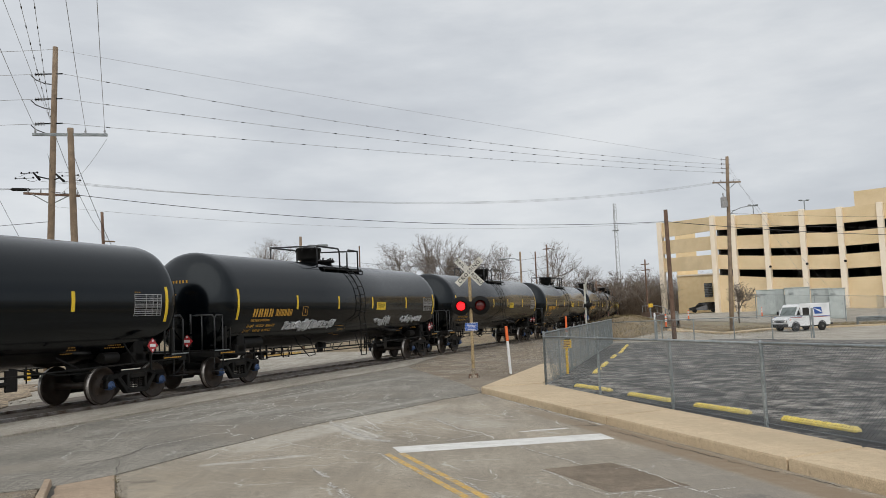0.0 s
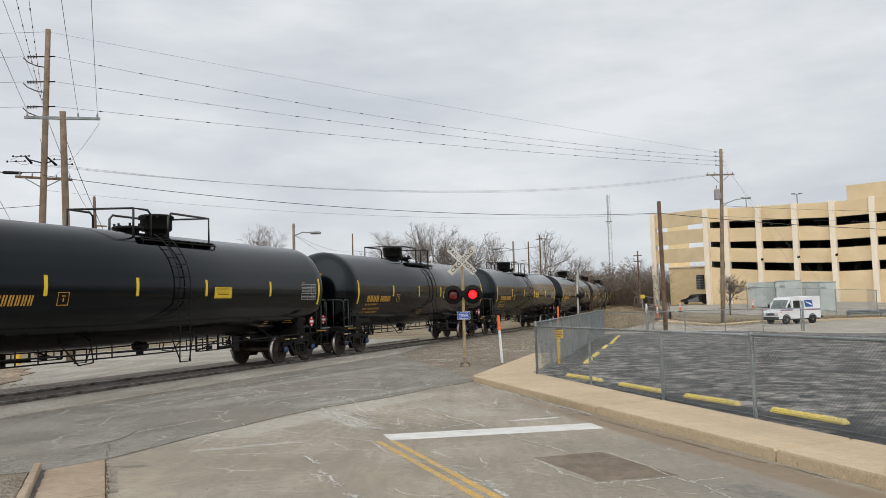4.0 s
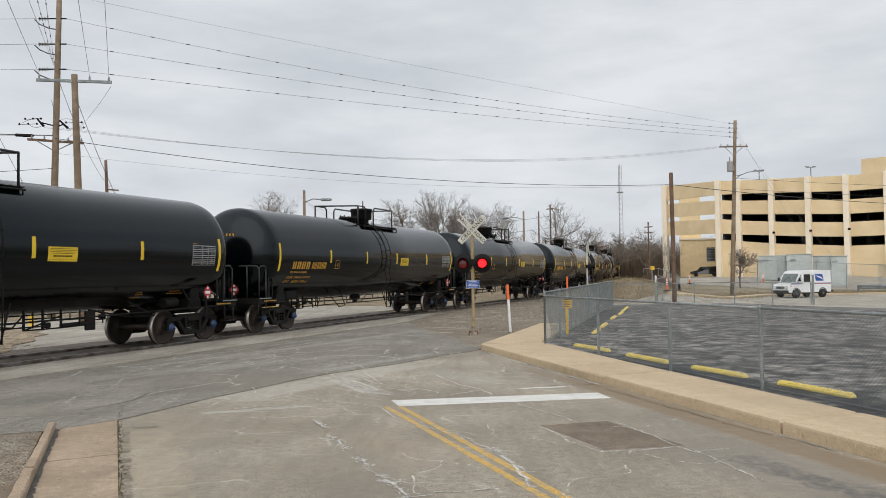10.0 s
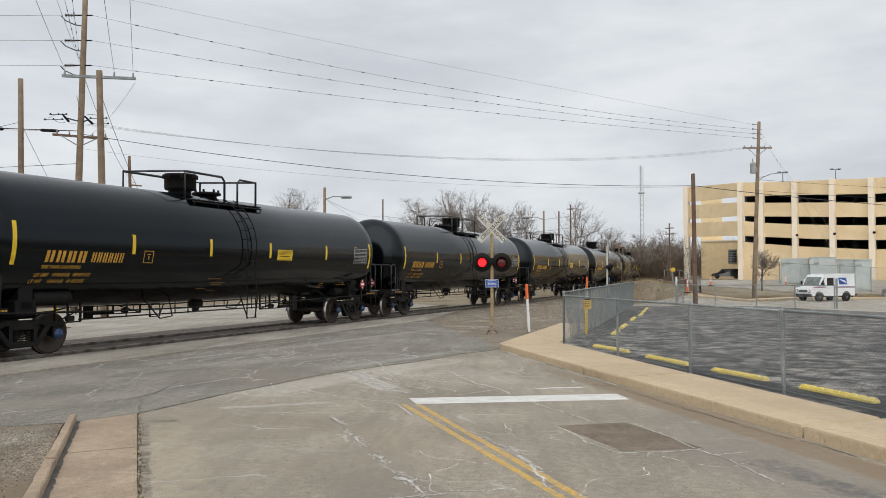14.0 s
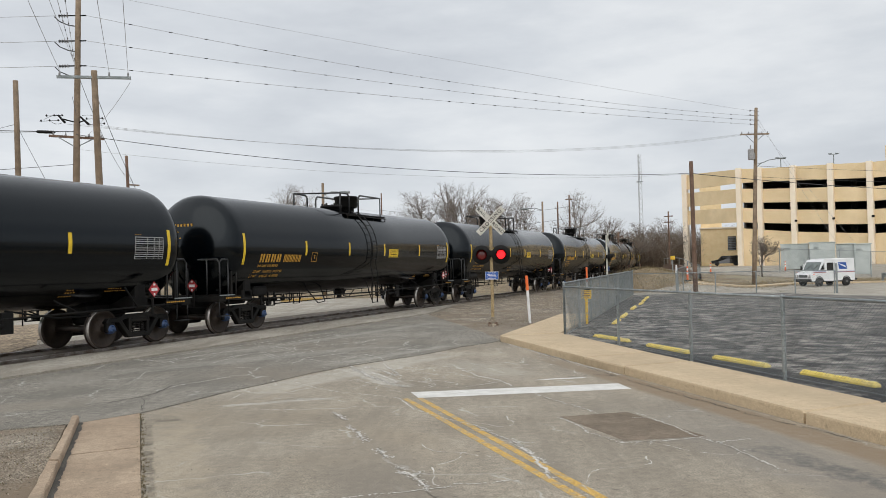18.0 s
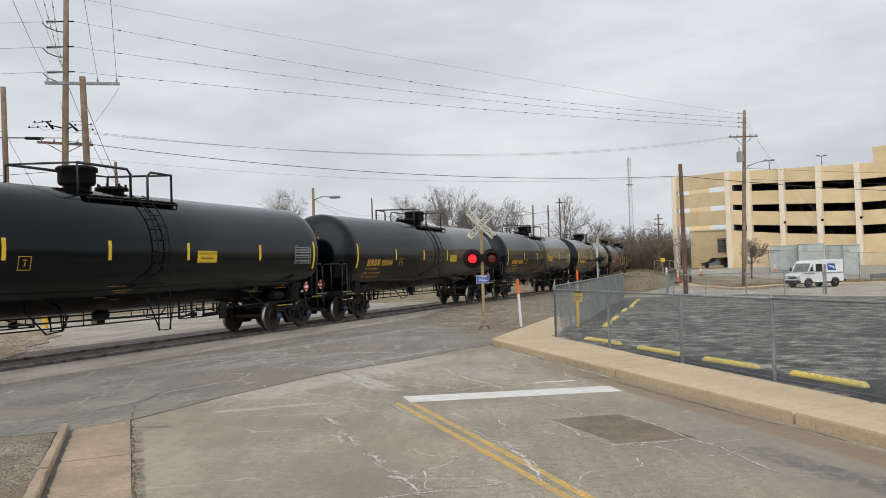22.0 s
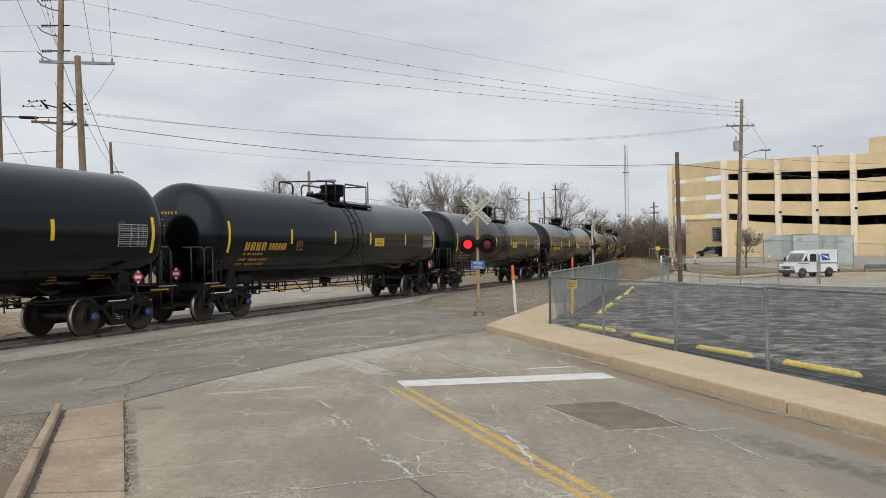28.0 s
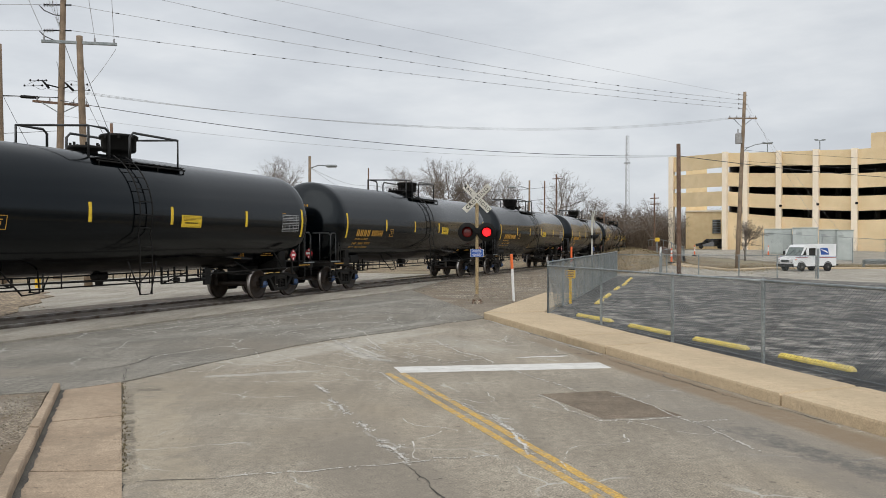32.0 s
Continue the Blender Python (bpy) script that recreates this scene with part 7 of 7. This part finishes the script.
for x, y, h, k, w in TREES:
    bare_tree(x, y, h, k, w)
bare_tree(27.4, 76.1, 4.0, 40, 0.75, "young_tree", "small bare young tree on the grass bank", 5, 0.010)


def brush(name, spots, seed, label):
    rng = random.Random(seed)
    m = M()
    for x, y, w, d, h, n in spots:
        for k in range(n):
            px, py = x + rng.uniform(-w, w), y + rng.uniform(-d, d)
            hh = h * rng.uniform(0.45, 1.0)
            z = ground_z(px, py) - 0.1
            lean = Vector((rng.uniform(-0.4, 0.4), rng.uniform(-0.4, 0.4), 1))
            p0 = Vector((px, py, z))
            p1 = p0 + lean * hh * 0.5
            p2 = p1 + Vector((rng.uniform(-0.5, 0.5), rng.uniform(-0.5, 0.5), 1)) * hh * 0.5
            m.tube([p0, p1, p2], [0.04, 0.025, 0.008], 3)
            for j in range(9):
                b = p0.lerp(p1, rng.uniform(0.4, 1)) if j % 2 else p1.lerp(p2, rng.uniform(0, 0.8))
                e = b + Vector((rng.uniform(-1, 1), rng.uniform(-1, 1), rng.uniform(0.1, 1))) * hh * 0.3
                m.tube([b, e], [0.014, 0.006], 3)
    tagged(part(name, m, BRUSH), label, "undergrowth", kind="stuff")


brush("brushwood", [(24, 135, 12, 10, 6.0, 1500), (36, 160, 16, 12, 7.6, 1200), (6, 140, 14, 6, 4.5, 500), (13, 88, 3.0, 7, 4.5, 500), (-14, 128, 12, 5, 3.5, 250)], 3, "dense brown leafless brushwood beyond the railway")


def scatter(name, areas, seed, material, label, category, grass=False):
    rng = random.Random(seed)
    m = M()
    for x0, y0, x1, y1, w, n, size in areas:
        for _ in range(n):
            f, g = rng.random(), rng.gauss(0, 0.5) * w
            d = Vector((x1 - x0, y1 - y0, 0))
            nn = Vector((-d.y, d.x, 0)).normalized()
            p = Vector((x0, y0, 0)) + d * f + nn * g
            z = ground_z(p.x, p.y)
            if grass:
                for _ in range(5):
                    a = rng.uniform(0, 6.3)
                    t = Vector((math.cos(a), math.sin(a), 0)) * size * rng.uniform(0.3, 1.1)
                    h = size * rng.uniform(0.5, 1.4)
                    q = Vector((-t.y, t.x, 0)).normalized() * 0.006
                    b = Vector((p.x, p.y, z))
                    m.add([b - q, b + q, b + t + Vector((0, 0, h))], [(0, 1, 2), (2, 1, 0)])
            else:
                r = size * rng.uniform(0.4, 1.2)
                vs = [Vector((math.cos(k * 1.257 + f * 9), math.sin(k * 1.257 + f * 9), 0)) * r * rng.uniform(0.7, 1.1) for k in range(5)]
                b = Vector((p.x, p.y, z))
                m.add([b + v + Vector((0, 0, -0.01)) for v in vs] + [b + v * 0.55 + Vector((0, 0, r * rng.uniform(0.5, 0.9))) for v in vs], [(k, (k + 1) % 5, 5 + (k + 1) % 5, 5 + k) for k in range(5)] + [(5, 6, 7, 8, 9)])
    tagged(part(name, m, material), label, category, kind="stuff")


scatter("loose_stones", [(-2.0, 31.5, 2.5, 29.5, 2.4, 260, 0.030), (0.5, 26.5, 3, 32, 1.6, 160, 0.024), (3, 34, 6, 44, 3.0, 700, 0.05), (-5.6, 9.4, -4.6, 6.0, 1.6, 500, 0.012), (-4.40, 10.6, -2.70, 6.5, 0.10, 260, 0.009), (-5.75, 9.7, -4.5, 7.2, 0.9, 2600, 0.011), (-6.6, 9.3, -5.4, 6.6, 1.4, 1500, 0.013), (-12.5, 23.5, -17, 12, 3.0, 900, 0.05)], 8, STONE, "loose pale stones on the gravel verge", "stones")
scatter("dry_grass", [(-5.3, 9.6, -3.9, 6.2, 0.4, 120, 0.014), (-4.40, 10.6, -2.70, 6.5, 0.05, 380, 0.014), (-6.8, 8.6, -5.0, 6.0, 1.6, 70, 0.018), (0.2, 25.6, 2.6, 27.6, 1.6, 50, 0.04), (2.6, 20.8, 5.0, 12.9, 0.08, 160, 0.04)], 9, GRASSD, "thin dry grass tufts along the kerb", "grass", True)
scatter("bank_grass", [(17.2, 59.5, 29, 70.5, 3.0, 2600, 0.14), (9.5, 56, 17, 62, 5.0, 2200, 0.16), (31, 71, 46, 77, 3.5, 1400, 0.14)], 10, GRASSM, "short brown winter grass on the bank", "grass", True)


# ---------------------------------------------------------------- far things
def lattice_tower():
    t = thing("lattice_tower", "tall thin lattice radio mast in the distance", "radio mast", pose(52.2, 243, 0))
    m = M()
    h, b = 34.0, 0.75
    for k in range(3):
        a = 2 * math.pi * k / 3
        m.tube([(b * math.cos(a), b * math.sin(a), 0), (0.55 * math.cos(a), 0.55 * math.sin(a), h)], 0.06, 5)
    n = 22
    for i in range(n):
        for k in range(3):
            a0, a1 = 2 * math.pi * k / 3, 2 * math.pi * (k + 1) / 3
            z0, z1 = h * i / n, h * (i + 1) / n
            r0, r1 = b + (0.55 - b) * i / n, b + (0.55 - b) * (i + 1) / n
            m.tube([(r0 * math.cos(a0), r0 * math.sin(a0), z0), (r1 * math.cos(a1), r1 * math.sin(a1), z1)], 0.05, 4)
    # pale wire grey puts the distance haze into the mast's colour
    part("lattice", m, WIREG, t)
    part("antenna", M().box((0, 0, h * 0.76), (1.9, 1.0, 0.3), bev=0.1).cyl((0, 0, h * 0.75), (0, 0, h + 0.3), 0.05, n=6), GALV, t)


lattice_tower()


def street_lamp(x, y, h, arm, turn):
    s = thing("street_lamp", "wooden pole street lamp beyond the train", "street lamp", pose(x, y, 0, 0, 0, turn), "street lamps")
    part("pole", M().tube([(0, 0, 0), (0, 0, h)], [0.13, 0.095], 10), WOOD, s)
    part("arm", M().tube([(0, 0, h - 0.9), (arm * 0.5, 0, h - 0.65), (arm, 0, h - 0.7)], 0.04, 6), GALV, s)
    part("head", M().box((arm + 0.3, 0, h - 0.72), (0.8, 0.3, 0.2), bev=0.07), GALV, s)


street_lamp(-10.46, 59.0, 8.2, 1.3, 0)
street_lamp(8.0, 84.6, 8.4, 1.6, 180)
pole("utility_pole", (10.66, 94.4, 0), (10.7, 94.4, 9.1), 0.1, 0.08, "thin plain pole far along the railway", WOODD)
for x, y, h, arms in ((-11.4, 109.3, 12.0, 0), (13.3, 104.1, 10.7, 1), (16.5, 88.4, 5.2, 2), (24.1, 97.0, 7.8, 2)):
    p = pole("utility_pole", (x, y, 0), (x, y, h), 0.11, 0.09, "distant wooden utility pole", WOODD)
    for k in range(arms):
        crossarm(p, (x - 0.5, y, h - 0.6 - 0.7 * k), (x + 0.5, y, h - 0.55 - 0.7 * k), WOODD, ())
for z, dz in ((9.7, 0.5), (8.1, 0.4)):
    wire((-10.46, 59.0, 7.4), (-11.4, 109.3, z), 0.5, 0.012)
    wire((-11.4, 109.3, z), (13.3, 104.1, z - dz), 0.9, 0.018, WIRE)


# ---------------------------------------------------------------- motion of things
def motions():
    for k, car in enumerate(CAR_LIST):
        walk(car, [(t / 2, car_pose(k, t / 2)) for t in range(65)])
        sign = 1 if k in TURNED else -1
        for ob in car.children:
            if ob.name.startswith("wheelset"):
                at = ob.matrix_basis.translation.copy()
                rows = []
                for f in range(0, 961, 2):
                    t = f / 30
                    a = sign * travelled(t) * PITCH / 0.457
                    rows.append((t, Matrix.Translation(at) @ Matrix.Rotation(a, 4, "Y")))
                walk(ob, rows)
    # the two lamps take turns: each disc shows its lit or its dark face
    half, start = 0.776, 9.75
    for i, disc in enumerate(FLASHERS):
        at = disc.matrix_basis.translation.copy()
        rows, angle = [], 0.0
        k = math.floor((0 - start) / half)
        lit = (k % 2 == 1) if i == 0 else (k % 2 == 0)
        angle = 0.0 if lit else math.pi
        rows.append((0.0, angle))
        k += 1
        while start + k * half < 32.0:
            f = round((start + k * half) * 30)
            rows.append(((f - 1) / 30, angle))
            rows.append((f / 30, angle + math.pi * 0.35))
            rows.append(((f + 1) / 30, angle + math.pi * 0.7))
            angle += math.pi
            rows.append(((f + 2) / 30, angle))
            k += 1
        rows.append((32.0, angle))
        walk(disc, [(t, Matrix.Translation(at) @ Matrix.Rotation(a, 4, "Z")) for t, a in rows])


motions()
